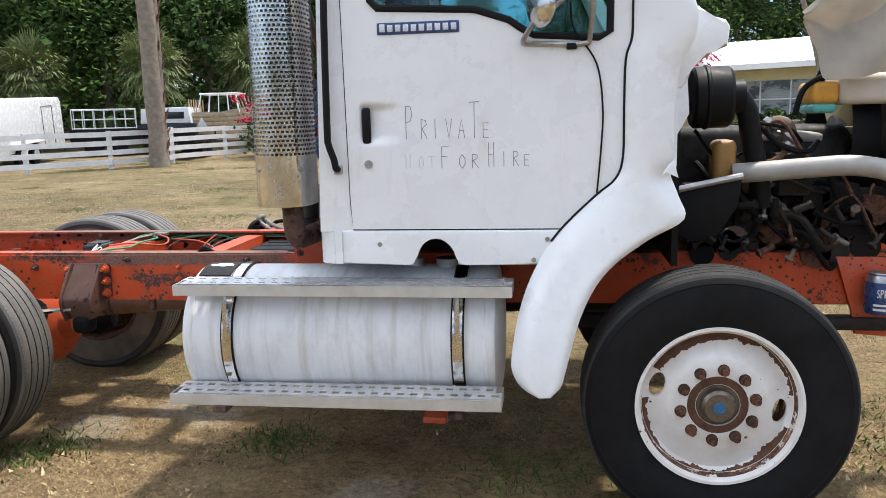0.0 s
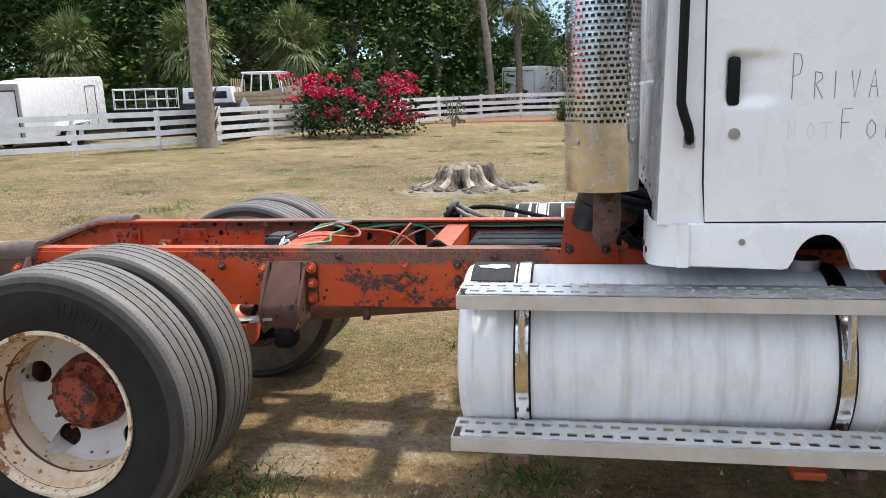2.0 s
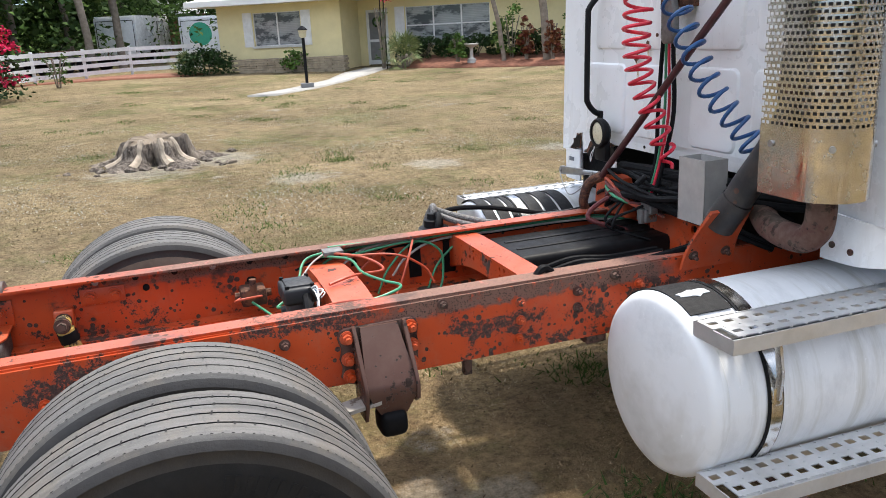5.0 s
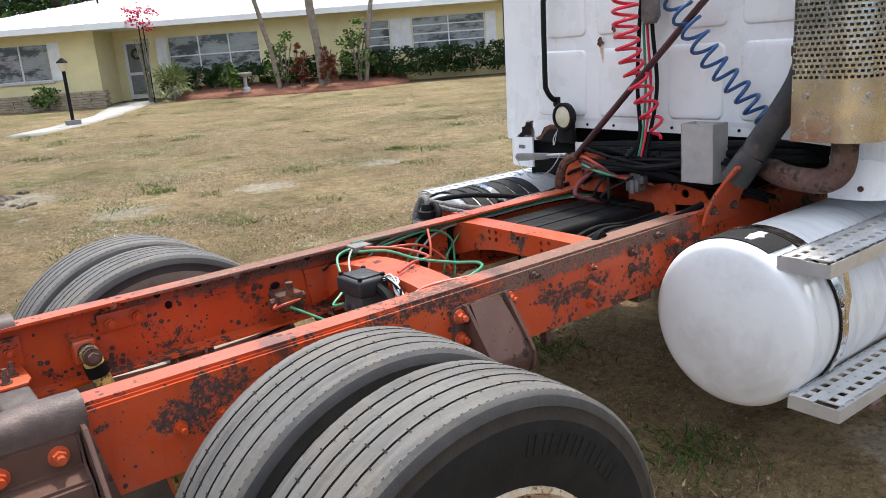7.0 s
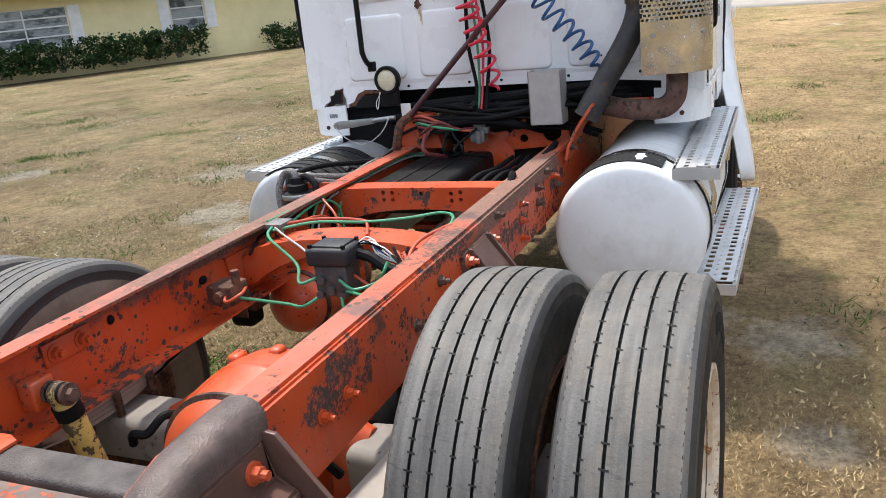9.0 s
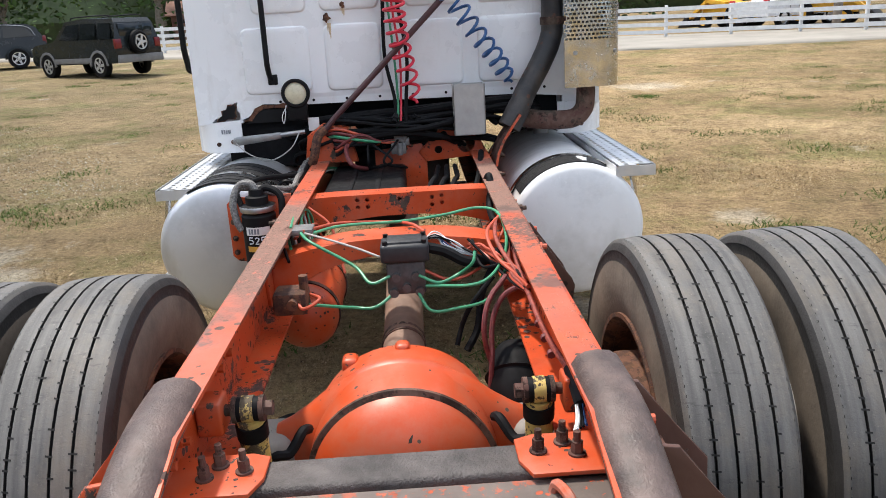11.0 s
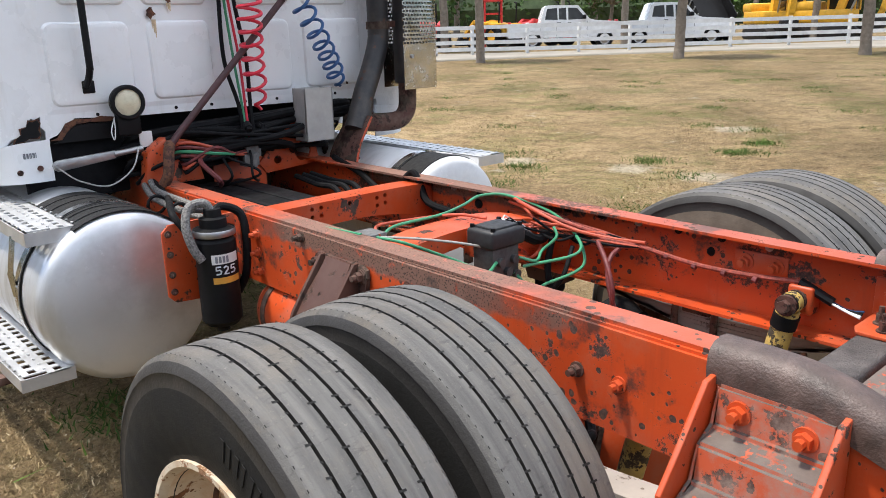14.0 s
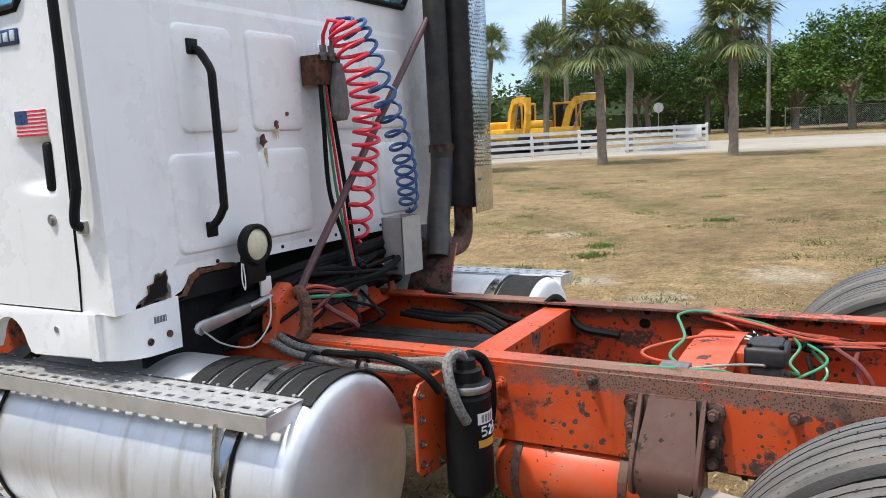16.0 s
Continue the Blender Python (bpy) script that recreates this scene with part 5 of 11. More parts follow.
for s in (-1, 1):
    bm = bmesh.new()
    left = spline([(x, 0, z) for x, z in SEAM], 4)
    right = spline([(x, 0, z) for x, z in EDGE], 4)
    across = 14
    grid = []
    for a, b in zip(left, right):
        row = []
        for k in range(across + 1):
            u = k / across
            p = a.lerp(b, u)
            low = min(1, max(0, (1.30 - p.z) / 0.25))
            y = swell(p.z) + (0.010 + 0.060 * low) * max(0, 1 - u / 0.34) ** 2.2 + (0.012 + 0.02 * low) * max(0, (u - 0.86) / 0.14) ** 2
            y -= 0.020 * (1 - low) * math.sin(math.pi * u)
            y += 0.030 * math.exp(-((p.x - 0.43) ** 2 + (p.z - 1.37) ** 2) / 0.0022) - 0.016 * math.exp(-((p.x - 0.37) ** 2 + (p.z - 1.30) ** 2) / 0.004)
            row.append(bm.verts.new((p.x, y if s < 0 else 2 * CY - y, p.z)))
        grid.append(row)
    for p, q in zip(grid, grid[1:]):
        for k in range(across):
            bm.faces.new((p[k], p[k + 1], q[k + 1], q[k]))
    bmesh.ops.recalc_face_normals(bm, faces=bm.faces)
    if sum(f.normal.y for f in bm.faces) * s < 0:
        bmesh.ops.reverse_faces(bm, faces=bm.faces)
    bmesh.ops.solidify(bm, geom=list(bm.faces), thickness=0.010)
    part("fender", bm, WHITE, truck, "white fender and cowl moulding with a torn front edge", sharp=60)
    bm = bmesh.new()
    tube(bm, [Vector((p.x - 0.002, on_side(s, 0.006 + max(0.0, 3.172 - swell(p.z)) * 0.25), p.z)) for p in left[:36]], 0.0045, 6)
    part("fender_seam", bm, M["black"], truck, "dark gap along the fender")
    bm = bmesh.new()      # flap bent outward at the tear
    prism(bm, [(0.455, 1.452), (0.462, 1.405), (0.470, 1.378), (0.448, 1.388), (0.425, 1.402), (0.405, 1.385), (0.43, 1.425)], 0.006, XZ(3.118 if s < 0 else 2 * CY - 3.124), 0.002)
    part("torn_flap", bm, WHITE, truck, "torn flap of the fender")
    bm = bmesh.new()
    tube(bm, spline([(0.045, on_side(s, 0.012), 1.190), (0.10, on_side(s, 0.036), 1.193), (0.16, on_side(s, 0.048), 1.205), (0.225, on_side(s, 0.050), 1.225)], 5), 0.0025, 5)
    part("crack", bm, M["black"], truck, "dark crack line in the fender")

# mirror on the near door
bm = bmesh.new()
for ln in ([(-0.12, YR - 0.01, 1.905), (-0.11, YR - 0.05, 1.93), (-0.02, YR - 0.13, 2.06), (0.04, YR - 0.15, 2.2), (0.04, YR - 0.15, 2.55)], [(-0.12, YR - 0.01, 1.905), (0.10, YR - 0.012, 1.895), (0.135, YR - 0.03, 1.93), (0.14, YR - 0.13, 2.1), (0.12, YR - 0.15, 2.25)], [(-0.09, YR - 0.03, 1.96), (0.02, YR - 0.05, 2.05), (0.10, YR - 0.08, 2.12)]):
    tube(bm, spline(ln, 5), 0.011, 8)
mirror = part("mirror_arm", bm, M["steel"], truck, "bent metal mirror arm")
bm = bmesh.new()
bmesh.ops.create_uvsphere(bm, u_segments=28, v_segments=14, radius=1, matrix=Matrix.Translation((-0.05, YR - 0.10, 2.035)) @ Matrix.Rotation(radians(35), 4, "Z") @ Matrix.Diagonal((0.035, 0.085, 0.085, 1)))
part("spot_mirror", bm, M["chrome"], mirror, "round convex spot mirror")
bm = bmesh.new()
box(bm, -0.02, 0.03, YR - 0.22, YR - 0.04, 2.2, 2.62, 0.02)
part("mirror_head", bm, M["chrome"], mirror, "tall mirror head")
bm = bmesh.new()
box(bm, 0.045, 0.085, YR - 0.022, YR - 0.004, 1.875, 1.90, 0.004)
part("arm_bracket", bm, M["black"], mirror)
# loose cable down the door's front edge
bm = bmesh.new()
tube(bm, spline([(0.06, YR - 0.03, 2.05), (0.075, YR - 0.02, 1.95), (0.16, YR - 0.012, 1.82), (0.185, YR - 0.01, 1.65), (0.18, YR - 0.01, 1.5), (0.165, YR - 0.01, 1.32)], 6), 0.0035, 6)
part("cable", bm, M["hose"], truck, "thin black cable on the door")
# far side mirror arm, seen past the cab
bm = bmesh.new()
tube(bm, spline([(0.10, YL + 0.02, 1.62), (0.12, YL + 0.10, 1.60), (0.10, YL + 0.14, 1.66), (0.08, YL + 0.16, 1.9), (0.08, YL + 0.16, 2.4)], 6), 0.012, 8)
part("mirror_arm", bm, M["black"], truck, "black mirror arm")

# ---- behind the cab ----
# stack pipe, elbow, brackets
bm = bmesh.new()
tube(bm, spline([(-1.10, 3.425, 2.75), (-1.10, 3.425, 2.2), (-1.105, 3.43, 1.62), (-1.11, 3.44, 1.50), (-1.125, 3.49, 1.39), (-1.15, 3.57, 1.26), (-1.165, 3.60, 1.20)], 8), 0.052, 18)
pipe = part("exhaust_pipe", bm, M["pipe"], truck, "black sooty exhaust pipe with rusty patches")
bm = bmesh.new()
tube(bm, spline([(-1.165, 3.60, 1.20), (-1.18, 3.63, 1.15), (-1.19, 3.66, 1.10)], 4), 0.056, 14)
part("pipe_end", bm, M["pipe"], pipe, "sooty pipe end")
bm = bmesh.new()
lathe(bm, [(0.0, -0.018), (0.058, -0.018), (0.058, 0.018), (0, 0.018)], Matrix.Translation((-1.105, 3.43, 1.50 + 0.08)), seg=20)
box(bm, -1.13, -1.10, 3.23, 3.38, 1.57, 1.60, 0.004)
part("pipe_clamp", bm, RUST, pipe, "rusty clamp")
bm = bmesh.new()
tube(bm, spline([(-1.125, 3.275, 1.34), (-1.125, 3.275, 1.21), (-1.125, 3.290, 1.152), (-1.125, 3.340, 1.116), (-1.115, 3.44, 1.112), (-1.09, 3.53, 1.120), (-1.04, 3.62, 1.135)], 8), 0.0455, 18)
part("exhaust_elbow", bm, RUST, truck, "rusty brown exhaust elbow")
for d in (0.05, 0.255, 0.45):
    bm = bmesh.new()
    cyl(bm, shield_point(d, 1.432, ER - 0.002), shield_point(d, 1.432, ER + 0.007), 0.010, seg=12)
    part("shield_bolt", bm, M["steel"], shield)
# bent strap that carries the pipe: orange outside, brown inside
bm = bmesh.new()
line = [Vector(p) for p in ((0, 3.735, 0.930), (0, 3.724, 0.985), (0, 3.700, 1.04), (0, 3.660, 1.10), (0, 3.612, 1.165))]
rings = []
for i, p in enumerate(line):
    d = (line[min(i + 1, 4)] - line[max(i - 1, 0)]).normalized()
    nrm = Vector((0, -d.z, d.y)) * 0.006
    w = 0.115 - 0.007 * i
    rings.append([bm.verts.new(q) for q in (Vector((-1.175 - w, 0, 0)) + p + nrm, Vector((-1.175 + w, 0, 0)) + p + nrm, Vector((-1.175 + w, 0, 0)) + p - nrm, Vector((-1.175 - w, 0, 0)) + p - nrm)])
for p, q in zip(rings, rings[1:]):
    for k in range(4):
        bm.faces.new((p[k], p[(k + 1) % 4], q[(k + 1) % 4], q[k]))
bm.faces.new(rings[0])
bm.faces.new(rings[-1])
bmesh.ops.recalc_face_normals(bm, faces=bm.faces)
for f in bm.faces:
    f.material_index = 1 if f.normal.y > 0.5 else 0
part("exhaust_bracket", bm, (ORANGE, RUST), truck, "bent exhaust strap, orange outside and brown inside")
for x, y, z in ((-1.25, 3.716, 0.985), (-1.11, 3.716, 0.985), (-1.19, 3.64, 1.10)):
    bm = bmesh.new()
    hexhead(bm, (x, y, z), (0, -1, -0.4), 0.012)
    part("bracket_bolt", bm, RUST, truck)

# grey open box
bm = bmesh.new()
gx0, gx1, gy0, gy1, gz0, gz1, w = -1.172, -1.072, 3.768, 3.920, 1.070, 1.310, 0.005
box(bm, gx0, gx1, gy0, gy1, gz0, gz0 + w)
box(bm, gx0, gx0 + w, gy0, gy1, gz0, gz1)
box(bm, gx1 - w, gx1, gy0, gy1, gz0, gz1)
box(bm, gx0, gx1, gy0, gy0 + w, gz0, gz1)
box(bm, gx0, gx1, gy1 - w, gy1, gz0, gz1)
part("tool_box", bm, M["grey"], truck, "open grey sheet-metal box", smooth=False)

# work lamp
bm = bmesh.new()
m = along((-1.040, 4.678, 1.307), (-2.04, 4.70, 1.307))
lathe(bm, [(0.0, -0.01), (0.055, -0.01), (0.068, 0.005), (0.070, 0.028), (0.064, 0.036), (0.054, 0.036), (0.052, 0.026), (0, 0.026)], m, seg=32)
box(bm, -1.06, -1.025, 4.630, 4.728, 1.175, 1.275, 0.012)
lamp = part("work_lamp", bm, M["black"], truck, "round black work lamp with a cream lens")
bm = bmesh.new()
lathe(bm, [(0.052, 0.027), (0.035, 0.034), (0.0, 0.037)], m, seg=28)
part("lens", bm, M["lens"], lamp, "cream yellow lens")
bm = bmesh.new()
tube(bm, spline([(-1.04, 4.73, 1.25), (-1.06, 4.755, 1.20), (-1.065, 4.75, 1.165), (-1.06, 4.74, 1.20), (-1.05, 4.735, 1.25)], 5), 0.0022, 5)
part("lamp_wire", bm, M["fence"], lamp)


# coiled hoses
def coil(line, turns, r0, r1, thick, mat, label, tail=()):
    pts = spline(line, 40)
    n = turns * 14
    out = []
    for i in range(n + 1):
        t = i / n
        k = t * (len(pts) - 1)
        a = int(min(k, len(pts) - 2))
        c = pts[a].lerp(pts[a + 1], k - a)
        d = (pts[a + 1] - pts[a]).normalized()
        sx = d.cross(Vector((1, 0.2, 0))).normalized()
        sy = d.cross(sx)
        r = r0 + (r1 - r0) * t
        r *= min(1, t * 12 + 0.15, (1 - t) * 12 + 0.15)
        ang = t * turns * math.tau
        out.append(c + r * (math.cos(ang) * sx + math.sin(ang) * sy))
    bm = bmesh.new()
    tube(bm, [Vector(v) for v in tail] + out, thick, 7)
    return part("coil_hose", bm, M[mat], truck, label)


coil([(-1.13, 4.215, 2.07), (-1.155, 4.20, 2.0), (-1.19, 4.18, 1.86), (-1.20, 4.175, 1.72), (-1.18, 4.168, 1.58), (-1.13, 4.140, 1.42), (-1.08, 4.098, 1.225)], 17, 0.058, 0.042, 0.0075, "red", "red coiled air hose", [(-1.05, 4.215, 1.96), (-1.06, 4.222, 2.03), (-1.09, 4.225, 2.08)])
coil([(-1.12, 4.14, 2.09), (-1.14, 4.09, 2.01), (-1.15, 4.00, 1.86), (-1.145, 3.90, 1.70), (-1.125, 3.80, 1.55), (-1.075, 3.70, 1.42), (-1.035, 3.625, 1.295)], 16, 0.054, 0.040, 0.0075, "blue", "blue coiled air hose", [(-1.05, 4.165, 1.96), (-1.06, 4.170, 2.05), (-1.09, 4.165, 2.09)])
# bracket of the hoses on the wall, with a casting hung beside it
bm = bmesh.new()
prism(bm, [(4.10, 1.85), (4.245, 1.85), (4.245, 1.958), (4.10, 1.962)], 0.012, YZ(-1.045), 0.003)
box(bm, -1.035, -0.962, 4.233, 4.245, 1.85, 1.958, 0.003)
box(bm, -1.035, -0.962, 4.10, 4.112, 1.85, 1.958, 0.003)
box(bm, -1.045, -0.962, 4.10, 4.245, 1.947, 1.960, 0.003)
bracket = part("hose_bracket", bm, M["rustred"], truck, "dark rusty hose bracket")
bm = bmesh.new()
prism(bm, [(4.105, 1.745), (4.125, 1.715), (4.175, 1.712), (4.192, 1.735), (4.185, 1.84), (4.165, 1.93), (4.135, 1.93), (4.112, 1.85)], 0.034, YZ(-1.082), 0.010, 3)
part("gladhand", bm, M["castalu"], bracket, "stained metal coupling on the bracket")
for y in (4.215, 4.165):
    bm = bmesh.new()
    cyl(bm, (-1.05, y, 1.94), (-1.05, y, 1.995), 0.013, seg=12)
    cyl(bm, (-1.05, y, 1.955), (-1.05, y, 1.968), 0.018, seg=6)
    part("hose_nipple", bm, M["castalu"], bracket, "threaded hose nipple")
# straight lines down from the bracket
for dy, mat, bulge in ((0.035, "hose", 0.03), (0.02, "green", 0.0), (0.005, "red", -0.012), (-0.02, "hose", -0.02)):
    bm = bmesh.new()
    tube(bm, spline([(-1.03, 4.185 + dy, 1.86), (-1.04, 4.185 + dy + bulge * 0.3, 1.70), (-1.05, 4.17 + dy + bulge, 1.45), (-1.08, 4.165 + dy, 1.25), (-1.11, 4.175 + dy, 1.12), (-1.12, 4.18 + dy, 1.05)], 8), 0.009 if mat == "hose" else 0.006, 7)
    part("air_line", bm, M[mat], truck, {"hose": "black air line", "green": "green air line", "red": "red air line"}[mat])
# slanting rod
bm = bmesh.new()
tube(bm, [(-1.08, 3.395, 2.225), (-1.104, 3.95, 1.705), (-1.125, 4.50, 1.178), (-1.128, 4.56, 1.115)], 0.0145, 10)
part("slanting_rod", bm, M["maroon"], truck, "dark maroon slanting rod")
bm = bmesh.new()
for c, w in (((-1.115, 4.185, 1.075), 0.024), ((-1.12, 4.196, 1.022), 0.028), ((-1.12, 4.165, 1.05), 0.018)):
    box(bm, c[0] - w, c[0] + w, c[1] - w * 1.3, c[1] + w * 1.3, c[2] - w, c[2] + w, 0.006)
cyl(bm, (-1.15, 4.19, 0.99), (-1.15, 4.19, 1.05), 0.014, seg=10)
part("hose_coupling", bm, M["castalu"], truck, "grimy grey hose coupling")
for i in range(9):     # stubs and fittings round the coupling
    r3 = random.Random(70 + i)
    bm = bmesh.new()
    p = Vector((-1.115 + r3.uniform(-0.04, 0.05), 4.18 + r3.uniform(-0.09, 0.10), 1.02 + r3.uniform(0, 0.15)))
    d = Vector((r3.uniform(-1, 1), r3.uniform(-1, 1), r3.uniform(-1, 1))).normalized()
    cyl(bm, p - d * 0.025, p + d * 0.025, r3.uniform(0.008, 0.014), seg=10)
    cyl(bm, p - d * 0.008, p + d * 0.008, 0.018, seg=6)
    part("fitting", bm, M[r3.choice(("castalu", "black", "rustred", "black"))], truck, "small grimy fitting")

# jumble of black hoses over the rails
rnd = random.Random(11)
for i in range(13):
    y0 = rnd.uniform(3.72, 4.1)
    y1 = rnd.uniform(4.35, 4.75)
    z0, z1 = rnd.uniform(1.03, 1.18), rnd.uniform(1.0, 1.17)
    xm = rnd.uniform(-1.12, -0.98)
    bm = bmesh.new()
    tube(bm, spline([(xm + 0.12, y0 - 0.1, z0 - 0.06), (xm, y0, z0), (xm - rnd.uniform(0, 0.06), (y0 + y1) / 2 + rnd.uniform(-0.08, 0.08), (z0 + z1) / 2 + rnd.uniform(-0.05, 0.06)), (xm, y1, z1), (xm + 0.1, y1 + 0.06, z1 - 0.08)], 8), rnd.choice((0.008, 0.011, 0.014, 0.017)), 8)
    part("hose", bm, M["hose"], truck, "black grimy hose")
for i, mat in enumerate(("oline", "loomdark", "green", "loomdark", "hose", "loomdark", "oline", "hose")):
    bm = bmesh.new()
    tube(bm, spline([(-1.05, 4.62 - i * 0.03, 1.08), (-1.13, 4.50, 1.13 - 0.018 * i), (-1.15 - 0.008 * (i % 3), 4.38, 1.10 - 0.012 * (i % 5)), (-1.15, 4.28, 1.06), (-1.125, 4.20, 1.045 + 0.005 * (i % 4)), (-1.08, 4.13, 1.02)], 8), 0.0075, 7)
    part("air_line", bm, M[mat], truck, "thin air line over the frame")
for i in range(7):      # thick dark lines just below the wall
    y0, y1 = rnd.uniform(3.5, 3.9), rnd.uniform(4.3, 4.85)
    z = rnd.uniform(1.12, 1.22)
    bm = bmesh.new()
    tube(bm, spline([(-0.90, y0 - 0.05, z - 0.02), (-1.0 - rnd.uniform(0, 0.06), y0 + 0.08, z), (-1.02 - rnd.uniform(0, 0.06), (y0 + y1) / 2, z - rnd.uniform(0.0, 0.05)), (-0.99, y1, z - rnd.uniform(0, 0.08)), (-0.90, y1 + 0.08, z - 0.1)], 8), rnd.choice((0.012, 0.015, 0.02)), 8)
    part("hose", bm, M["hose"], truck, "thick grimy hose under the cab")
for i in range(4):       # loose lines that tumble between the rails
    y = rnd.uniform(3.95, 4.6)
    bm = bmesh.new()
    tube(bm, spline([(-1.08, y, 1.08), (-1.16, y + rnd.uniform(-0.08, 0.08), 1.05), (-1.20 - rnd.uniform(0, 0.08), y + rnd.uniform(-0.12, 0.12), 0.98), (-1.12, y + rnd.uniform(-0.1, 0.1), 0.92)], 7), rnd.choice((0.006, 0.008, 0.011)), 7)
    part("air_line", bm, M[rnd.choice(("hose", "hose", "loomdark"))], truck, "loose line behind the cab")
# cab cross support with big holes
bm = bmesh.new()
prism(bm, [(3.77, 0.95), (4.06, 0.93), (4.10, 0.98), (3.98, 1.10), (3.88, 1.165), (3.80, 1.13)], 0.012, YZ(-1.03), 0.003)
support = part("cab_support", bm, ORANGE, truck, "orange cab support plate with holes")
bm = bmesh.new()
for y, z, r in ((3.86, 1.01, 0.045), (3.97, 1.06, 0.018), (4.0, 0.985, 0.02), (3.85, 1.11, 0.016)):
    cyl(bm, (-1.1, y, z), (-0.9, y, z), r, seg=20)
cut(support, local(bm))
bm = bmesh.new()
prism(bm, [(4.06, 0.80), (4.32, 0.80), (4.32, 1.02), (4.27, 1.05), (4.10, 1.04), (4.06, 0.99)], 0.012, YZ(-1.02), 0.003)
part("cab_support", bm, ORANGE, truck, "orange cab support plate with holes")
bm = bmesh.new()
prism(bm, [(4.40, 0.96), (4.66, 0.96), (4.64, 1.10), (4.56, 1.155), (4.44, 1.13)], 0.07, YZ(-1.10), 0.012)
part("cab_mount", bm, ORANGE, truck, "orange cab mount")
bm = bmesh.new()
tube(bm, spline([(-1.12, 4.55, 1.13), (-1.17, 4.58, 1.10), (-1.19, 4.60, 1.02), (-1.17, 4.62, 0.97)], 6), 0.022, 10)
part("lever", bm, M["rustred"], truck, "rusty orange lever")
bm = bmesh.new()
box(bm, -1.033, -1.023, 4.582, 4.636, 1.118, 1.182, 0.003)
part("small_plate", bm, M["fence"], truck, "small white plate")
bm = bmesh.new()
prism(bm, [(4.765, 1.097), (4.985, 1.072), (5.0, 1.082), (5.004, 1.096), (4.995, 1.110), (4.98, 1.115), (4.765, 1.128)], 0.016, YZ(-1.10), 0.004)
cyl(bm, (-1.092, 4.77, 1.113), (-1.08, 4.65, 1.122), 0.012, seg=12)
cyl(bm, (-1.106, 4.985, 1.095), (-1.08, 4.985, 1.095), 0.009, seg=10)
part("latch_bar", bm, M["steel"], truck, "grey metal latch bar")
bm = bmesh.new()
tube(bm, spline([(-1.105, 4.985, 1.085), (-1.12, 4.92, 1.03), (-1.14, 4.82, 1.0), (-1.13, 4.72, 1.05), (-1.10, 4.67, 1.13)], 7), 0.003, 5)
part("wire_loop", bm, M["grey"], truck)

# added black sheet that stands in for the deep shade below the cab
bm = bmesh.new()
box(bm, -0.93, -0.905, 4.66, 5.06, 0.93, 1.17, 0.008)
part("splash_panel", bm, M["hose"], truck, "black sheet added for the shade below the cab")

# black ribbed tray between the rails
bm = bmesh.new()
box(bm, -1.72, -0.98, 4.17, 4.53, 0.80, 0.925, 0.025, seg=3)
for y in (4.29, 4.41):
    box(bm, -1.68, -1.02, y - 0.012, y + 0.012, 0.918, 0.930, 0.005)
M["covergloss"] = plain("glossy black ribbed plastic", (0.013, 0.013, 0.014), 0.5, 0, 0.4, 9, 0.15, 60, spec=0.12)
part("battery_cover", bm, M["covergloss"], truck, "black ribbed cover between the rails")

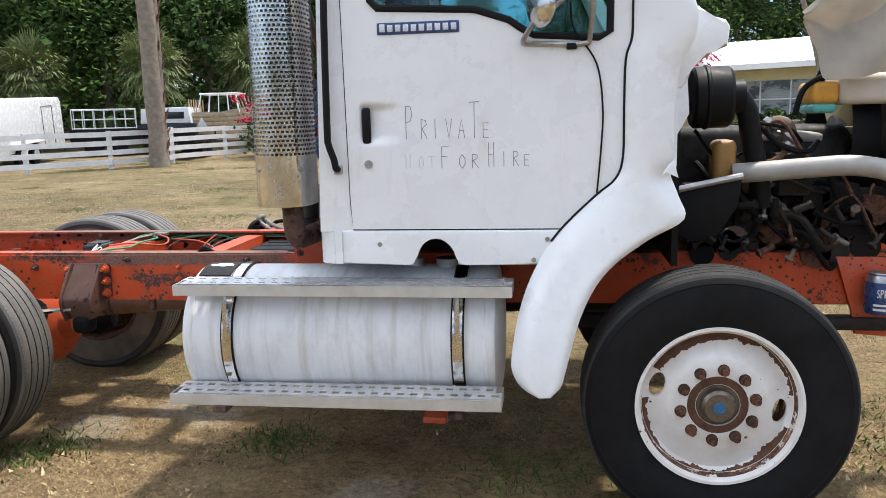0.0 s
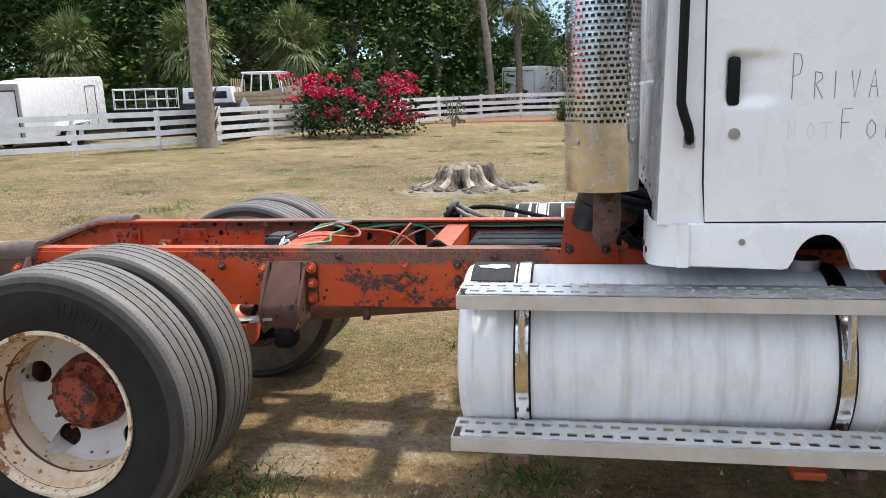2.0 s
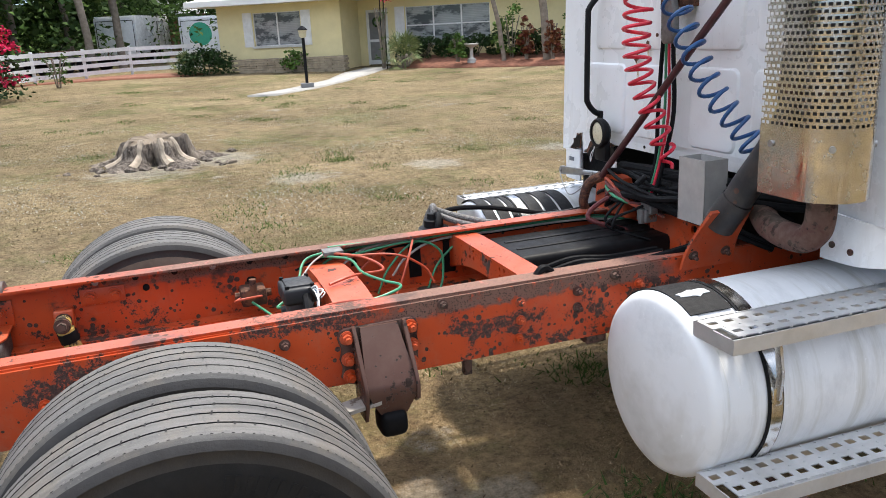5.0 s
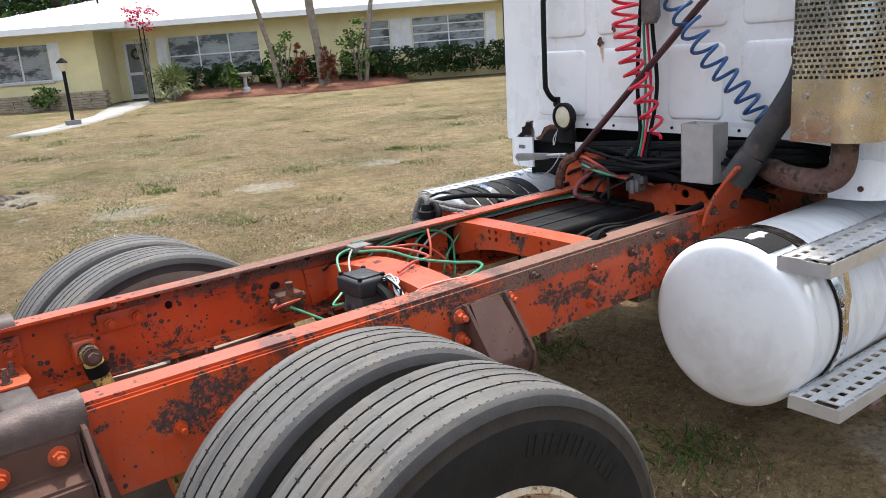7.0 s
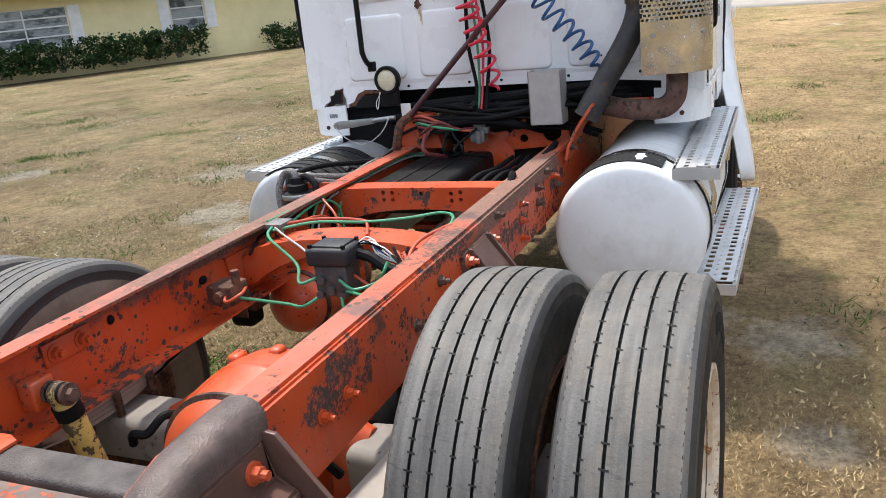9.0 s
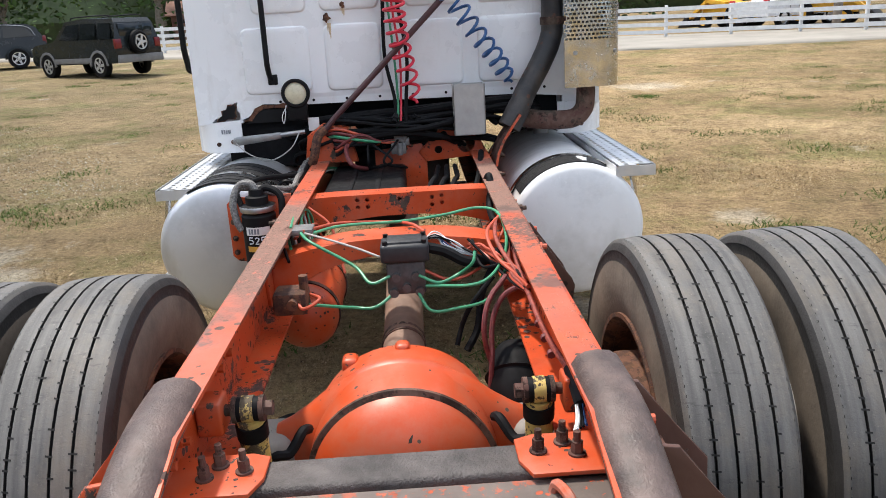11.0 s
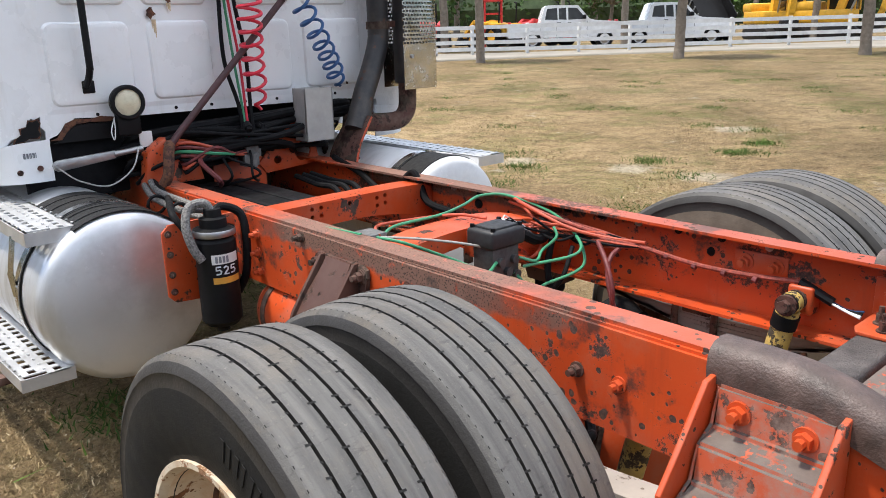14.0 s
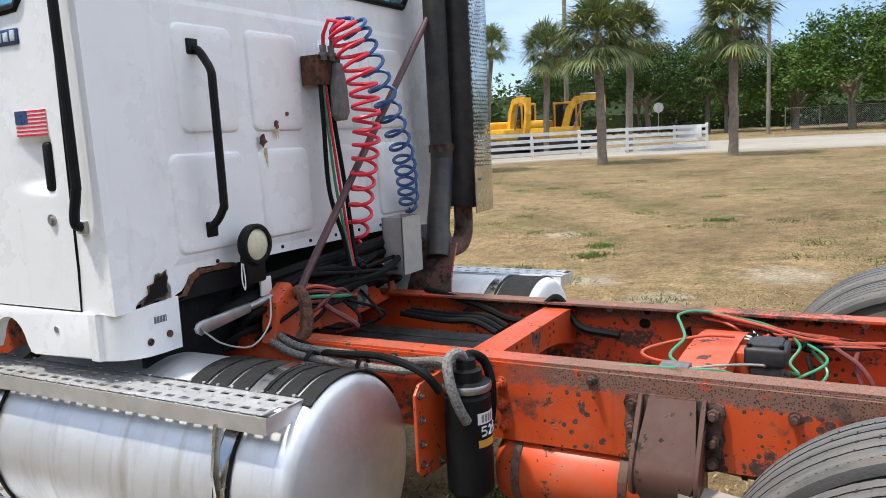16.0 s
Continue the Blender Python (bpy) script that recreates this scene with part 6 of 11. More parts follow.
# treads on top of the tanks
for s in (-1, 1):
    y, z, R = side(s, 0.772), 0.682 if s < 0 else 0.690, 0.302
    spans = ((-1.60, -1.545), (-1.53, -1.475), (-1.46, -1.435), (-1.365, -1.30), (-1.285, -1.22), (-1.205, -1.14)) if s > 0 else ((-1.585, -1.435),)
    for x0, x1 in spans:
        bm = bmesh.new()
        lathe(bm, [(R + 0.0005, 0), (R + 0.004, 0), (R + 0.004, x1 - x0), (R + 0.0005, x1 - x0)], Matrix.Translation((x0, y, z)) @ Matrix.Rotation(radians(90), 4, "Y"), seg=20, close=True, a0=180 - (55 if s < 0 else 30), a1=180 + (26 if s < 0 else 55))
        part("tread_strip", bm, M["cover"], tanks[s], "black anti-slip strip" if s > 0 else "black torn anti-slip patch")
    if s < 0:
        bm = bmesh.new()
        rnd = random.Random(5)
        outline = [(0.062 * math.cos(a) * rnd.uniform(0.7, 1.1), 0.024 * math.sin(a) * rnd.uniform(0.5, 1.2)) for a in [k * math.tau / 16 for k in range(16)]]
        nrm = Vector((0, -math.sin(radians(8)), math.cos(radians(8))))
        prism(bm, outline, 0.003, along(Vector((-1.515, y, z)) + nrm * (R + 0.0042), Vector((-1.515, y, z)) + nrm * 2))
        part("torn_patch", bm, M["tankwhite"], tanks[s], "torn white gap in the patch")
    for x in (-0.62, -0.47):
        bm = bmesh.new()
        cyl(bm, (x, y, z + R - 0.01), (x, y, z + R + 0.03), 0.055 if x > -0.5 else 0.04, seg=24)
        part("filler_cap", bm, M["steel"], tanks[s], "grimy metal filler cap")
    # step hangers and buckles
    for x in (-1.40, -0.40):
        bm = bmesh.new()
        pts = [(side(s, 1.02), 0.925), (side(s, 1.06), 0.925), (side(s, 1.085), 0.80), (side(s, 1.078), 0.72)]
        tube(bm, [Vector((x + 0.0, a, b)) for a, b in pts], 0.012, 4)
        box(bm, x - 0.018, x + 0.018, side(s, 1.070), side(s, 1.082), 0.70, 0.76, 0.004)
        part("step_hanger", bm, M["chrome"], tanks[s], "bright step hanger with a buckle")
        bm = bmesh.new()
        box(bm, x - 0.03, x + 0.03, side(s, 0.50), side(s, 1.20), 0.425, 0.455, 0.006)
        part("step_bracket", bm, RUST, truck, "rusty bracket under the lower step")
    for x in (-0.50,):
        bm = bmesh.new()
        box(bm, x - 0.05, x + 0.05, side(s, 0.44), side(s, 1.10), 0.365, 0.395, 0.008)
        part("tank_cradle", bm, ORANGE, truck, "orange cradle under the tank")

# ---- frame, axle and lines ----
def arch(x0, x1, ends, mid, drop_ends, drop_mid, holes, label, o=0.424, crown=3, soft=0.014):
    """A crossmember with an arched web."""
    n = 16
    top = [(CY + o * (2 * i / n - 1), ends + (mid - ends) * (1 - abs(2 * i / n - 1) ** crown)) for i in range(n + 1)]
    low = [(CY + o * (1 - 2 * i / n), drop_ends + (drop_mid - drop_ends) * (1 - abs(1 - 2 * i / n) ** 2.4)) for i in range(n + 1)]
    bm = bmesh.new()
    prism(bm, top + low, x1 - x0, YZ(x0), soft, 4)
    ob = part("crossmember", bm, ORANGE, truck, label)
    if holes:
        bm = bmesh.new()
        for dy, z, r in holes:
            cyl(bm, (x0 - 0.05, CY + dy, z), (x0 + 0.03, CY + dy, z), r, seg=12)
        cut(ob, local(bm))
    return ob


arch(-1.86, -1.755, 0.945, 0.955, 0.79, 0.865, [(dy, z, 0.0085) for dy, z in ((-0.17, 0.905), (-0.17, 0.935), (-0.13, 0.93), (0.0, 0.93), (0.13, 0.905), (0.13, 0.935), (0.17, 0.905), (0.17, 0.935), (-0.13, 0.90))], "orange arched crossmember with bolt holes", crown=6)
arch(-2.52, -2.38, 0.885, 0.95, 0.74, 0.895, [], "orange arched crossmember", crown=2.6, soft=0.024)
for s in (-1, 1):
    bm = bmesh.new()
    prism(bm, [(-2.60, 0.90), (-2.30, 0.90), (-2.32, 0.76), (-2.58, 0.76)], 0.012, XZ(side(s, 0.418) - 0.006), 0.003)
    part("gusset", bm, ORANGE, truck)

# tail beams
bm = bmesh.new()
box(bm, -3.712, -3.612, CY - 0.42, CY + 0.42, 0.735, 0.822, 0.012, seg=3)
part("tail_beam", bm, M["tailgrit"], truck, "dusty dark brown tail beam")
bm = bmesh.new()
box(bm, -3.845, -3.720, CY - 0.421, CY + 0.421, 0.70, 0.812, 0.010, seg=2)
bm.normal_update()
for f in bm.faces:
    f.material_index = 1 if f.normal.z > 0.7 else 0
part("tail_crossmember", bm, (M["orangedust"], M["dustytop"]), truck, "dusty orange rear crossmember")
bm = bmesh.new()
for y0 in (4.045, 4.205):
    box(bm, -3.935, -3.843, y0, y0 + 0.010, 0.62, 0.825, 0.003)
box(bm, -3.935, -3.843, 4.055, 4.205, 0.62, 0.632, 0.002)
box(bm, -3.853, -3.843, 4.055, 4.205, 0.632, 0.822, 0.002)
part("hitch_pocket", bm, M["hitch"], truck, "red hitch pocket")
bm = bmesh.new()
tube(bm, spline([(-3.765, 3.905, 0.805), (-3.768, 3.90, 0.826), (-3.79, 3.892, 0.832), (-3.82, 3.884, 0.83), (-3.835, 3.88, 0.81)], 6), 0.010, 8)
part("tail_hose", bm, M["orangedust"], truck, "paint-flecked orange hose")
for s in (-1, 1):
    y0, y1 = side(s, 0.415), side(s, 0.235)
    bm = bmesh.new()
    prism(bm, [(-3.74, y0), (-3.60, y0), (-3.60, side(s, 0.27)), (-3.615, y1), (-3.69, y1), (-3.74, side(s, 0.255))], 0.009, XY(0.823), 0.002)
    plate = part("gusset_plate", bm, ORANGE, truck, "orange bolted gusset plate")
    bm = bmesh.new()
    box(bm, -3.765, -3.59, side(s, 0.412), side(s, 0.4225), 0.823, 0.925, 0.003)
    part("gusset_side", bm, ORANGE, plate)
    for x, o in ((-3.665, 0.275), (-3.640, 0.325), (-3.682, 0.345)):
        bm = bmesh.new()
        hexhead(bm, (x, side(s, o), 0.832), (0, 0, 1), 0.0115, 0.024, 0.017)
        cyl(bm, (x, side(s, o), 0.84), (x, side(s, o), 0.874), 0.007, seg=10)
        part("bolt", bm, RUST, plate, "rusty bolt")
    # bolts through the upright side of the gusset
    for x, z in ((-3.63, 0.884), (-3.722, 0.886)):
        bm = bmesh.new()
        cyl(bm, (x, side(s, 0.412), z), (x, side(s, 0.407), z), 0.022, seg=16)
        hexhead(bm, (x, side(s, 0.407), z), (0, -s, 0), 0.014, 0.014, 0.019)
        part("bolt", bm, ORANGE, plate)

# mud flaps
for s in (-1, 1):
    bm = bmesh.new()
    box(bm, -3.84, -3.825, side(s, 0.60), side(s, 1.19), 0.18, 0.70, 0.004)
    fl = part("mud_flap", bm, M["cover"], truck, "black rubber mud flap")
    bm = bmesh.new()
    tube(bm, [(-3.83, side(s, 0.42), 0.74), (-3.83, side(s, 1.20), 0.715)], 0.02, 10)
    part("flap_bar", bm, RUST, fl, "rusty flap bar")

# axle
bm = bmesh.new()
m = along((AXLE, CY, 0.505), (AXLE - 1, CY, 0.505))
lathe(bm, [(0.0, -0.26), (0.09, -0.26), (0.12, -0.20), (0.20, -0.17), (0.250, -0.12), (0.262, -0.05), (0.264, 0.005), (0.258, 0.012), (0.256, 0.02), (0.246, 0.10), (0.239, 0.148)], m, seg=56)
for v in bm.verts:
    v.co.z = 0.505 + (v.co.z - 0.505) * 0.99
housing = part("differential", bm, M["orangesmooth"], truck, "round orange differential housing")
bm = bmesh.new()
lathe(bm, [(0.236, 0.145), (0.248, 0.149), (0.248, 0.160), (0.234, 0.165)], m, seg=56)
part("cover_flange", bm, RUST, housing, "dark flange of the cover")
bm = bmesh.new()
lathe(bm, [(0.235, 0.162), (0.226, 0.186), (0.195, 0.222), (0.146, 0.252), (0.08, 0.274), (0.0, 0.281)], m, seg=56)
part("axle_cover", bm, M["orangesmooth"], housing, "domed orange axle cover")
# dabs of dried grease down the cover
for z0, z1, w in ((0.655, 0.70, 0.010), (0.575, 0.625, 0.013)):
    bm = bmesh.new()
    rows = []
    for k in range(7):
        z = z0 + (z1 - z0) * k / 6
        r = z - 0.505
        x = AXLE - 0.2835 + 0.055 * (r / 0.195) ** 2 + 0.02 * (r / 0.195) ** 6
        ww = w * (0.5 + 0.6 * math.sin(math.pi * (k + 0.5) / 7) + 0.25 * noise.noise((z * 60, 1, 0)))
        rows.append([bm.verts.new((x - 0.002, CY - 0.02 + o * ww, z)) for o in (-1, 0, 1)])
    for p, q in zip(rows, rows[1:]):
        for k in range(2):
            bm.faces.new((p[k], p[k + 1], q[k + 1], q[k]))
    part("grease_dab", bm, M["grime"], housing, "dark dab of dried grease")
bm = bmesh.new()
box(bm, AXLE + 0.065, AXLE + 0.115, CY - 0.03, CY + 0.012, 0.72, 0.773, 0.014, seg=3)
part("housing_lug", bm, M["orangesmooth"], housing)
bm = bmesh.new()
box(bm, AXLE + 0.06, AXLE + 0.12, CY + 0.115, CY + 0.16, 0.69, 0.742, 0.014, seg=3)
part("housing_lug", bm, ORANGE, housing)
for s in (-1, 1):
    bm = bmesh.new()
    pts = [Vector((AXLE - 0.05, side(s, o), 0.505 + 0.02 * o)) for o in (0.10, 0.15, 0.20, 0.25, 0.30, 0.34)]
    tube(bm, pts, 0.08, 32, radii=[0.235, 0.215, 0.178, 0.138, 0.105, 0.085])
    for v in bm.verts:
        v.co.x = AXLE + (v.co.x - AXLE + 0.05) * 0.62
    part("housing_shoulder", bm, M["orangesmooth"], housing, "orange shoulder of the housing")
    bm = bmesh.new()
    box(bm, AXLE - 0.10, AXLE + 0.08, min(side(s, 0.29), side(s, 1.0)), max(side(s, 0.29), side(s, 1.0)), 0.44, 0.585, 0.035, seg=4)
    part("axle_tube", bm, M["axledust"], housing, "dusty grey axle beam")
    bm = bmesh.new()
    tube(bm, spline([(AXLE - 0.09, side(s, 0.24), 0.625), (AXLE - 0.13, side(s, 0.25), 0.64), (AXLE - 0.17, side(s, 0.28), 0.605), (AXLE - 0.19, side(s, 0.31), 0.61), (AXLE - 0.175, side(s, 0.335), 0.57)], 6), 0.013, 8)
    part("axle_hose", bm, M["hose"], housing, "short black hose")
    # brake drum and chamber
    bm = bmesh.new()
    lathe(bm, [(0.0, 0.56), (0.19, 0.56), (0.205, 0.60), (0.205, 0.80), (0, 0.80)], along((AXLE, CY, 0.52), (AXLE, CY + s, 0.52)), seg=32)
    part("brake_drum", bm, M["rustred"], truck, "rusty brake drum")
    bm = bmesh.new()
    lathe(bm, [(0, -0.10), (0.06, -0.10), (0.085, -0.06), (0.088, -0.005), (0.097, 0.0), (0.088, 0.006), (0.085, 0.06), (0.06, 0.10), (0, 0.10)], along((-2.88, side(s, 0.335), 0.60 if s < 0 else 0.42), (-2.80, side(s, 0.345), 0.66 if s < 0 else 0.43)), seg=28)
    part("brake_chamber", bm, M["hose"], truck, "greasy black round brake chamber")
    # leaf springs
    spring = None
    for k in range(5):
        bm = bmesh.new()
        a, b = -2.46 - 0.10 * k, -3.68 + 0.06 * k
        ln = [Vector((a + (b - a) * i / 10, side(s, 0.525), 0.705 - 0.014 * k - 0.045 * (1 - (2 * i / 10 - 1) ** 2))) for i in range(11)]
        r = []
        for p in ln:
            r.append([bm.verts.new(p + Vector((0, dy, dz))) for dy, dz in ((-0.038, -0.006), (0.038, -0.006), (0.038, 0.006), (-0.038, 0.006))])
        for p, q in zip(r, r[1:]):
            for i in range(4):
                bm.faces.new((p[i], p[(i + 1) % 4], q[(i + 1) % 4], q[i]))
        bm.faces.new(r[0])
        bm.faces.new(r[-1])
        if spring is None:
            spring = part("leaf_spring", bm, M["dustgrey"], truck, "dusty grey leaf spring")
        else:
            part("leaf", bm, M["dustgrey"], spring)
    for x in (AXLE + 0.07, AXLE - 0.07):
        bm = bmesh.new()
        o = 0.525
        tube(bm, spline([(x, side(s, o - 0.05), 0.45), (x, side(s, o - 0.05), 0.66), (x, side(s, o - 0.03), 0.70), (x, side(s, o + 0.03), 0.70), (x, side(s, o + 0.05), 0.66), (x, side(s, o + 0.05), 0.45)], 5), 0.012, 8)
        part("u_bolt", bm, RUST, spring, "rusty U-bolt")
    bm = bmesh.new()
    box(bm, AXLE - 0.05, AXLE + 0.05, side(s, 0.48), side(s, 0.57), 0.66, 0.69, 0.006)
    part("spring_seat", bm, RUST, spring)

    # front spring hanger
    yo = side(s, 0.432)
    d = -1 if s < 0 else 1
    base = yo - (0.014 if s < 0 else -0.002)
    bm = bmesh.new()
    lobes = [(-2.558, 0.89), (-2.553, 0.912), (-2.535, 0.922), (-2.315, 0.925), (-2.297, 0.915), (-2.29, 0.893), (-2.302, 0.865), (-2.29, 0.832), (-2.302, 0.80), (-2.292, 0.768), (-2.315, 0.738), (-2.36, 0.72), (-2.49, 0.72), (-2.535, 0.735), (-2.555, 0.76), (-2.543, 0.79), (-2.556, 0.82), (-2.543, 0.855)]
    prism(bm, lobes, 0.014, XZ(base), 0.004, 2)
    hanger = part("spring_hanger", bm, RUST, truck, "dark brown cast spring hanger")
    bm = bmesh.new()
    rows = []
    for z, x0, x1, out in ((0.920, -2.485, -2.362, 0.020), (0.885, -2.488, -2.358, 0.042), (0.765, -2.503, -2.342, 0.128), (0.745, -2.503, -2.342, 0.136), (0.70, -2.485, -2.352, 0.128), (0.645, -2.455, -2.372, 0.105)):
        rows.append([bm.verts.new((x, yo + d * o, z)) for x, o in ((x0, 0.008), (x1, 0.008), (x1, out), (x0, out))])
    bm.faces.new(rows[0])
    bm.faces.new(rows[-1])
    for p, q in zip(rows, rows[1:]):
        for i in range(4):
            bm.faces.new((p[i], p[(i + 1) % 4], q[(i + 1) % 4], q[i]))
    bmesh.ops.bevel(bm, geom=[e for e in bm.edges if e.calc_face_angle(0) > 0.3], offset=0.008, segments=3, affect="EDGES")
    part("hanger_body", bm, M["rustgloss"], hanger, "oily brown cast body")
    for x0, low in ((-2.506, 0.64), (-2.341, 0.68)):
        bm = bmesh.new()
        rib = [(yo + d * o, z) for o, z in ((0.008, 0.926), (0.028, 0.925), (0.055, 0.885), (0.138, 0.770), (0.148, 0.745), (0.140, 0.70), (0.112, low), (0.008, low))]
        prism(bm, rib, 0.013, YZ(x0 - 0.0065), 0.004, 2)
        part("hanger_rib", bm, M["rustgloss"], hanger, "raised edge of the casting")
    for x, z in ((-2.529, 0.892), (-2.529, 0.820), (-2.528, 0.762), (-2.318, 0.896), (-2.316, 0.832), (-2.318, 0.770)):
        bm = bmesh.new()
        cyl(bm, (x, yo + d * 0.012, z), (x, yo + d * 0.019, z), 0.023, seg=18)
        hexhead(bm, (x, yo + d * 0.018, z), (0, d, 0), 0.016, 0.016, 0.020)
        part("bolt", bm, ORANGE if s < 0 else RUST, hanger, "paint-flecked bolt")
    bm = bmesh.new()
    box(bm, -2.465, -2.375, side(s, 0.46), side(s, 0.565), 0.575, 0.66, 0.025, seg=4)
    part("spring_eye", bm, M["hose"], hanger, "greasy black spring eye")
    # rear spring hanger
    bm = bmesh.new()
    top = [(-3.60, 0.915), (-3.63, 0.93), (-3.80, 0.93), (-3.83, 0.91), (-3.87, 0.72), (-3.56, 0.72)]
    prism(bm, top, 0.009, XZ(yo - (0.0105 if s < 0 else -0.0015)), 0.002)
    rear = part("spring_hanger", bm, ORANGE if s > 0 else RUST, truck, "orange rear spring hanger" if s > 0 else "brown rear spring hanger")
    bm = bmesh.new()
    slope = [(0.010, 0.93), (0.022, 0.93), (0.030, 0.85), (0.085, 0.835), (0.095, 0.76), (0.165, 0.74), (0.175, 0.62), (0.010, 0.60)]
    edge = []
    for x, k in ((-3.625, 1.0), (-3.845, 1.0)):
        edge.append([bm.verts.new((x, yo + d * o, z)) for o, z in slope])
    bm.faces.new(edge[0])
    bm.faces.new(edge[1])
    for q in range(8):
        bm.faces.new((edge[0][q], edge[0][(q + 1) % 8], edge[1][(q + 1) % 8], edge[1][q]))
    bmesh.ops.bevel(bm, geom=list(bm.edges), offset=0.007, segments=2, affect="EDGES")
    bm.normal_update()
    for f in bm.faces:
        f.material_index = 1 if f.normal.z > 0.6 else 0
    part("hanger_body", bm, (M["orangedust"], M["dustytop"]) if s > 0 else (M["rustgloss"], M["dustytop"]), rear, "dusty cast hanger body")
    for x in (-3.615, -3.855):      # side ribs of the casting
        bm = bmesh.new()
        rib = [(yo + d * o, z) for o, z in ((0.010, 0.945), (0.045, 0.94), (0.105, 0.86), (0.185, 0.765), (0.19, 0.61), (0.010, 0.60))]
        prism(bm, rib, 0.012, YZ(x - 0.006), 0.003)
        part("hanger_rib", bm, ORANGE if s > 0 else M["rustgloss"], rear)
    for x, z in ((-3.675, 0.89), (-3.795, 0.885)):
        bm = bmesh.new()
        hexhead(bm, (x, yo + d * 0.026, z), (0, d, 0), 0.016, 0.016, 0.023)
        part("bolt", bm, ORANGE, rear)
    # shock absorber
    bm = bmesh.new()
    cyl(bm, (-3.415, side(s, 0.315), 0.815), (-3.33, side(s, 0.325), 0.42), 0.031, seg=20)
    shock = part("shock_absorber", bm, M["yellow"], truck, "faded yellow shock absorber")
    bm = bmesh.new()
    cyl(bm, (-3.42, side(s, 0.265), 0.836), (-3.42, side(s, 0.37), 0.836), 0.013, seg=14)
    for o in (0.280, 0.338):
        cyl(bm, (-3.42, side(s, o), 0.836), (-3.42, side(s, o + 0.010), 0.836), 0.029, seg=20)
    cyl(bm, (-3.42, side(s, 0.262), 0.836), (-3.42, side(s, 0.280), 0.836), 0.018, seg=6)
    part("shock_bolt", bm, RUST, shock, "rusty shock bolt")
    bm = bmesh.new()
    cyl(bm, (-3.42, side(s, 0.290), 0.836), (-3.42, side(s, 0.338), 0.836), 0.027, seg=24)
    eye = part("shock_eye", bm, M["hose"], shock, "black rubber bushing")
    bm = bmesh.new()
    cyl(bm, (-3.42, side(s, 0.302), 0.836), (-3.42, side(s, 0.328), 0.836), 0.0295, seg=24)
    part("eye_band", bm, M["yellow"], eye, "yellow band of the eye")
    bm = bmesh.new()
    cyl(bm, (-3.418, side(s, 0.292), 0.81), (-3.402, side(s, 0.295), 0.775), 0.006, seg=8)
    cyl(bm, (-3.413, side(s, 0.315), 0.803), (-3.404, side(s, 0.316), 0.765), 0.035, seg=20)
    part("dust_collar", bm, M["hose"], shock, "black collar")
    bm = bmesh.new()
    box(bm, -3.455, -3.385, side(s, 0.365), side(s, 0.421), 0.79, 0.87, 0.008, seg=3)
    part("shock_bracket", bm, ORANGE, shock, "orange bracket")
    bm = bmesh.new()
    box(bm, -3.36, -3.20, side(s, 0.415), side(s, 0.423), 0.86, 0.925, 0.004)
    part("bolted_plate", bm, ORANGE, truck, "orange plate bolted inside the rail")
    for x in (-3.325, -3.235):
        bm = bmesh.new()
        hexhead(bm, (x, side(s, 0.415), 0.892), (0, -d, 0), 0.018, 0.016, 0.026)
        part("bolt", bm, ORANGE, rails[s])

# bolts along the rails' outer and inner faces
rnd = random.Random(3)
for s in (-1, 1):
    d = -1 if s < 0 else 1
    for x, z in ((-1.92, 0.905), (-1.92, 0.84), (-1.70, 0.91), (-1.70, 0.85), (-1.93, 0.775), (-1.45, 0.90), (-1.40, 0.85), (-2.90, 0.84), (-3.29, 0.845), (-3.40, 0.845), (-2.72, 0.90), (-2.20, 0.945), (-1.55, 0.945)):
        bm = bmesh.new()
        hexhead(bm, (x, side(s, 0.432), z), (0, d, 0), 0.013, 0.016, 0.018)
        part("bolt", bm, rnd.choice((ORANGE, RUST)), rails[s], "paint-flecked bolt")
    for i in range(14):
        x = -3.3 + i * 0.145
        bm = bmesh.new()
        hexhead(bm, (x, side(s, 0.422), 0.945), (0, -d, 0), 0.009, 0.006, 0.012)
        part("bolt", bm, M["black"] if i % 3 else M["steel"], rails[s])
    # cable blocks on the web
    for x, z, w, h in ((-2.30, 0.88, 0.030, 0.028), (-3.62, 0.88, 0.026, 0.024), (-2.72, 0.865, 0.026, 0.022), (-3.12, 0.90, 0.018, 0.020), (-2.13, 0.90, 0.026, 0.030)):
        bm = bmesh.new()
        bmesh.ops.create_uvsphere(bm, u_segments=18, v_segments=10, radius=1, matrix=Matrix.Translation((x, side(s, 0.421), z)) @ Matrix.Diagonal((w * 0.72, 0.007, h * 0.72, 1)))
        for v in bm.verts:
            k = 1 + 0.12 * math.sin(v.co.x * 110 + x * 50) + 0.14 * math.sin(v.co.z * 90 + x * 31)
            v.co.x, v.co.z = x + (v.co.x - x) * k, z + (v.co.z - z) * k
        part("grease_patch", bm, M["hose"], rails[s], "black grease patch")

# slots in the left rail's web beside the cross brace
for x in (-2.02, -1.86):
    bm = bmesh.new()
    box(bm, x - 0.028, x + 0.028, side(1, 0.417), side(1, 0.4235), 0.77, 0.935, 0.003)
    part("web_slot", bm, M["hose"], rails[1], "dark upright slot in the web")

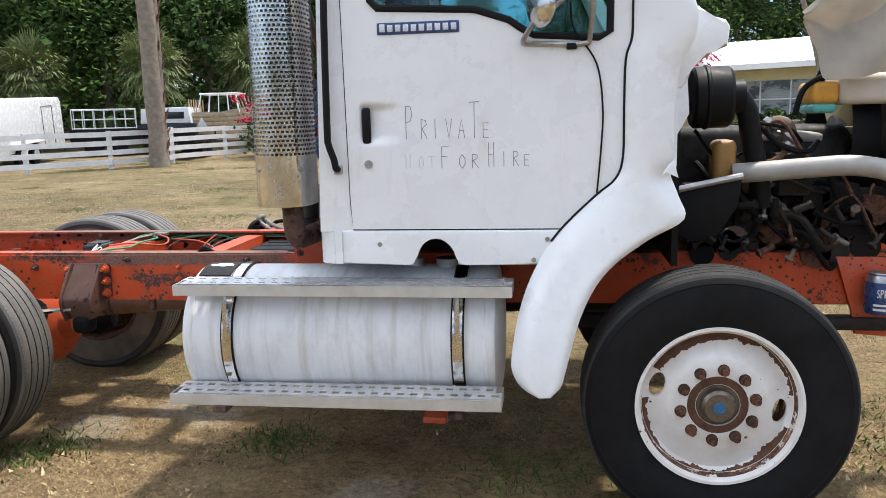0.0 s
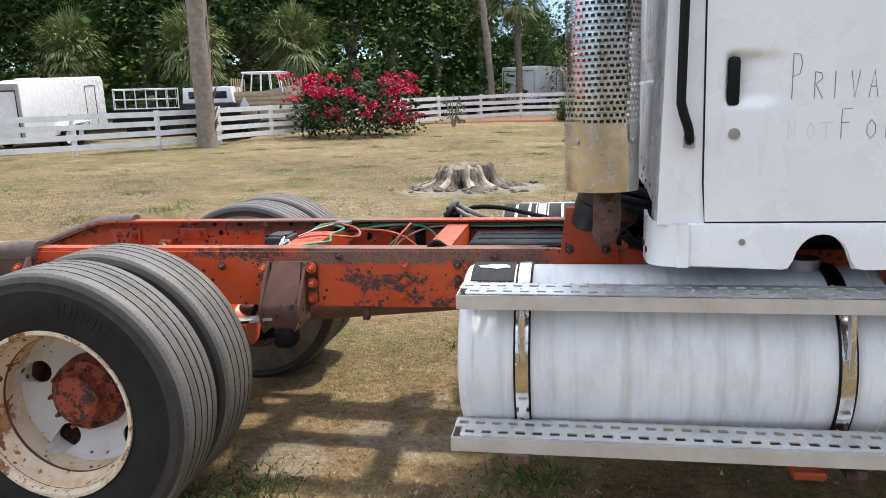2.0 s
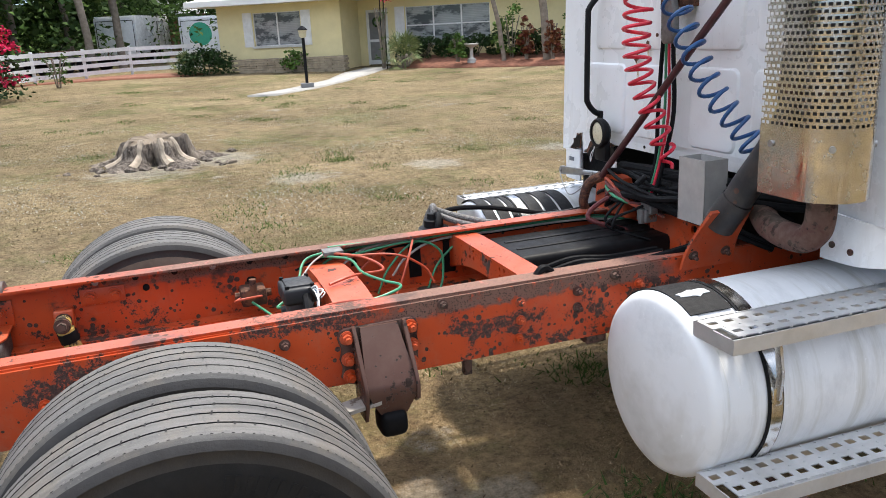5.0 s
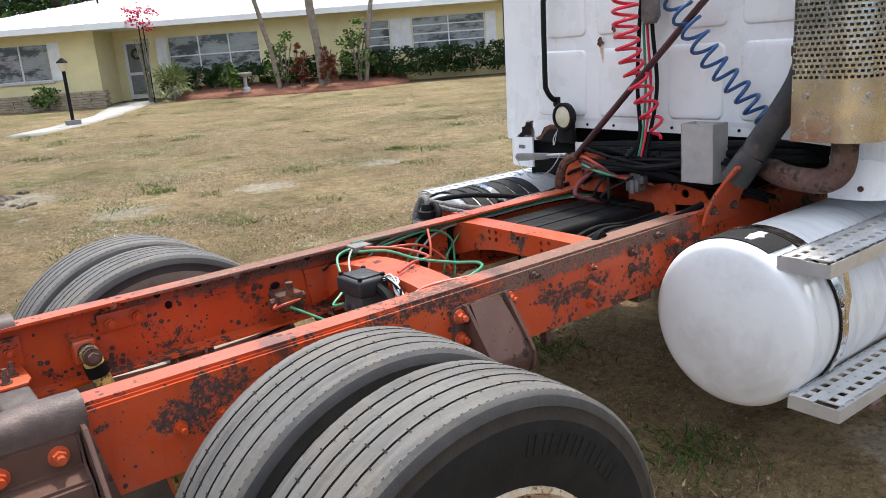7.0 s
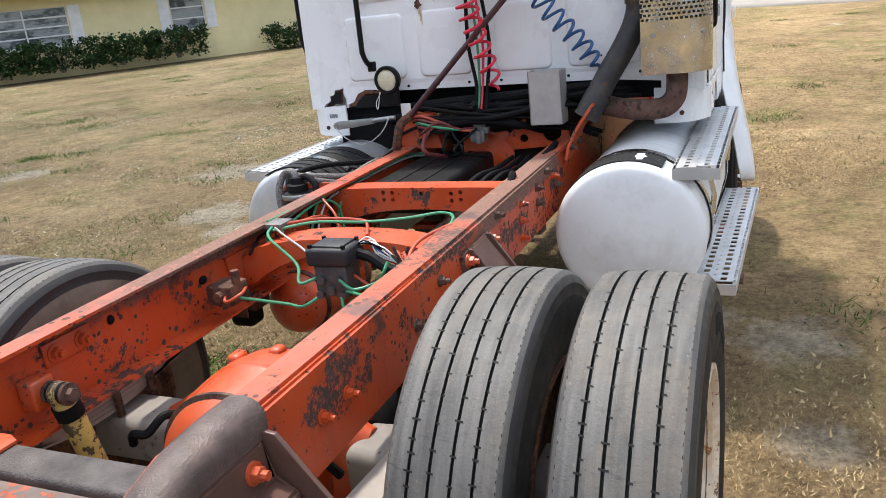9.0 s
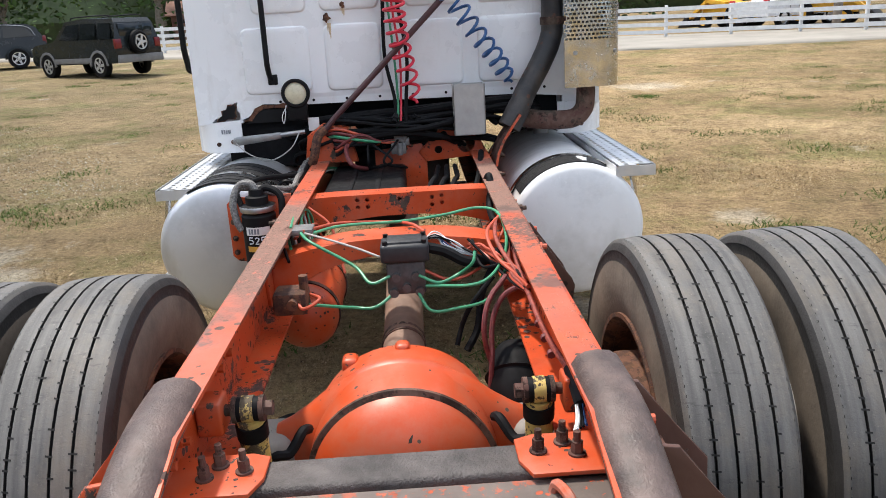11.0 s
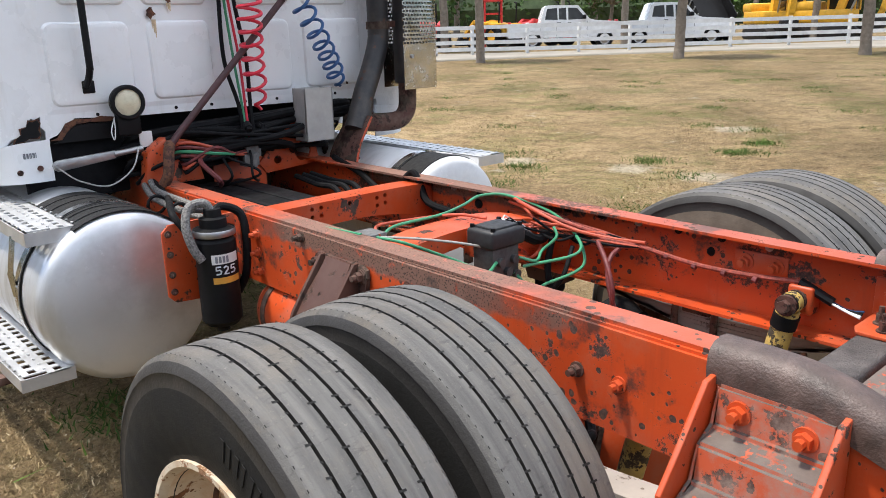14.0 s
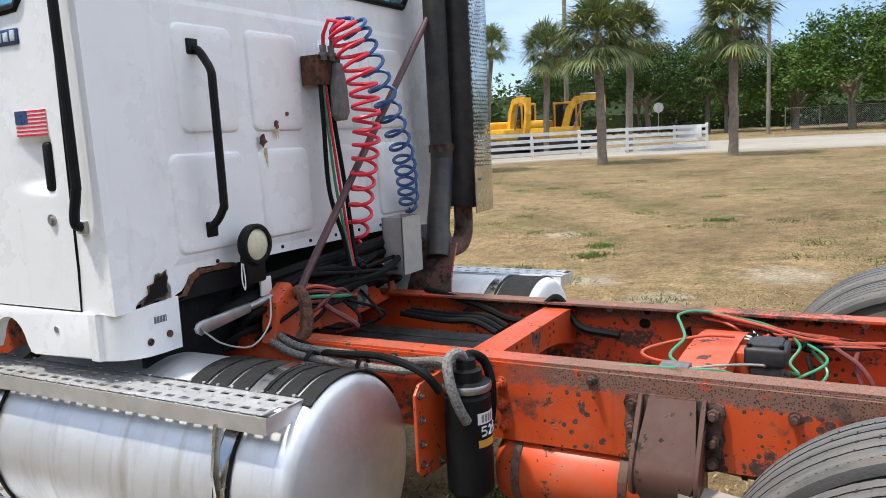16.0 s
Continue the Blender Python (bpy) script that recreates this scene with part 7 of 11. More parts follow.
# driveshaft
bm = bmesh.new()
tube(bm, [(-2.76, CY, 0.58), (-2.70, CY, 0.59), (-2.66, CY, 0.595), (-1.2, CY, 0.72)], 0.065, 24, radii=[0.055, 0.055, 0.068, 0.068])
shaft = part("driveshaft", bm, M["shafttan"], truck, "dusty brown driveshaft")
for k, x in enumerate((-2.60, -2.56)):
    bm = bmesh.new()
    cyl(bm, (x, CY, 0.60), (x + 0.015, CY, 0.601), 0.072, seg=20)
    part("shaft_ring", bm, RUST, shaft)
bm = bmesh.new()
box(bm, -2.84, -2.74, CY - 0.06, CY + 0.06, 0.53, 0.63, 0.025, seg=3)
part("yoke", bm, RUST, shaft, "rusty yoke")

# air tanks
bm = bmesh.new()
m = along((-2.36, CY + 0.35, 0.625), (0, CY + 0.35, 0.625))
lathe(bm, [(0, -0.03), (0.06, -0.022), (0.10, 0.0), (0.116, 0.03), (0.116, 0.43), (0.10, 0.46), (0.06, 0.482), (0, 0.49)], m, seg=40)
airtank = part("air_tank", bm, ORANGE, truck, "orange air tank under the rail")
for x in (-2.30, -1.98):
    bm = bmesh.new()
    lathe(bm, [(0.117, 0), (0.121, 0), (0.121, 0.025), (0.117, 0.025)], along((x, CY + 0.35, 0.625), (0, CY + 0.35, 0.625)), seg=40, close=True)
    part("tank_band", bm, RUST, airtank, "rusty band")
bm = bmesh.new()
box(bm, -2.12, -2.09, CY - 0.40, CY - 0.37, 0.66, 0.735, 0.004)
part("rail_tab", bm, RUST, truck)
bm = bmesh.new()
box(bm, -1.66, -1.58, side(-1, 0.43), side(-1, 0.38), 0.70, 0.735, 0.004)
part("rail_tab", bm, RUST, truck)

def label_text(word, at, r, z, tall, a0, step_a, thick, mat, parent):
    """Characters in strokes round a can: a0 is the angle of the first, step_a their spacing in degrees."""
    for i, ch in enumerate(word):
        bm = bmesh.new()
        for line in STROKES[ch]:
            pts = []
            for (u0, v0), (u1, v1) in zip(line, line[1:]):
                pts += [(u0 + (u1 - u0) * k / 3, v0 + (v1 - v0) * k / 3) for k in range(3)]
            pts.append(line[-1])
            tube(bm, [(at[0] + r * math.cos(radians(a0 + step_a * (i + 1.15 * u))), at[1] + r * math.sin(radians(a0 + step_a * (i + 1.15 * u))), z + v * tall) for u, v in pts], thick, 5)
        part("letter", bm, mat, parent)


# fuel filter on its plate
bm = bmesh.new()
prism(bm, [(4.635, 0.965), (4.635, 0.69), (4.66, 0.675), (4.875, 0.69), (4.90, 0.715), (4.90, 0.935), (4.875, 0.96)], 0.010, YZ(-1.79), 0.002)
plate = part("filter_plate", bm, ORANGE, truck, "orange filter mounting plate")
for y, z in ((4.88, 0.73), (4.88, 0.79), (4.88, 0.86), (4.88, 0.93), (4.70, 0.70), (4.78, 0.705)):
    bm = bmesh.new()
    hexhead(bm, (-1.791, y, z), (-1, 0, 0), 0.008, 0.006, 0.012)
    part("bolt", bm, RUST, plate)
FX, FY = -1.875, 4.757
bm = bmesh.new()
lathe(bm, [(0, 0.585), (0.02, 0.585), (0.022, 0.60), (0.055, 0.612), (0.068, 0.63), (0.068, 0.905), (0.060, 0.915), (0.062, 0.92), (0.068, 0.925), (0.068, 0.943), (0.045, 0.95), (0.045, 0.98), (0.03, 0.985), (0.028, 1.01), (0, 1.012)], Matrix.Translation((FX, FY, 0)), seg=32)
flt = part("fuel_filter", bm, M["black"], truck, "black spin-on fuel filter with a printed label")
bm = bmesh.new()
lathe(bm, [(0.0688, 0.923), (0.0708, 0.927), (0.0708, 0.941), (0.0688, 0.945)], Matrix.Translation((FX, FY, 0)), seg=32)
part("filter_collar", bm, M["steel"], flt, "bright collar")
for z0, z1, mat, a0, a1 in ((0.835, 0.868, "fence", 140, 225), (0.795, 0.833, "black", 140, 225), (0.768, 0.790, "amber", 140, 225), (0.840, 0.862, "ink", 150, 190)):
    bm = bmesh.new()
    r = 0.0686 if z1 - z0 > 0.026 else 0.0692
    if mat in ("ink", "badgebar") and z1 - z0 < 0.026:
        for k in range(4):
            b0 = a0 + (a1 - a0) * k / 4
            lathe(bm, [(r, z0), (r, z1)], Matrix.Translation((FX, FY, 0)), seg=4, a0=b0, a1=b0 + (a1 - a0) / 4 * 0.7)
    else:
        lathe(bm, [(r, z0), (r, z1)], Matrix.Translation((FX, FY, 0)), seg=20, a0=a0, a1=a1)
    part("label", bm, M[mat], flt, "printed label band")
label_text("525", (FX, FY), 0.0692, 0.801, 0.026, 150, 21, 0.0026, M["badgebar"], flt)
for pts, r, mat in (([(FX, FY, 0.995), (FX + 0.01, FY + 0.02, 1.03), (FX + 0.02, FY + 0.07, 1.02), (FX, FY + 0.095, 0.96), (FX - 0.02, FY + 0.085, 0.89), (FX - 0.03, FY + 0.065, 0.85)], 0.015, "braid"), ([(FX, FY, 0.99), (FX + 0.01, FY - 0.04, 1.01), (FX - 0.01, FY - 0.095, 0.98), (FX - 0.03, FY - 0.10, 0.90), (FX - 0.02, FY - 0.095, 0.78), (FX + 0.02, FY - 0.08, 0.70)], 0.014, "hose"), ([(FX + 0.02, FY + 0.07, 1.015), (FX + 0.12, FY - 0.03, 0.985), (-1.60, 4.66, 0.95), (-1.4, 4.66, 0.955), (-1.2, 4.655, 0.96), (-1.1, 4.64, 0.985)], 0.013, "braid"), ([(FX + 0.02, FY, 1.0), (FX + 0.12, FY - 0.07, 0.96), (-1.62, 4.675, 0.925), (-1.4, 4.685, 0.93), (-1.2, 4.68, 0.94), (-1.08, 4.66, 0.97)], 0.013, "braid"), ([(-1.7, 4.645, 0.94), (-1.5, 4.65, 0.945), (-1.3, 4.65, 0.95), (-1.1, 4.63, 0.985)], 0.011, "hose")):
    bm = bmesh.new()
    tube(bm, spline(pts, 8), r, 10)
    part("fuel_line", bm, M[mat], truck, "grey braided fuel line" if mat == "braid" else "black fuel line")
for x in (-1.28, -1.48):
    bm = bmesh.new()
    tube(bm, [(x, 4.70 + 0.035 * math.cos(a), 0.925 + 0.035 * math.sin(a)) for a in [k * math.tau / 12 for k in range(13)]], 0.007, 6, caps=False)
    part("line_clip", bm, M["black"], truck)

# brake valve block
bm = bmesh.new()
VX, VY = -2.605, 4.165
box(bm, VX - 0.06, VX + 0.06, VY - 0.075, VY + 0.075, 0.905, 0.965, 0.012, seg=3)
box(bm, VX - 0.045, VX + 0.045, VY - 0.055, VY + 0.055, 0.96, 0.972, 0.005)
valve = part("brake_valve", bm, M["valvelid"], truck, "brake control valve with a black lid")
bm = bmesh.new()
box(bm, VX - 0.045, VX + 0.045, VY - 0.06, VY + 0.06, 0.80, 0.907, 0.008)
for y, z in ((-0.03, 0.86), (0.03, 0.86), (0, 0.825), (-0.04, 0.81), (0.04, 0.81)):
    cyl(bm, (VX - 0.06, VY + y, z), (VX, VY + y, z), 0.014, seg=12)
part("valve_body", bm, M["valvebody"], valve, "grey cast valve body")
for x, y in ((-0.045, -0.06), (0.045, -0.06), (-0.045, 0.06), (0.045, 0.06)):
    bm = bmesh.new()
    cyl(bm, (VX + x, VY + y, 0.955), (VX + x, VY + y, 0.975), 0.008, seg=6)
    part("screw", bm, M["black"], valve)
bm = bmesh.new()
box(bm, VX + 0.045, -2.51, VY - 0.05, VY + 0.05, 0.86, 0.94, 0.004)
part("valve_bracket", bm, ORANGE, valve, "orange bracket")


def lines(name, pts, r, mat, label, seg=8):
    bm = bmesh.new()
    tube(bm, spline(pts, 8), r, seg)
    return part(name, bm, M[mat], truck, label)


for pts in ([(VX - 0.04, VY + 0.03, 0.815), (VX - 0.07, VY + 0.10, 0.775), (VX - 0.06, 4.34, 0.775), (-2.74, 4.46, 0.82)],
            [(VX - 0.05, VY - 0.03, 0.815), (VX - 0.09, VY - 0.07, 0.76), (VX - 0.09, 4.02, 0.76), (-2.76, 3.92, 0.81), (-2.70, 3.86, 0.88)],
            [(VX - 0.06, VY - 0.04, 0.865), (VX - 0.08, VY - 0.10, 0.845), (VX - 0.05, 4.0, 0.86), (-2.68, 3.96, 0.90), (-2.66, 3.95, 0.93)],
            [(VX - 0.05, VY + 0.05, 0.865), (VX - 0.06, VY + 0.11, 0.85), (VX + 0.02, 4.33, 0.885), (-2.52, 4.47, 0.955), (-2.40, 4.52, 0.965)],
            [(-2.45, 4.50, 0.955), (-2.36, 4.38, 0.96), (-2.36, 4.18, 0.963), (-2.32, 4.03, 0.967), (-2.29, 3.92, 0.977), (-2.36, 3.85, 0.977), (-2.55, 3.84, 0.945), (-2.68, 3.87, 0.90), (-2.76, 3.95, 0.86), (VX - 0.06, VY - 0.06, 0.83)],
            [(-2.41, 4.545, 0.975), (-2.0, 4.575, 0.965), (-1.6, 4.575, 0.97), (-1.3, 4.575, 0.962), (-1.1, 4.57, 0.94)],
            [(-2.35, 4.53, 0.93), (-2.05, 4.55, 0.95), (-1.93, 4.54, 0.90), (-1.92, 4.53, 0.80), (-1.95, 4.5, 0.72)]):
    lines("air_line", pts, 0.0052, "green", "green nylon air line")
for pts in ([(-2.44, 4.50, 0.97), (-2.30, 4.40, 0.955), (-2.26, 4.25, 0.94), (-2.40, 4.15, 0.965), (-2.50, 4.1, 0.96)],
            [(-2.38, 4.54, 0.93), (-2.15, 4.50, 0.92), (-2.02, 4.50, 0.85), (-1.98, 4.48, 0.78)],
            [(VX, VY - 0.06, 0.86), (-2.62, 4.02, 0.83), (-2.58, 3.92, 0.86), (-2.45, 3.84, 0.93), (-2.35, 3.83, 0.95)],
            [(-2.05, 4.53, 0.96), (-2.10, 4.45, 0.90), (-2.15, 4.42, 0.80), (-2.2, 4.4, 0.74)],
            [(-2.70, 4.46, 0.84), (-2.78, 4.42, 0.85), (-2.80, 4.47, 0.83), (-2.72, 4.50, 0.86)]):
    lines("air_line", pts, 0.0052, "oline", "orange air line")
# bundle of lines under the left rail's lip, its tails dropping off one by one
for i, (mat, end, drop) in enumerate((("green", -2.36, 0.06), ("palepipe", -2.30, 0.10), ("green", -2.12, 0.20), ("oline", -2.22, 0.14), ("green", -1.90, 0.22), ("palepipe", -2.05, 0.12), ("hose", -2.45, 0.03))):
    y, z = 4.588 - 0.010 * (i % 3), 0.952 - 0.011 * (i // 3)
    lines("air_line", [(end - 0.10, y - 0.05, z - drop), (end - 0.03, y - 0.03, z - drop * 0.45), (end + 0.12, y, z - 0.005), (-1.62, y + 0.004, z - 0.004), (-1.32, y - 0.004, z), (-1.12, y - 0.02, z - 0.01), (-0.98, y - 0.06, z - 0.04)], 0.005, mat, {"green": "green air line along the rail", "oline": "orange air line along the rail", "palepipe": "pale air line along the rail", "hose": "black air line along the rail"}[mat])
lines("air_line", [(-2.42, 4.52, 0.965), (-2.50, 4.42, 0.955), (-2.56, 4.32, 0.935), (-2.60, 4.26, 0.92), (VX, VY + 0.07, 0.91)], 0.004, "palepipe", "pale air line")
lines("wire_sleeve", [(VX + 0.02, VY - 0.07, 0.93), (-2.59, 4.04, 0.915), (-2.60, 3.97, 0.88), (-2.58, 3.90, 0.88), (-2.50, 3.82, 0.90)], 0.018, "hose", "black corrugated wire sleeve")
for i in range(13):
    r2 = random.Random(40 + i)
    lines("wire", [(VX + 0.03, VY - 0.06, 0.95), (VX + 0.05 + r2.uniform(-0.02, 0.03), VY - 0.10, 0.955 + r2.uniform(-0.01, 0.02)), (-2.56, 4.02 + r2.uniform(-0.02, 0.02), 0.925 + r2.uniform(-0.015, 0.015)), (-2.57, 3.95, 0.89)], 0.0025, r2.choice(("hose", "fence", "fence", "blue")), "thin wire", 5)
for i in range(8):      # dark tape round the loom
    x = -2.62 - 0.095 * i
    z = 0.92 - 0.06 * min(1, i / 5)
    lines("loom_tape", [(x, 3.825, z), (x - 0.012, 3.825, z - 0.002)], 0.0098, "loomdark", "dark tape round the loom")
# orange loom along the rail and its loose tail
LOOM = [(-2.20, 3.80, 0.962), (-2.40, 3.80, 0.952), (-2.52, 3.81, 0.938), (-2.65, 3.825, 0.916), (-2.78, 3.83, 0.905), (-2.94, 3.825, 0.882), (-3.12, 3.82, 0.864), (-3.29, 3.815, 0.868), (-3.41, 3.806, 0.876)]
lines("wire_loom", LOOM, 0.0078, "loom", "orange wire loom bound with tape")
lines("wire_loom", [(x - 0.02, y + 0.022, z - 0.012) for x, y, z in LOOM[1:5]] + [(-2.90, 3.83, 0.89)], 0.006, "loom", "orange wire loom bound with tape")
lines("wire_loom", [(-2.42, 3.86, 0.965), (-2.55, 3.875, 0.945), (-2.66, 3.865, 0.925), (-2.76, 3.845, 0.905), (-2.86, 3.83, 0.893)], 0.007, "loom", "orange wire loom bound with tape")
lines("air_line", [(-2.38, 3.84, 0.97), (-2.54, 3.90, 0.955), (-2.68, 3.885, 0.915), (-2.80, 3.845, 0.897), (-2.93, 3.825, 0.90)], 0.006, "oline", "orange air line")
lines("wire_loom", [(-2.86, 3.80, 0.89), (-2.84, 3.88, 0.85), (-2.86, 3.92, 0.78), (-2.90, 3.93, 0.68), (-2.92, 3.94, 0.58)], 0.008, "loomdark", "dark wire loom")
lines("hose", [(-2.60, 3.88, 0.88), (-2.62, 3.93, 0.78), (-2.66, 3.95, 0.68), (-2.70, 3.99, 0.62)], 0.012, "hose", "black hanging hose")
lines("connector", [(-3.41, 3.805, 0.876), (-3.50, 3.80, 0.836)], 0.014, "black", "black connector")
for i in range(5):
    lines("wire", [(-3.49, 3.796 + 0.003 * i, 0.838), (-3.54, 3.80 + 0.004 * i, 0.825), (-3.58, 3.805 + 0.006 * i, 0.832 - 0.003 * i)], 0.003, ("blue", "hose", "hose", "badgebar", "fence")[i], "bare wire end", 5)
lines("hose", [(-1.20, 3.80, 0.99), (-1.45, 3.83, 0.945), (-1.62, 3.86, 0.90), (-1.74, 3.84, 0.90)], 0.014, "hose", "black hose")
lines("hose", [(-1.76, 3.83, 0.965), (-1.80, 3.82, 0.99), (-1.84, 3.82, 0.95), (-1.90, 3.83, 0.88), (-2.05, 3.83, 0.86)], 0.015, "hose", "black hose")
for i in range(3):
    lines("hose", [(-1.66, 3.98 + 0.05 * i, 0.90), (-1.55, 3.95 + 0.05 * i, 0.93), (-1.40, 3.93 + 0.05 * i, 0.92), (-1.2, 3.93 + 0.04 * i, 0.93)], 0.012, "hose", "black hose")
for i in range(8):
    r2 = random.Random(70 + i)
    j = lambda k: r2.uniform(-k, k)
    lines("wire", [(-2.55 + j(0.04), 3.96 + j(0.03), 0.93 + j(0.02)), (-2.63 + j(0.03), 3.90 + j(0.03), 0.90 + j(0.03)), (-2.72 + j(0.03), 3.86 + j(0.03), 0.885 + j(0.03)), (-2.80 + j(0.04), 3.84 + j(0.02), 0.89 + j(0.02)), (-2.92, 3.83, 0.885)], 0.0045, r2.choice(("hose", "loomdark", "oline", "hose")), "thin wire in the tangle", 6)
for pts in ([(-2.78, 3.87, 0.885), (-2.86, 3.93, 0.84), (-2.90, 3.95, 0.76), (-2.88, 3.93, 0.66), (-2.87, 3.89, 0.60)], [(-2.70, 3.90, 0.86), (-2.72, 3.97, 0.78), (-2.68, 4.0, 0.70), (-2.70, 4.02, 0.64)]):
    lines("wire_loom", pts, 0.008, "loomdark" if pts[0][0] < -2.75 else "hose", "dark taped loom hanging to the axle")
# elbow fitting group on the left rail
bm = bmesh.new()
box(bm, -2.78, -2.68, 4.46, 4.56, 0.80, 0.87, 0.012)
cyl(bm, (-2.73, 4.47, 0.86), (-2.73, 4.47, 0.91), 0.014, seg=10)
cyl(bm, (-2.80, 4.50, 0.84), (-2.66, 4.50, 0.84), 0.016, seg=10)
part("relay_valve", bm, M["rustred"], truck, "rusty relay valve")
bm = bmesh.new()
prism(bm, [(-2.44, 4.47), (-2.36, 4.47), (-2.36, 4.56), (-2.44, 4.58)], 0.02, XY(0.955), 0.004)
part("fitting", bm, M["castalu"], truck)

# filter hoses over the far tank
lines("hose", [(-1.83, 4.83, 0.93), (-1.78, 4.85, 0.99), (-1.62, 4.79, 1.0), (-1.42, 4.71, 0.97), (-1.30, 4.66, 0.95)], 0.012, "hose", "black hose")

# ---- engine bay, without its hood ----
bm = bmesh.new()
box(bm, 0.475, 0.50, 3.30, 5.08, 1.0, 1.95)
part("firewall", bm, M["black"], truck, "dark firewall")
bm = bmesh.new()
lathe(bm, [(0, 0), (0.12, 0.0), (0.132, 0.012), (0.132, 0.05), (0.138, 0.055), (0.138, 0.065), (0.132, 0.07), (0.132, 0.15), (0.12, 0.165), (0.07, 0.17), (0.07, 0.22), (0, 0.22)], along((0.585, 3.60, 1.685), (1.0, 3.60, 1.69)), seg=36)
part("air_cleaner", bm, M["black"], truck, "black round air cleaner")
bm = bmesh.new()
tube(bm, spline([(0.79, 3.62, 1.69), (0.83, 3.63, 1.62), (0.85, 3.64, 1.52), (0.89, 3.66, 1.36), (0.92, 3.68, 1.2)], 6), 0.045, 16)
part("intake_pipe", bm, M["black"], truck, "black intake pipe")
bm = bmesh.new()
box(bm, 0.692, 0.795, 3.62, 3.75, 1.28, 1.50, 0.03, seg=3)
part("amber_bottle", bm, M["amberdull"], truck, "amber plastic bottle")
bm = bmesh.new()
prism(bm, [(0.45, 1.12), (0.60, 1.07), (0.70, 1.10), (0.775, 1.22), (0.79, 1.345), (0.50, 1.288)], 0.02, XZ(3.50), 0.004)
part("inner_liner", bm, M["black"], truck, "black wheel liner")
bm = bmesh.new()
tube(bm, [(0.50, 3.49, 1.292), (0.64, 3.488, 1.322), (0.79, 3.49, 1.352)], 0.015, 8)
part("liner_trim", bm, M["steel"], truck, "bright trim of the liner")
bm = bmesh.new()
tube(bm, spline([(0.78, 3.63, 1.352), (0.90, 3.60, 1.362), (1.10, 3.575, 1.378), (1.24, 3.57, 1.385), (1.36, 3.57, 1.370), (1.46, 3.58, 1.345), (1.6, 3.62, 1.35)], 8), 0.044, 16)
part("coolant_pipe", bm, M["palepipe"], truck, "pale grey coolant pipe")
bm = bmesh.new()
box(bm, 0.56, 1.38, 3.95, 4.42, 0.85, 1.55, 0.05, seg=3)
part("engine_block", bm, M["grime"], truck, "grimy dark engine block")
rnd = random.Random(21)
for i in range(80):
    bm = bmesh.new()
    x, z = rnd.uniform(0.62, 1.45), rnd.uniform(0.96, 1.50)
    w, h = rnd.uniform(0.03, 0.09), rnd.uniform(0.03, 0.10)
    if z + h > (1.30 if x > 1.12 else 1.44):
        z = rnd.uniform(0.98, 1.2)
    if i % 3:
        box(bm, x - w, x + w, 3.72 + rnd.uniform(0, 0.2), 4.0, z - h, z + h, 0.012)
    else:
        cyl(bm, (x, 3.74, z), (x, 4.0, z), w * 0.8, seg=18)
    part("engine_part", bm, M[rnd.choice(("grime", "grime", "grime", "black", "black", "rustred", "grime", "castalu", "dustbrown", "black"))], truck, "greasy engine part")
for i in range(18):
    x, z = rnd.uniform(0.6, 1.3), rnd.uniform(1.05, 1.6)
    lines("engine_hose", [(x, 3.70, z), (x + 0.1, 3.66, z - rnd.uniform(-0.1, 0.15)), (x + 0.22, 3.70, z - rnd.uniform(0, 0.2)), (x + 0.3, 3.8, z - 0.1)], rnd.choice((0.008, 0.013, 0.020)), rnd.choice(("hose", "hose", "grime", "rustred")), "engine hose")
lines("intake_tube", [(0.94, 3.96, 1.50), (1.02, 3.95, 1.505), (1.14, 3.95, 1.50), (1.24, 3.97, 1.49)], 0.026, "palepipe", "pale dusty intake tube", 14)
lines("turbo_elbow", [(1.085, 3.90, 1.38), (1.085, 3.90, 1.48), (1.075, 3.90, 1.54), (1.04, 3.91, 1.565), (0.98, 3.93, 1.55)], 0.034, "dustbrown", "dusty brown cast elbow", 14)
for x, z, r in ((1.085, 1.45, 0.045), (1.085, 1.50, 0.042), (1.0, 1.56, 0.040)):
    bm = bmesh.new()
    cyl(bm, (x - 0.008, 3.90, z - 0.008), (x + 0.008, 3.90, z + 0.008), r, seg=18)
    part("clamp", bm, M["steel"], truck, "steel hose clamp")
for i in range(24):      # rocker covers, pumps and lines in the dark of the bay
    r4 = random.Random(200 + i)
    x, z = r4.uniform(0.62, 1.42), r4.uniform(0.98, 1.28)
    bm = bmesh.new()
    p = Vector((x, r4.uniform(3.60, 3.70), z))
    d = Vector((r4.uniform(-1, 1), r4.uniform(-0.5, 0.1), r4.uniform(-1, 1))).normalized()
    cyl(bm, p - d * 0.04, p + d * 0.04, r4.uniform(0.007, 0.018), seg=12)
    cyl(bm, p + d * 0.025, p + d * 0.04, 0.021, seg=6)
    part("engine_fitting", bm, M[r4.choice(("castalu", "rustred", "grime", "grime", "black", "dustbrown", "grime"))], truck, "grimy engine fitting")
lines("top_hose", [(1.06, 3.75, 1.60), (1.10, 3.75, 1.72), (1.22, 3.76, 1.78), (1.36, 3.78, 1.79)], 0.013, "hose", "thin black hose")
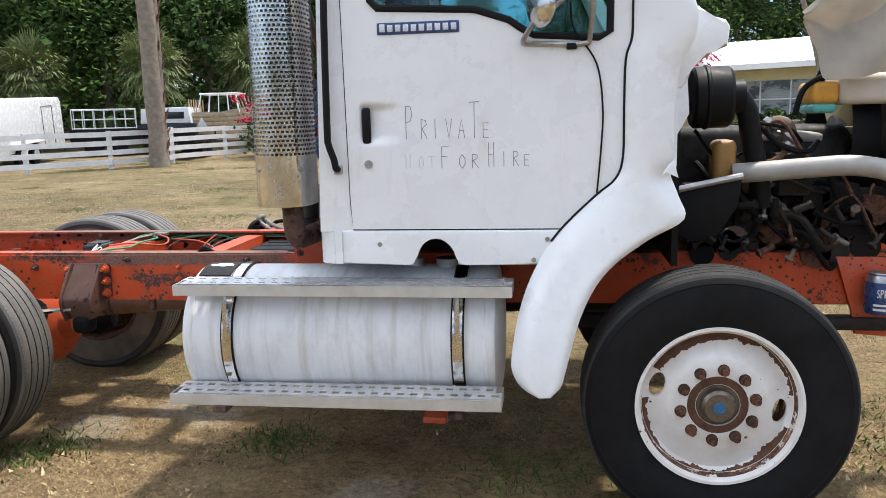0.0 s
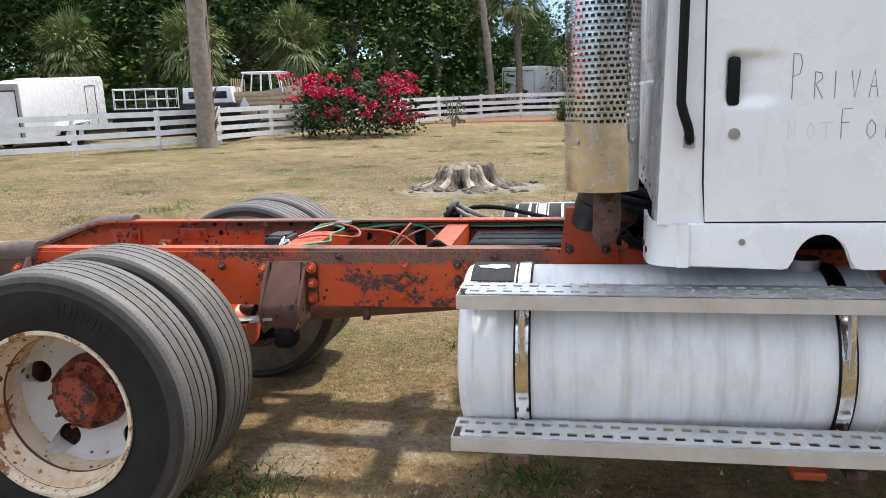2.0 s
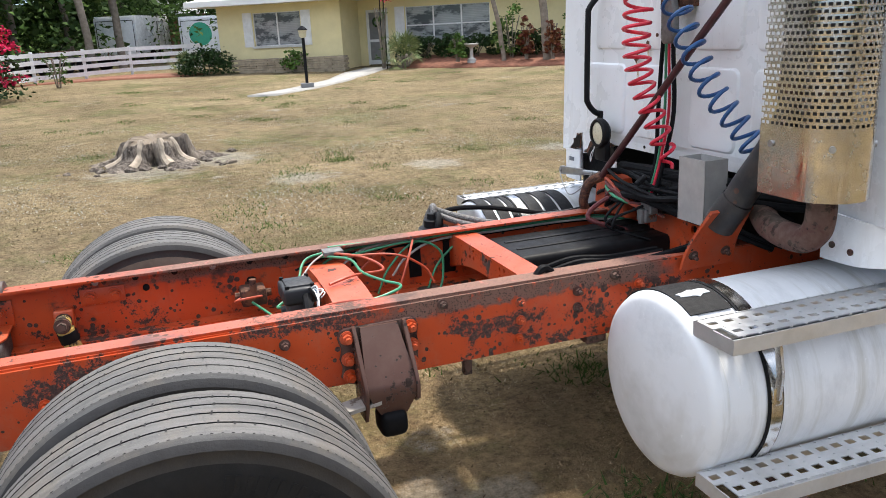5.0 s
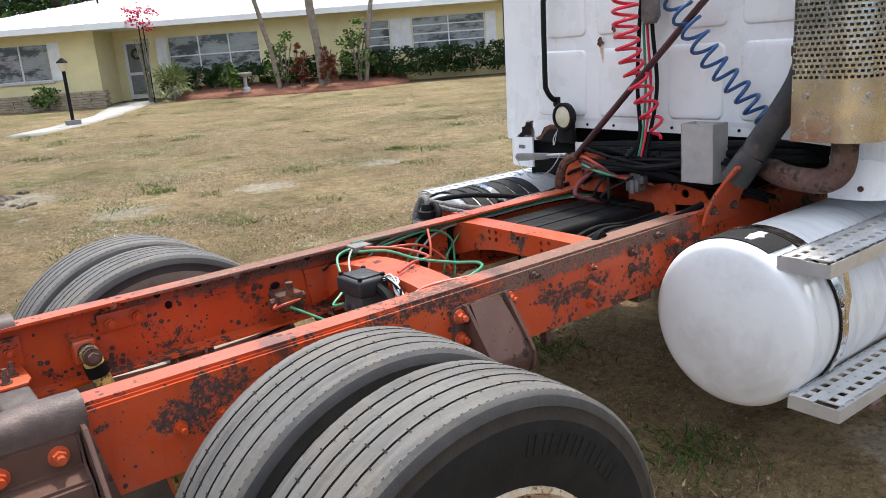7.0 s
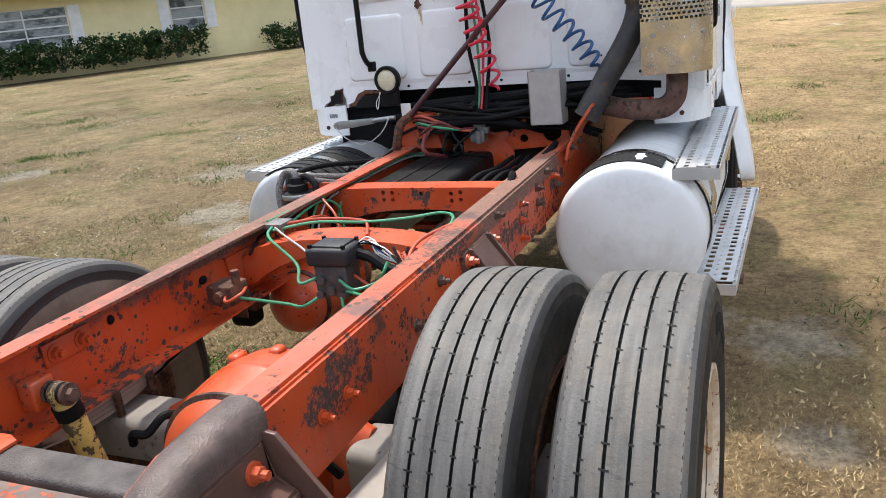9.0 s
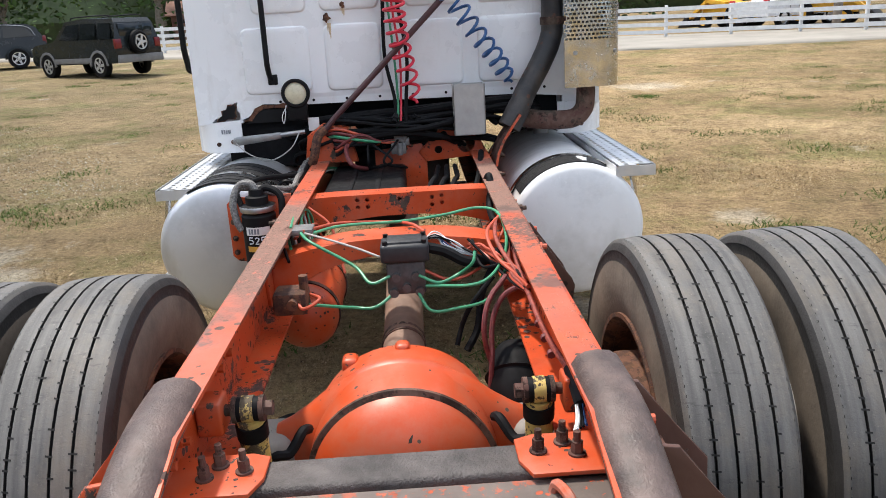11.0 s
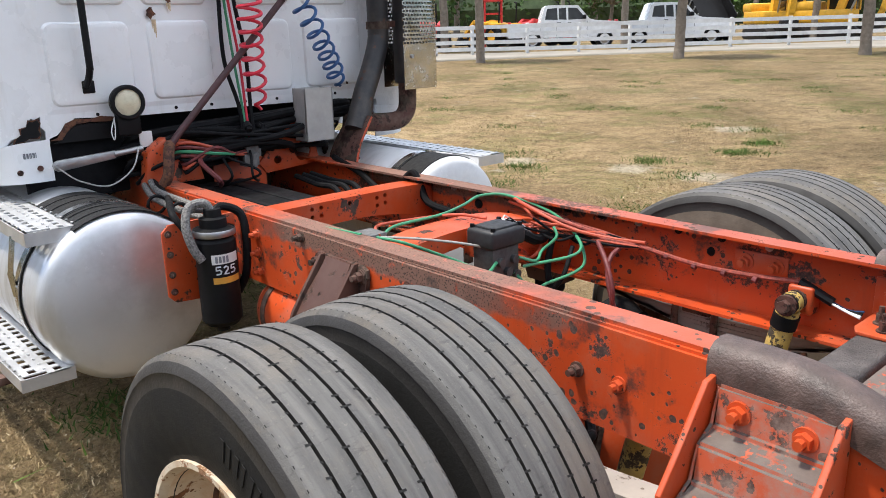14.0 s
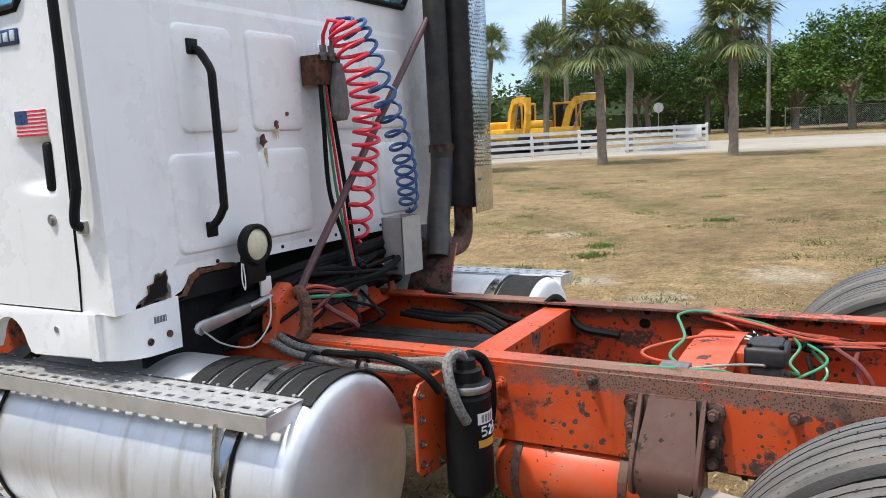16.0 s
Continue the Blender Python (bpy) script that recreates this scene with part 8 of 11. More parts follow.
# fan, shroud, radiator, expansion tank
bm = bmesh.new()
m = along((1.44, 4.19, 1.50), (0.44, 4.19, 1.50))
lathe(bm, [(0.35, -0.02), (0.36, -0.02), (0.36, 0.10), (0.35, 0.10)], m, seg=40, close=True)
part("fan_shroud", bm, M["black"], truck, "black fan shroud")
bm = bmesh.new()
cyl(bm, (1.36, 4.19, 1.50), (1.44, 4.19, 1.50), 0.09, seg=20)
fan = part("fan_hub", bm, M["castalu"], truck, "grey fan hub")
for k in range(8):
    bm = bmesh.new()
    box(bm, -0.006, 0.006, -0.045, 0.045, 0.08, 0.33, 0.004, Matrix.Translation((1.40, 4.19, 1.50)) @ Matrix.Rotation(k * math.tau / 8, 4, "X") @ Matrix.Rotation(radians(30), 4, "Z"))
    part("fan_blade", bm, M["fanblade"], fan, "pale yellow fan blade")
bm = bmesh.new()
box(bm, 1.50, 1.60, 3.66, 4.72, 1.0, 1.78, 0.01)
part("radiator", bm, M["grime"], truck, "dark radiator")
bm = bmesh.new()
box(bm, 1.24, 1.60, 3.72, 3.98, 1.64, 1.775, 0.035, seg=4)
tank_box = part("expansion_tank", bm, M["beige"], truck, "yellowed plastic expansion tank")
bm = bmesh.new()
box(bm, 1.125, 1.245, 3.73, 3.97, 1.645, 1.745, 0.03, seg=4)
part("tank_end", bm, M["amber"], tank_box, "amber stained end of the tank")
bm = bmesh.new()
box(bm, 1.13, 1.235, 3.735, 3.965, 1.605, 1.65, 0.02, seg=3)
part("coolant", bm, plain("turquoise coolant", (0.10, 0.42, 0.40), 0.3, 0, 0.2, 12), tank_box, "turquoise coolant in the tank")
bm = bmesh.new()
cyl(bm, (1.36, 3.80, 1.765), (1.36, 3.80, 1.80), 0.032, seg=16)
part("tank_cap", bm, M["black"], tank_box, "black filler cap")
bm = bmesh.new()
# the shell is folded and ragged along its lower edge
top_line = spline([(1.035, 0, 2.03), (1.12, 0, 2.10), (1.25, 0, 2.14), (1.38, 0, 2.22), (1.55, 0, 2.45), (1.80, 0, 2.5)], 5)
low_line = spline([(1.05, 0, 1.985), (1.10, 0, 1.87), (1.14, 0, 1.745), (1.30, 0, 1.76), (1.50, 0, 1.80), (1.80, 0, 1.95)], 5)
rows = []
for k in range(15):
    u = k / 14
    rows.append([bm.verts.new((p.x + (q.x - p.x) * u, 3.62 + 0.5 * (p.x + (q.x - p.x) * u - 1.1) ** 2 + 0.025 * math.sin(9 * (p.x + 0.6 * u)) + 0.03 * math.exp(-((u - 0.45) / 0.12) ** 2), p.z + (q.z - p.z) * u + 0.006 * math.sin(40 * p.x) * u)) for p, q in zip(top_line, low_line)])
for p, q in zip(rows, rows[1:]):
    for k in range(len(p) - 1):
        bm.faces.new((p[k], p[k + 1], q[k + 1], q[k]))
bmesh.ops.solidify(bm, geom=list(bm.faces), thickness=0.014)
part("hood_piece", bm, M["beige"], truck, "broken hood piece, dirty beige underside")
# cowl bracket
bm = bmesh.new()
prism(bm, [(0.47, 1.72), (0.47, 2.04), (0.555, 2.03), (0.575, 1.995), (0.655, 1.975), (0.672, 1.95), (0.665, 1.875), (0.61, 1.865), (0.595, 1.84), (0.535, 1.815), (0.52, 1.755), (0.495, 1.72)], 0.16, XZ(3.26), 0.012, 2)
part("cowl_end", bm, WHITE, truck, "white cowl end")
bm = bmesh.new()
prism(bm, [(0.465, 1.50), (0.465, 1.74), (0.52, 1.76), (0.53, 1.62)], 0.012, XZ(3.28), 0.003)
part("cowl_flange", bm, WHITE, truck)
# front of the rail: triangular bracket, axle, filter
bm = bmesh.new()
prism(bm, [(1.18, 0.96), (1.22, 1.06), (1.26, 1.06), (1.50, 0.96)], 0.012, XZ(3.748), 0.003)
prism(bm, [(1.26, 0.96), (1.60, 0.96), (1.60, 0.58), (1.36, 0.60), (1.34, 0.72)], 0.02, XZ(3.732), 0.006)
part("front_bracket", bm, ORANGE, truck, "orange front bracket")
bm = bmesh.new()
lathe(bm, [(0, 0.72), (0.06, 0.72), (0.065, 0.73), (0.065, 0.86), (0.06, 0.875), (0.055, 0.90), (0.0, 0.905)], Matrix.Translation((1.435, 3.66, 0)), seg=28)
flt2 = part("oil_filter", bm, M["badge"], truck, "dark blue spin-on filter")
bm = bmesh.new()
lathe(bm, [(0.0655, 0.865), (0.062, 0.885), (0.05, 0.905), (0, 0.907)], Matrix.Translation((1.435, 3.66, 0)), seg=28)
part("filter_top", bm, M["steel"], flt2)
label_text("SPIN", (1.435, 3.66), 0.0655, 0.80, 0.035, 238, 12, 0.0022, M["fence"], flt2)
for k in range(2):
    bm = bmesh.new()
    lathe(bm, [(0.0656, 0.76 - 0.02 * k), (0.0656, 0.770 - 0.02 * k)], Matrix.Translation((1.435, 3.66, 0)), seg=10, a0=225, a1=290 - 20 * k)
    part("label", bm, M["fence"], flt2)
bm = bmesh.new()
tube(bm, [(FRONT, CY - 0.9, 0.50), (FRONT, CY - 0.5, 0.42), (FRONT, CY + 0.5, 0.42), (FRONT, CY + 0.9, 0.50)], 0.055, 10)
part("front_axle", bm, M["grime"], truck, "dark front axle beam")
bm = bmesh.new()
box(bm, -0.1, 1.5, side(-1, 0.48), side(-1, 0.40), 0.62, 0.68, 0.01)
part("front_spring", bm, M["grime"], truck, "dark front leaf spring")
bm = bmesh.new()
box(bm, -0.9, 0.6, CY - 0.25, CY + 0.25, 0.62, 1.1, 0.08, seg=3)
part("gearbox", bm, M["grime"], truck, "grimy gearbox under the cab")

# ---- plants ----
def leaf_material(name, dark, light, rough=0.6):
    n = Nodes(name)
    c = n.ramp(n.island(), [(0.0, dark), (1.0, light)])
    c = n.mix(n.math("MULTIPLY", n.noise(0.6, 3), 0.5), c, tuple(v * 0.5 for v in dark))
    n.set(c, rough, 0.0, 0.12)
    return n.mat


M["oakleaf"] = leaf_material("oak leaves", (0.028, 0.056, 0.017), (0.088, 0.148, 0.044), 0.85)
M["oakbright"] = leaf_material("bright leaves", (0.042, 0.088, 0.018), (0.135, 0.22, 0.05), 0.8)
M["palmleaf"] = leaf_material("palm fronds", (0.08, 0.115, 0.04), (0.31, 0.35, 0.15), 0.5)
M["hedgeleaf"] = leaf_material("hedge leaves", (0.012, 0.030, 0.010), (0.045, 0.085, 0.025))
M["flower"] = leaf_material("magenta bracts", (0.40, 0.010, 0.05), (0.74, 0.03, 0.115), 0.6)
M["croton"] = leaf_material("red croton leaves", (0.10, 0.02, 0.02), (0.22, 0.10, 0.04))
M["weed"] = leaf_material("green weeds", (0.04, 0.085, 0.015), (0.12, 0.18, 0.04), 0.8)
M["mulch"] = plain("red mulch", (0.24, 0.095, 0.055), 0.95, 0, 0.5, 9, 0.8, 30)
M["sand"] = plain("pale sandy road", (0.29, 0.265, 0.225), 0.95, 0, 0.18, 0.8, 0.4, 20)
M["concrete"] = plain("pale concrete", (0.50, 0.49, 0.46), 0.85, 0, 0.15, 3, 0.3, 50)
def stump_bark():
    """Grey-brown furrowed bark with pale bare streaks."""
    n = Nodes("furrowed stump bark")
    c = n.ramp(n.noise(14, 7, 0.75, None, (1.6, 1.6, 0.35)), [(0.36, (0.035, 0.027, 0.022)), (0.5, (0.14, 0.115, 0.095)), (0.68, (0.30, 0.26, 0.22))])
    bare = n.ramp(n.noise(2.6, 4, 0.6, None, (1.0, 1.0, 0.2)), [(0.54, 0.0), (0.60, 0.9)])
    c = n.mix(bare, c, n.ramp(n.noise(30, 5, 0.7, None, (1.0, 1.0, 0.1)), [(0.3, (0.22, 0.17, 0.125)), (0.7, (0.42, 0.36, 0.29))]))
    n.bump(n.noise(18, 7, 0.8, None, (1.5, 1.5, 0.4)), 1.0, 0.04)
    return n.set(c, 0.92, 0.0, 0.2)


M["stumpwood"] = stump_bark()
M["stumptop"] = plain("cut stump top", (0.20, 0.155, 0.11), 0.85, 0, 0.35, 5, 0.5, 40)
def blind_pane():
    """Pale blinds behind dark glass; dark reflections are painted on in soft patches."""
    n = Nodes("window blinds behind glass")
    slats = n.ramp(n.math("FRACT", n.math("MULTIPLY", n.axis(2), 16.0), 0.0), [(0.35, 0.55), (0.55, 1.0)])
    c = n.ramp(n.noise(0.9, 4, 0.7, None, (1.0, 1.0, 2.2)), [(0.42, (0.06, 0.07, 0.075)), (0.50, (0.33, 0.35, 0.35)), (0.7, (0.42, 0.44, 0.43))])
    c = n.mix(n.math("MULTIPLY", slats, 0.35), c, (0.10, 0.11, 0.115))
    return n.set(c, 0.10, 0.0, 0.6)


M["window"] = blind_pane()
M["darkglass"] = plain("dark car glass", (0.015, 0.018, 0.02), 0.06, 0, 0.1)
M["carblack"] = plain("black car paint", (0.011, 0.013, 0.013), 0.20, 0.0, 0.1, 3, spec=0.4)
M["carwhite"] = plain("white car paint", (0.72, 0.73, 0.74), 0.25, 0, 0.06, 3)
M["cladding"] = plain("grey plastic cladding", (0.17, 0.17, 0.17), 0.6, 0, 0.2, 6)
M["machine"] = plain("yellow machine paint", (0.78, 0.42, 0.03), 0.45, 0, 0.2, 5)
M["machinered"] = plain("red machine paint", (0.55, 0.03, 0.03), 0.45, 0, 0.2, 5)
M["timber"] = plain("raw timber", (0.42, 0.31, 0.19), 0.85, 0, 0.3, 5, 0.3, 40)
M["brick"] = plain("brown brick", (0.22, 0.11, 0.075), 0.85, 0, 0.3, 4, 0.3, 30)
M["pole"] = plain("grey weathered pole", (0.22, 0.21, 0.17), 0.9, 0, 0.3, 4, 0.3, 40)


def leaves(rnd, clumps, per, size, spread, small=False):
    """Many small leaf faces round clump centres, as vertex and face arrays."""
    v, f = [], []
    for c in clumps:
        for _ in range(per):
            p = Vector(c) + Vector((rnd.gauss(0, spread), rnd.gauss(0, spread), rnd.gauss(0, spread * 0.8)))
            a = Vector((rnd.uniform(-1, 1), rnd.uniform(-1, 1), rnd.uniform(-0.6, 0.6))).normalized()
            b = a.cross(Vector((rnd.uniform(-1, 1), rnd.uniform(-1, 1), rnd.uniform(-1, 1)))).normalized()
            s = size * rnd.uniform(0.6, 1.3)
            k = len(v)
            if small:
                v += [p - a * s * 0.5, p + b * s * 0.42, p + a * s * 0.5]
                f.append((k, k + 1, k + 2))
                continue
            v += [p - a * s * 0.5, p + b * s * 0.32, p + a * s * 0.5, p - b * s * 0.32]
            f.append((k, k + 1, k + 2, k + 3))
    return v, f


def raw(name, v, f, mat, parent, label=""):
    me = bpy.data.meshes.new(name)
    me.from_pydata([tuple(q) for q in v], [], f)
    me.materials.append(mat)
    ob = new(name, me)
    ob.parent = parent
    return tagged(ob, label)


def oak(seed, height, width, mat, name="oak_tree", label="broad leafy oak with a dark dense crown"):
    rnd = random.Random(seed)
    t = thing(name, (0, 0, 0), label, "tree")
    bm = bmesh.new()
    fork = height * 0.28
    tube(bm, spline([(0, 0, -0.2), (0.05, 0.05, fork * 0.5), (0.15, -0.05, fork), (0.1, 0, height * 0.6)], 4), 0.3, 8, radii=[0.34, 0.30, 0.28, 0.26, 0.25, 0.23, 0.22, 0.21, 0.20, 0.17, 0.13, 0.10, 0.06])
    tips = []
    for k in range(7):
        a = k * 0.9 + rnd.uniform(-0.3, 0.3)
        r = width * rnd.uniform(0.3, 0.45)
        z = height * rnd.uniform(0.5, 0.85)
        tube(bm, spline([(0.1, 0, fork * rnd.uniform(0.8, 1.3)), (r * 0.4 * math.cos(a), r * 0.4 * math.sin(a), z * 0.72), (r * math.cos(a), r * math.sin(a), z)], 4), 0.1, 6, radii=[0.15, 0.14, 0.13, 0.12, 0.10, 0.08, 0.06, 0.045, 0.03])
        tips.append((r * math.cos(a), r * math.sin(a), z))
    part("trunk", bm, M["bark"], t, "grey-brown trunk and limbs", local=True)
    clumps = []
    for _ in range(170):
        a, e = rnd.uniform(0, math.tau), rnd.uniform(-0.55, 1.0)
        q = (rnd.uniform(0.35, 1.0)) ** 0.6
        rr = width * 0.5 * q * math.sqrt(max(0.05, 1 - max(0, e) ** 2 * 0.8)) * rnd.uniform(0.8, 1.12)
        clumps.append((rr * math.cos(a), rr * math.sin(a), height * 0.60 + e * height * 0.40 * q))
    v, f = leaves(rnd, clumps, 95, 0.30, width * 0.052, True)
    raw("crown", v, f, mat, t, "leafy crown")
    return t


def palm(seed, trunk_h, lean=(0, 0), crown=True, r=0.17, fronds=30, size=1.0):
    rnd = random.Random(seed)
    t = thing("palm_tree", (0, 0, 0), "cabbage palm with a rough grey trunk" + (" and fan fronds" if crown else ""), "palm", "palms")
    bm = bmesh.new()
    n = 14
    pts = [Vector((lean[0] * (i / n) ** 1.5 + 0.02 * rnd.uniform(-1, 1), lean[1] * (i / n) ** 1.5 + 0.02 * rnd.uniform(-1, 1), -0.15 + (trunk_h + 0.15) * i / n)) for i in range(n + 1)]
    tube(bm, pts, r, 12, radii=[r * (1.25 if i == 0 else 1.0 + 0.06 * rnd.uniform(-1, 1) - 0.12 * i / n + (0.12 if i > n - 3 and crown else 0)) for i in range(n + 1)])
    part("trunk", bm, M["bark"], t, "ringed grey trunk", local=True)
    if not crown:
        return t
    top = pts[-1]
    v, f = [], []
    for k in range(fronds):
        a = k * 2.399 + rnd.uniform(-0.2, 0.2)
        e = 1.45 - 2.35 * (k / fronds) + rnd.uniform(-0.25, 0.25)
        d = Vector((math.cos(a) * math.cos(e), math.sin(a) * math.cos(e), math.sin(e)))
        side_v = d.cross(Vector((0, 0, 1))).normalized()
        up = side_v.cross(d)
        stem = rnd.uniform(0.35, 0.85) * size
        hub = top + d * stem + Vector((0, 0, -0.10 * stem))
        i0 = len(v)
        v += [top + side_v * 0.02, top - side_v * 0.02, hub - side_v * 0.015, hub + side_v * 0.015]
        f.append((i0, i0 + 1, i0 + 2, i0 + 3))
        blades = 29
        for b in range(blades):
            w = (b / (blades - 1) - 0.5) * 2
            ang = w * 1.75
            ln = (0.86 - 0.26 * abs(w)) * size * rnd.uniform(0.85, 1.1)
            dd = (d * math.cos(ang) + side_v * math.sin(ang) + up * (0.25 * math.cos(ang) - 0.45 * abs(w) + rnd.uniform(-0.12, 0.12))).normalized()
            sv = dd.cross(up).normalized() * 0.022 * size
            mid = hub + dd * ln * 0.6
            tip = hub + dd * ln + Vector((0, 0, -0.24 * ln * rnd.uniform(0.2, 1.6)))
            i0 = len(v)
            v += [hub, mid + sv, tip, mid - sv]
            f.append((i0, i0 + 1, i0 + 2, i0 + 3))
    raw("crown", v, f, M["palmleaf"], t, "drooping fan fronds")
    # old leaf bases under the crown
    bm = bmesh.new()
    for k in range(26):
        a = k * 2.399
        z = -0.75 * k / 26
        d = Vector((math.cos(a), math.sin(a), 0.9)).normalized()
        p = top + Vector((0, 0, z - 0.1)) + Vector((math.cos(a), math.sin(a), 0)) * r * 0.8
        tube(bm, [p, p + d * 0.22], 0.02, 4)
    part("leaf_bases", bm, M["bark"], t, "old cut leaf bases", local=True)
    return t


def put(ob, x, y, rz=0.0, s=1.0, dz=0.0):
    """Stands a built thing on the ground, or a copy of it if it stands already."""
    m = Matrix.Translation((x, y, rise(x, y) + dz)) @ Matrix.Rotation(radians(rz), 4, "Z") @ Matrix.Diagonal((s, s, s, 1))
    if "set" in ob:
        c = copy_thing(ob, m)
        c.matrix_basis = m
        return c
    ob["set"] = 1
    ob.matrix_basis = m
    return ob


# palms by the fences
TALL = palm(1, 7.5, (-0.5, 0.2), False, 0.24)
put(TALL, -15.75, 18.15)
TALL2 = palm(2, 8.0, (-0.15, 0.1), False, 0.27)
put(TALL2, -12.0, 22.8)
M["boots"] = plain("red-brown palm boots", (0.20, 0.10, 0.065), 0.95, 0, 0.6, 9.0, 0.8, 30)
ROUGH = palm(3, 8.0, (0.05, 0.0), False, 0.17)
rnd = random.Random(14)
for k in range(64):      # old leaf boots cling to the trunk
    a, z = k * 2.399, 0.5 + 7.2 * k / 64
    d = Vector((math.cos(a), math.sin(a), 0))
    bm = bmesh.new()
    tube(bm, [d * 0.13 + Vector((0, 0, z)), d * 0.20 + Vector((0, 0, z + 0.18)), d * rnd.uniform(0.24, 0.32) + Vector((0, 0, z + 0.36))], 0.04, 4, radii=[0.05, 0.045, 0.015])
    part("leaf_boot", bm, M["boots"], ROUGH, local=True)
put(ROUGH, -12.14, 23.38)
P = [palm(10, 4.6, (0.1, 0.05), fronds=60, size=1.22), palm(11, 5.4, (0.15, 0.1), fronds=58, size=1.25), palm(12, 3.6, (-0.2, 0.1), r=0.16, fronds=54, size=1.3), palm(13, 7.0, (0.5, -0.2), fronds=40, size=1.2)]
for k, (x, y, i, s) in enumerate(((6.1, -22.4, 0, 1.05), (1.92, -25.75, 0, 1.12), (7.5, -31.2, 1, 1.05), (10.75, -18.7, 0, 1.0), (17.0, -24.4, 1, 0.95), (15.75, -14.15, 1, 0.9), (22.2, -18.4, 0, 1.1), (26.85, -12.8, 1, 1.0),
                                  (12.6, -33.5, 1, 1.0), (21.0, -44.0, 3, 1.0), (9.0, -60.0, 2, 1.3), (3.0, -64, 3, 0.8), (-28.2, 28.8, 2, 1.0), (-20.8, 29.7, 2, 0.92), (-16.1, 30.2, 2, 0.95), (-13.1, 33.8, 2, 1.0),
                                  (-10.6, 41.9, 1, 0.95), (-8.7, 44.3, 1, 1.15), (-6.5, 46.6, 1, 1.05), (-4.06, 42.8, 1, 1.08), (-3.6, 52.8, 0, 1.0), (-7.4, 50.0, 2, 1.4), (14.5, 48, 3, 1.0), (8.5, 52, 3, 1.1), (-30, 20, 2, 1.25), (-14.6, 36.5, 2, 1.0))):
    put(P[i], x, y, 67 * k, s)
HOUSEPALM = palm(20, 6.5, (-0.65, 0.15), False, 0.15)
put(HOUSEPALM, 10.2, 26.9)
put(HOUSEPALM, -5.2, 40.0, 0, 1.2)
THINPALM = palm(21, 6.5, (-1.6, 0.3), False, 0.085)
put(THINPALM, 8.97, 27.8)
put(THINPALM, 11.6, 26.3, 190)

# woods
O = [oak(30, 9.5, 9.0, M["oakleaf"]), oak(31, 11.0, 9.5, M["oakleaf"]), oak(32, 8.0, 8.5, M["oakbright"], "laurel_tree", "bright green leafy tree at the wood's edge"), oak(33, 12.0, 8.0, M["oakleaf"])]
rnd = random.Random(77)
spots = []
for k in range(15):
    a = 0.15 + k * 0.075
    spots.append((-52 + 46 * math.sin(a) * 1.25 + rnd.uniform(-2, 2), 22 + 42 * (1 - math.cos(a)) + 12 * k / 14 + rnd.uniform(-2, 2)))
for x in range(-46, 8, 7):
    spots.append((x + rnd.uniform(-2, 2), 50 + rnd.uniform(-2, 4) - 0.25 * abs(x + 10)))
for x in range(-50, 20, 9):
    spots.append((x + rnd.uniform(-2, 2), 62 + rnd.uniform(-2, 4)))
for x, y in ((3, 48), (8.5, 47), (14, 46), (20, 44), (26, 40), (33, 36), (40, 33), (47, 29), (38, 42), (75, 20), (54, 9), (56, 0), (54, -10), (50, -19), (45, -28), (41, -37), (34, -44), (28, -51), (22, -58), (16, -66), (30, -62), (40, -52), (50, -40), (58, -24), (62, -8), (62, 8), (58, 24)):
    spots.append((x + rnd.uniform(-1.5, 1.5), y + rnd.uniform(-1.5, 1.5)))
for x, y in ((10, -74), (3, -76), (-5, -74), (-13, -77), (-21, -72), (-30, -76), (6, -82), (-10, -84), (-40, -70), (-46, -60), (16, -80), (-58, 40), (-60, 26), (-56, 12)):
    spots.append((x + rnd.uniform(-1.5, 1.5), y + rnd.uniform(-1.5, 1.5)))
for k, (x, y) in enumerate(spots):
    i = (0, 1, 3, 2, 1, 0, 3)[k % 7]
    if y < -58 and x < 12:
        i = 2
    size = rnd.uniform(0.85, 1.15)
    if -9 < x < 3 and y > 44:          # the gap beside the house where the sky shows
        size *= 0.42
    if y < -40:
        size *= 0.62 if x < 20 else 0.75
    if 0.43 < (x + 3.2) / (6.5 - y) < 0.62 and y < -20:      # open sky over the yard
        size *= 0.42
    if x < -40 and y < 45:
        size *= 0.8
    put(O[i], x, y, 51 * k, size)
# taller trees beyond the side road
for k, (x, y, i, size) in enumerate(((-1.5, -56, 2, 1.0), (-7, -57, 2, 1.08), (-13, -60, 2, 1.05), (2.5, -61, 2, 0.82), (7.5, -60, 1, 0.66), (13, -57, 0, 0.80), (18.0, -54, 1, 0.66), (24, -50, 0, 0.34), (10, -66, 3, 0.72), (74, 13, 0, 1.0), (73, 27, 1, 0.95), (60, 9, 3, 0.8))):
    put(O[i], x, y, 83 * k, size)
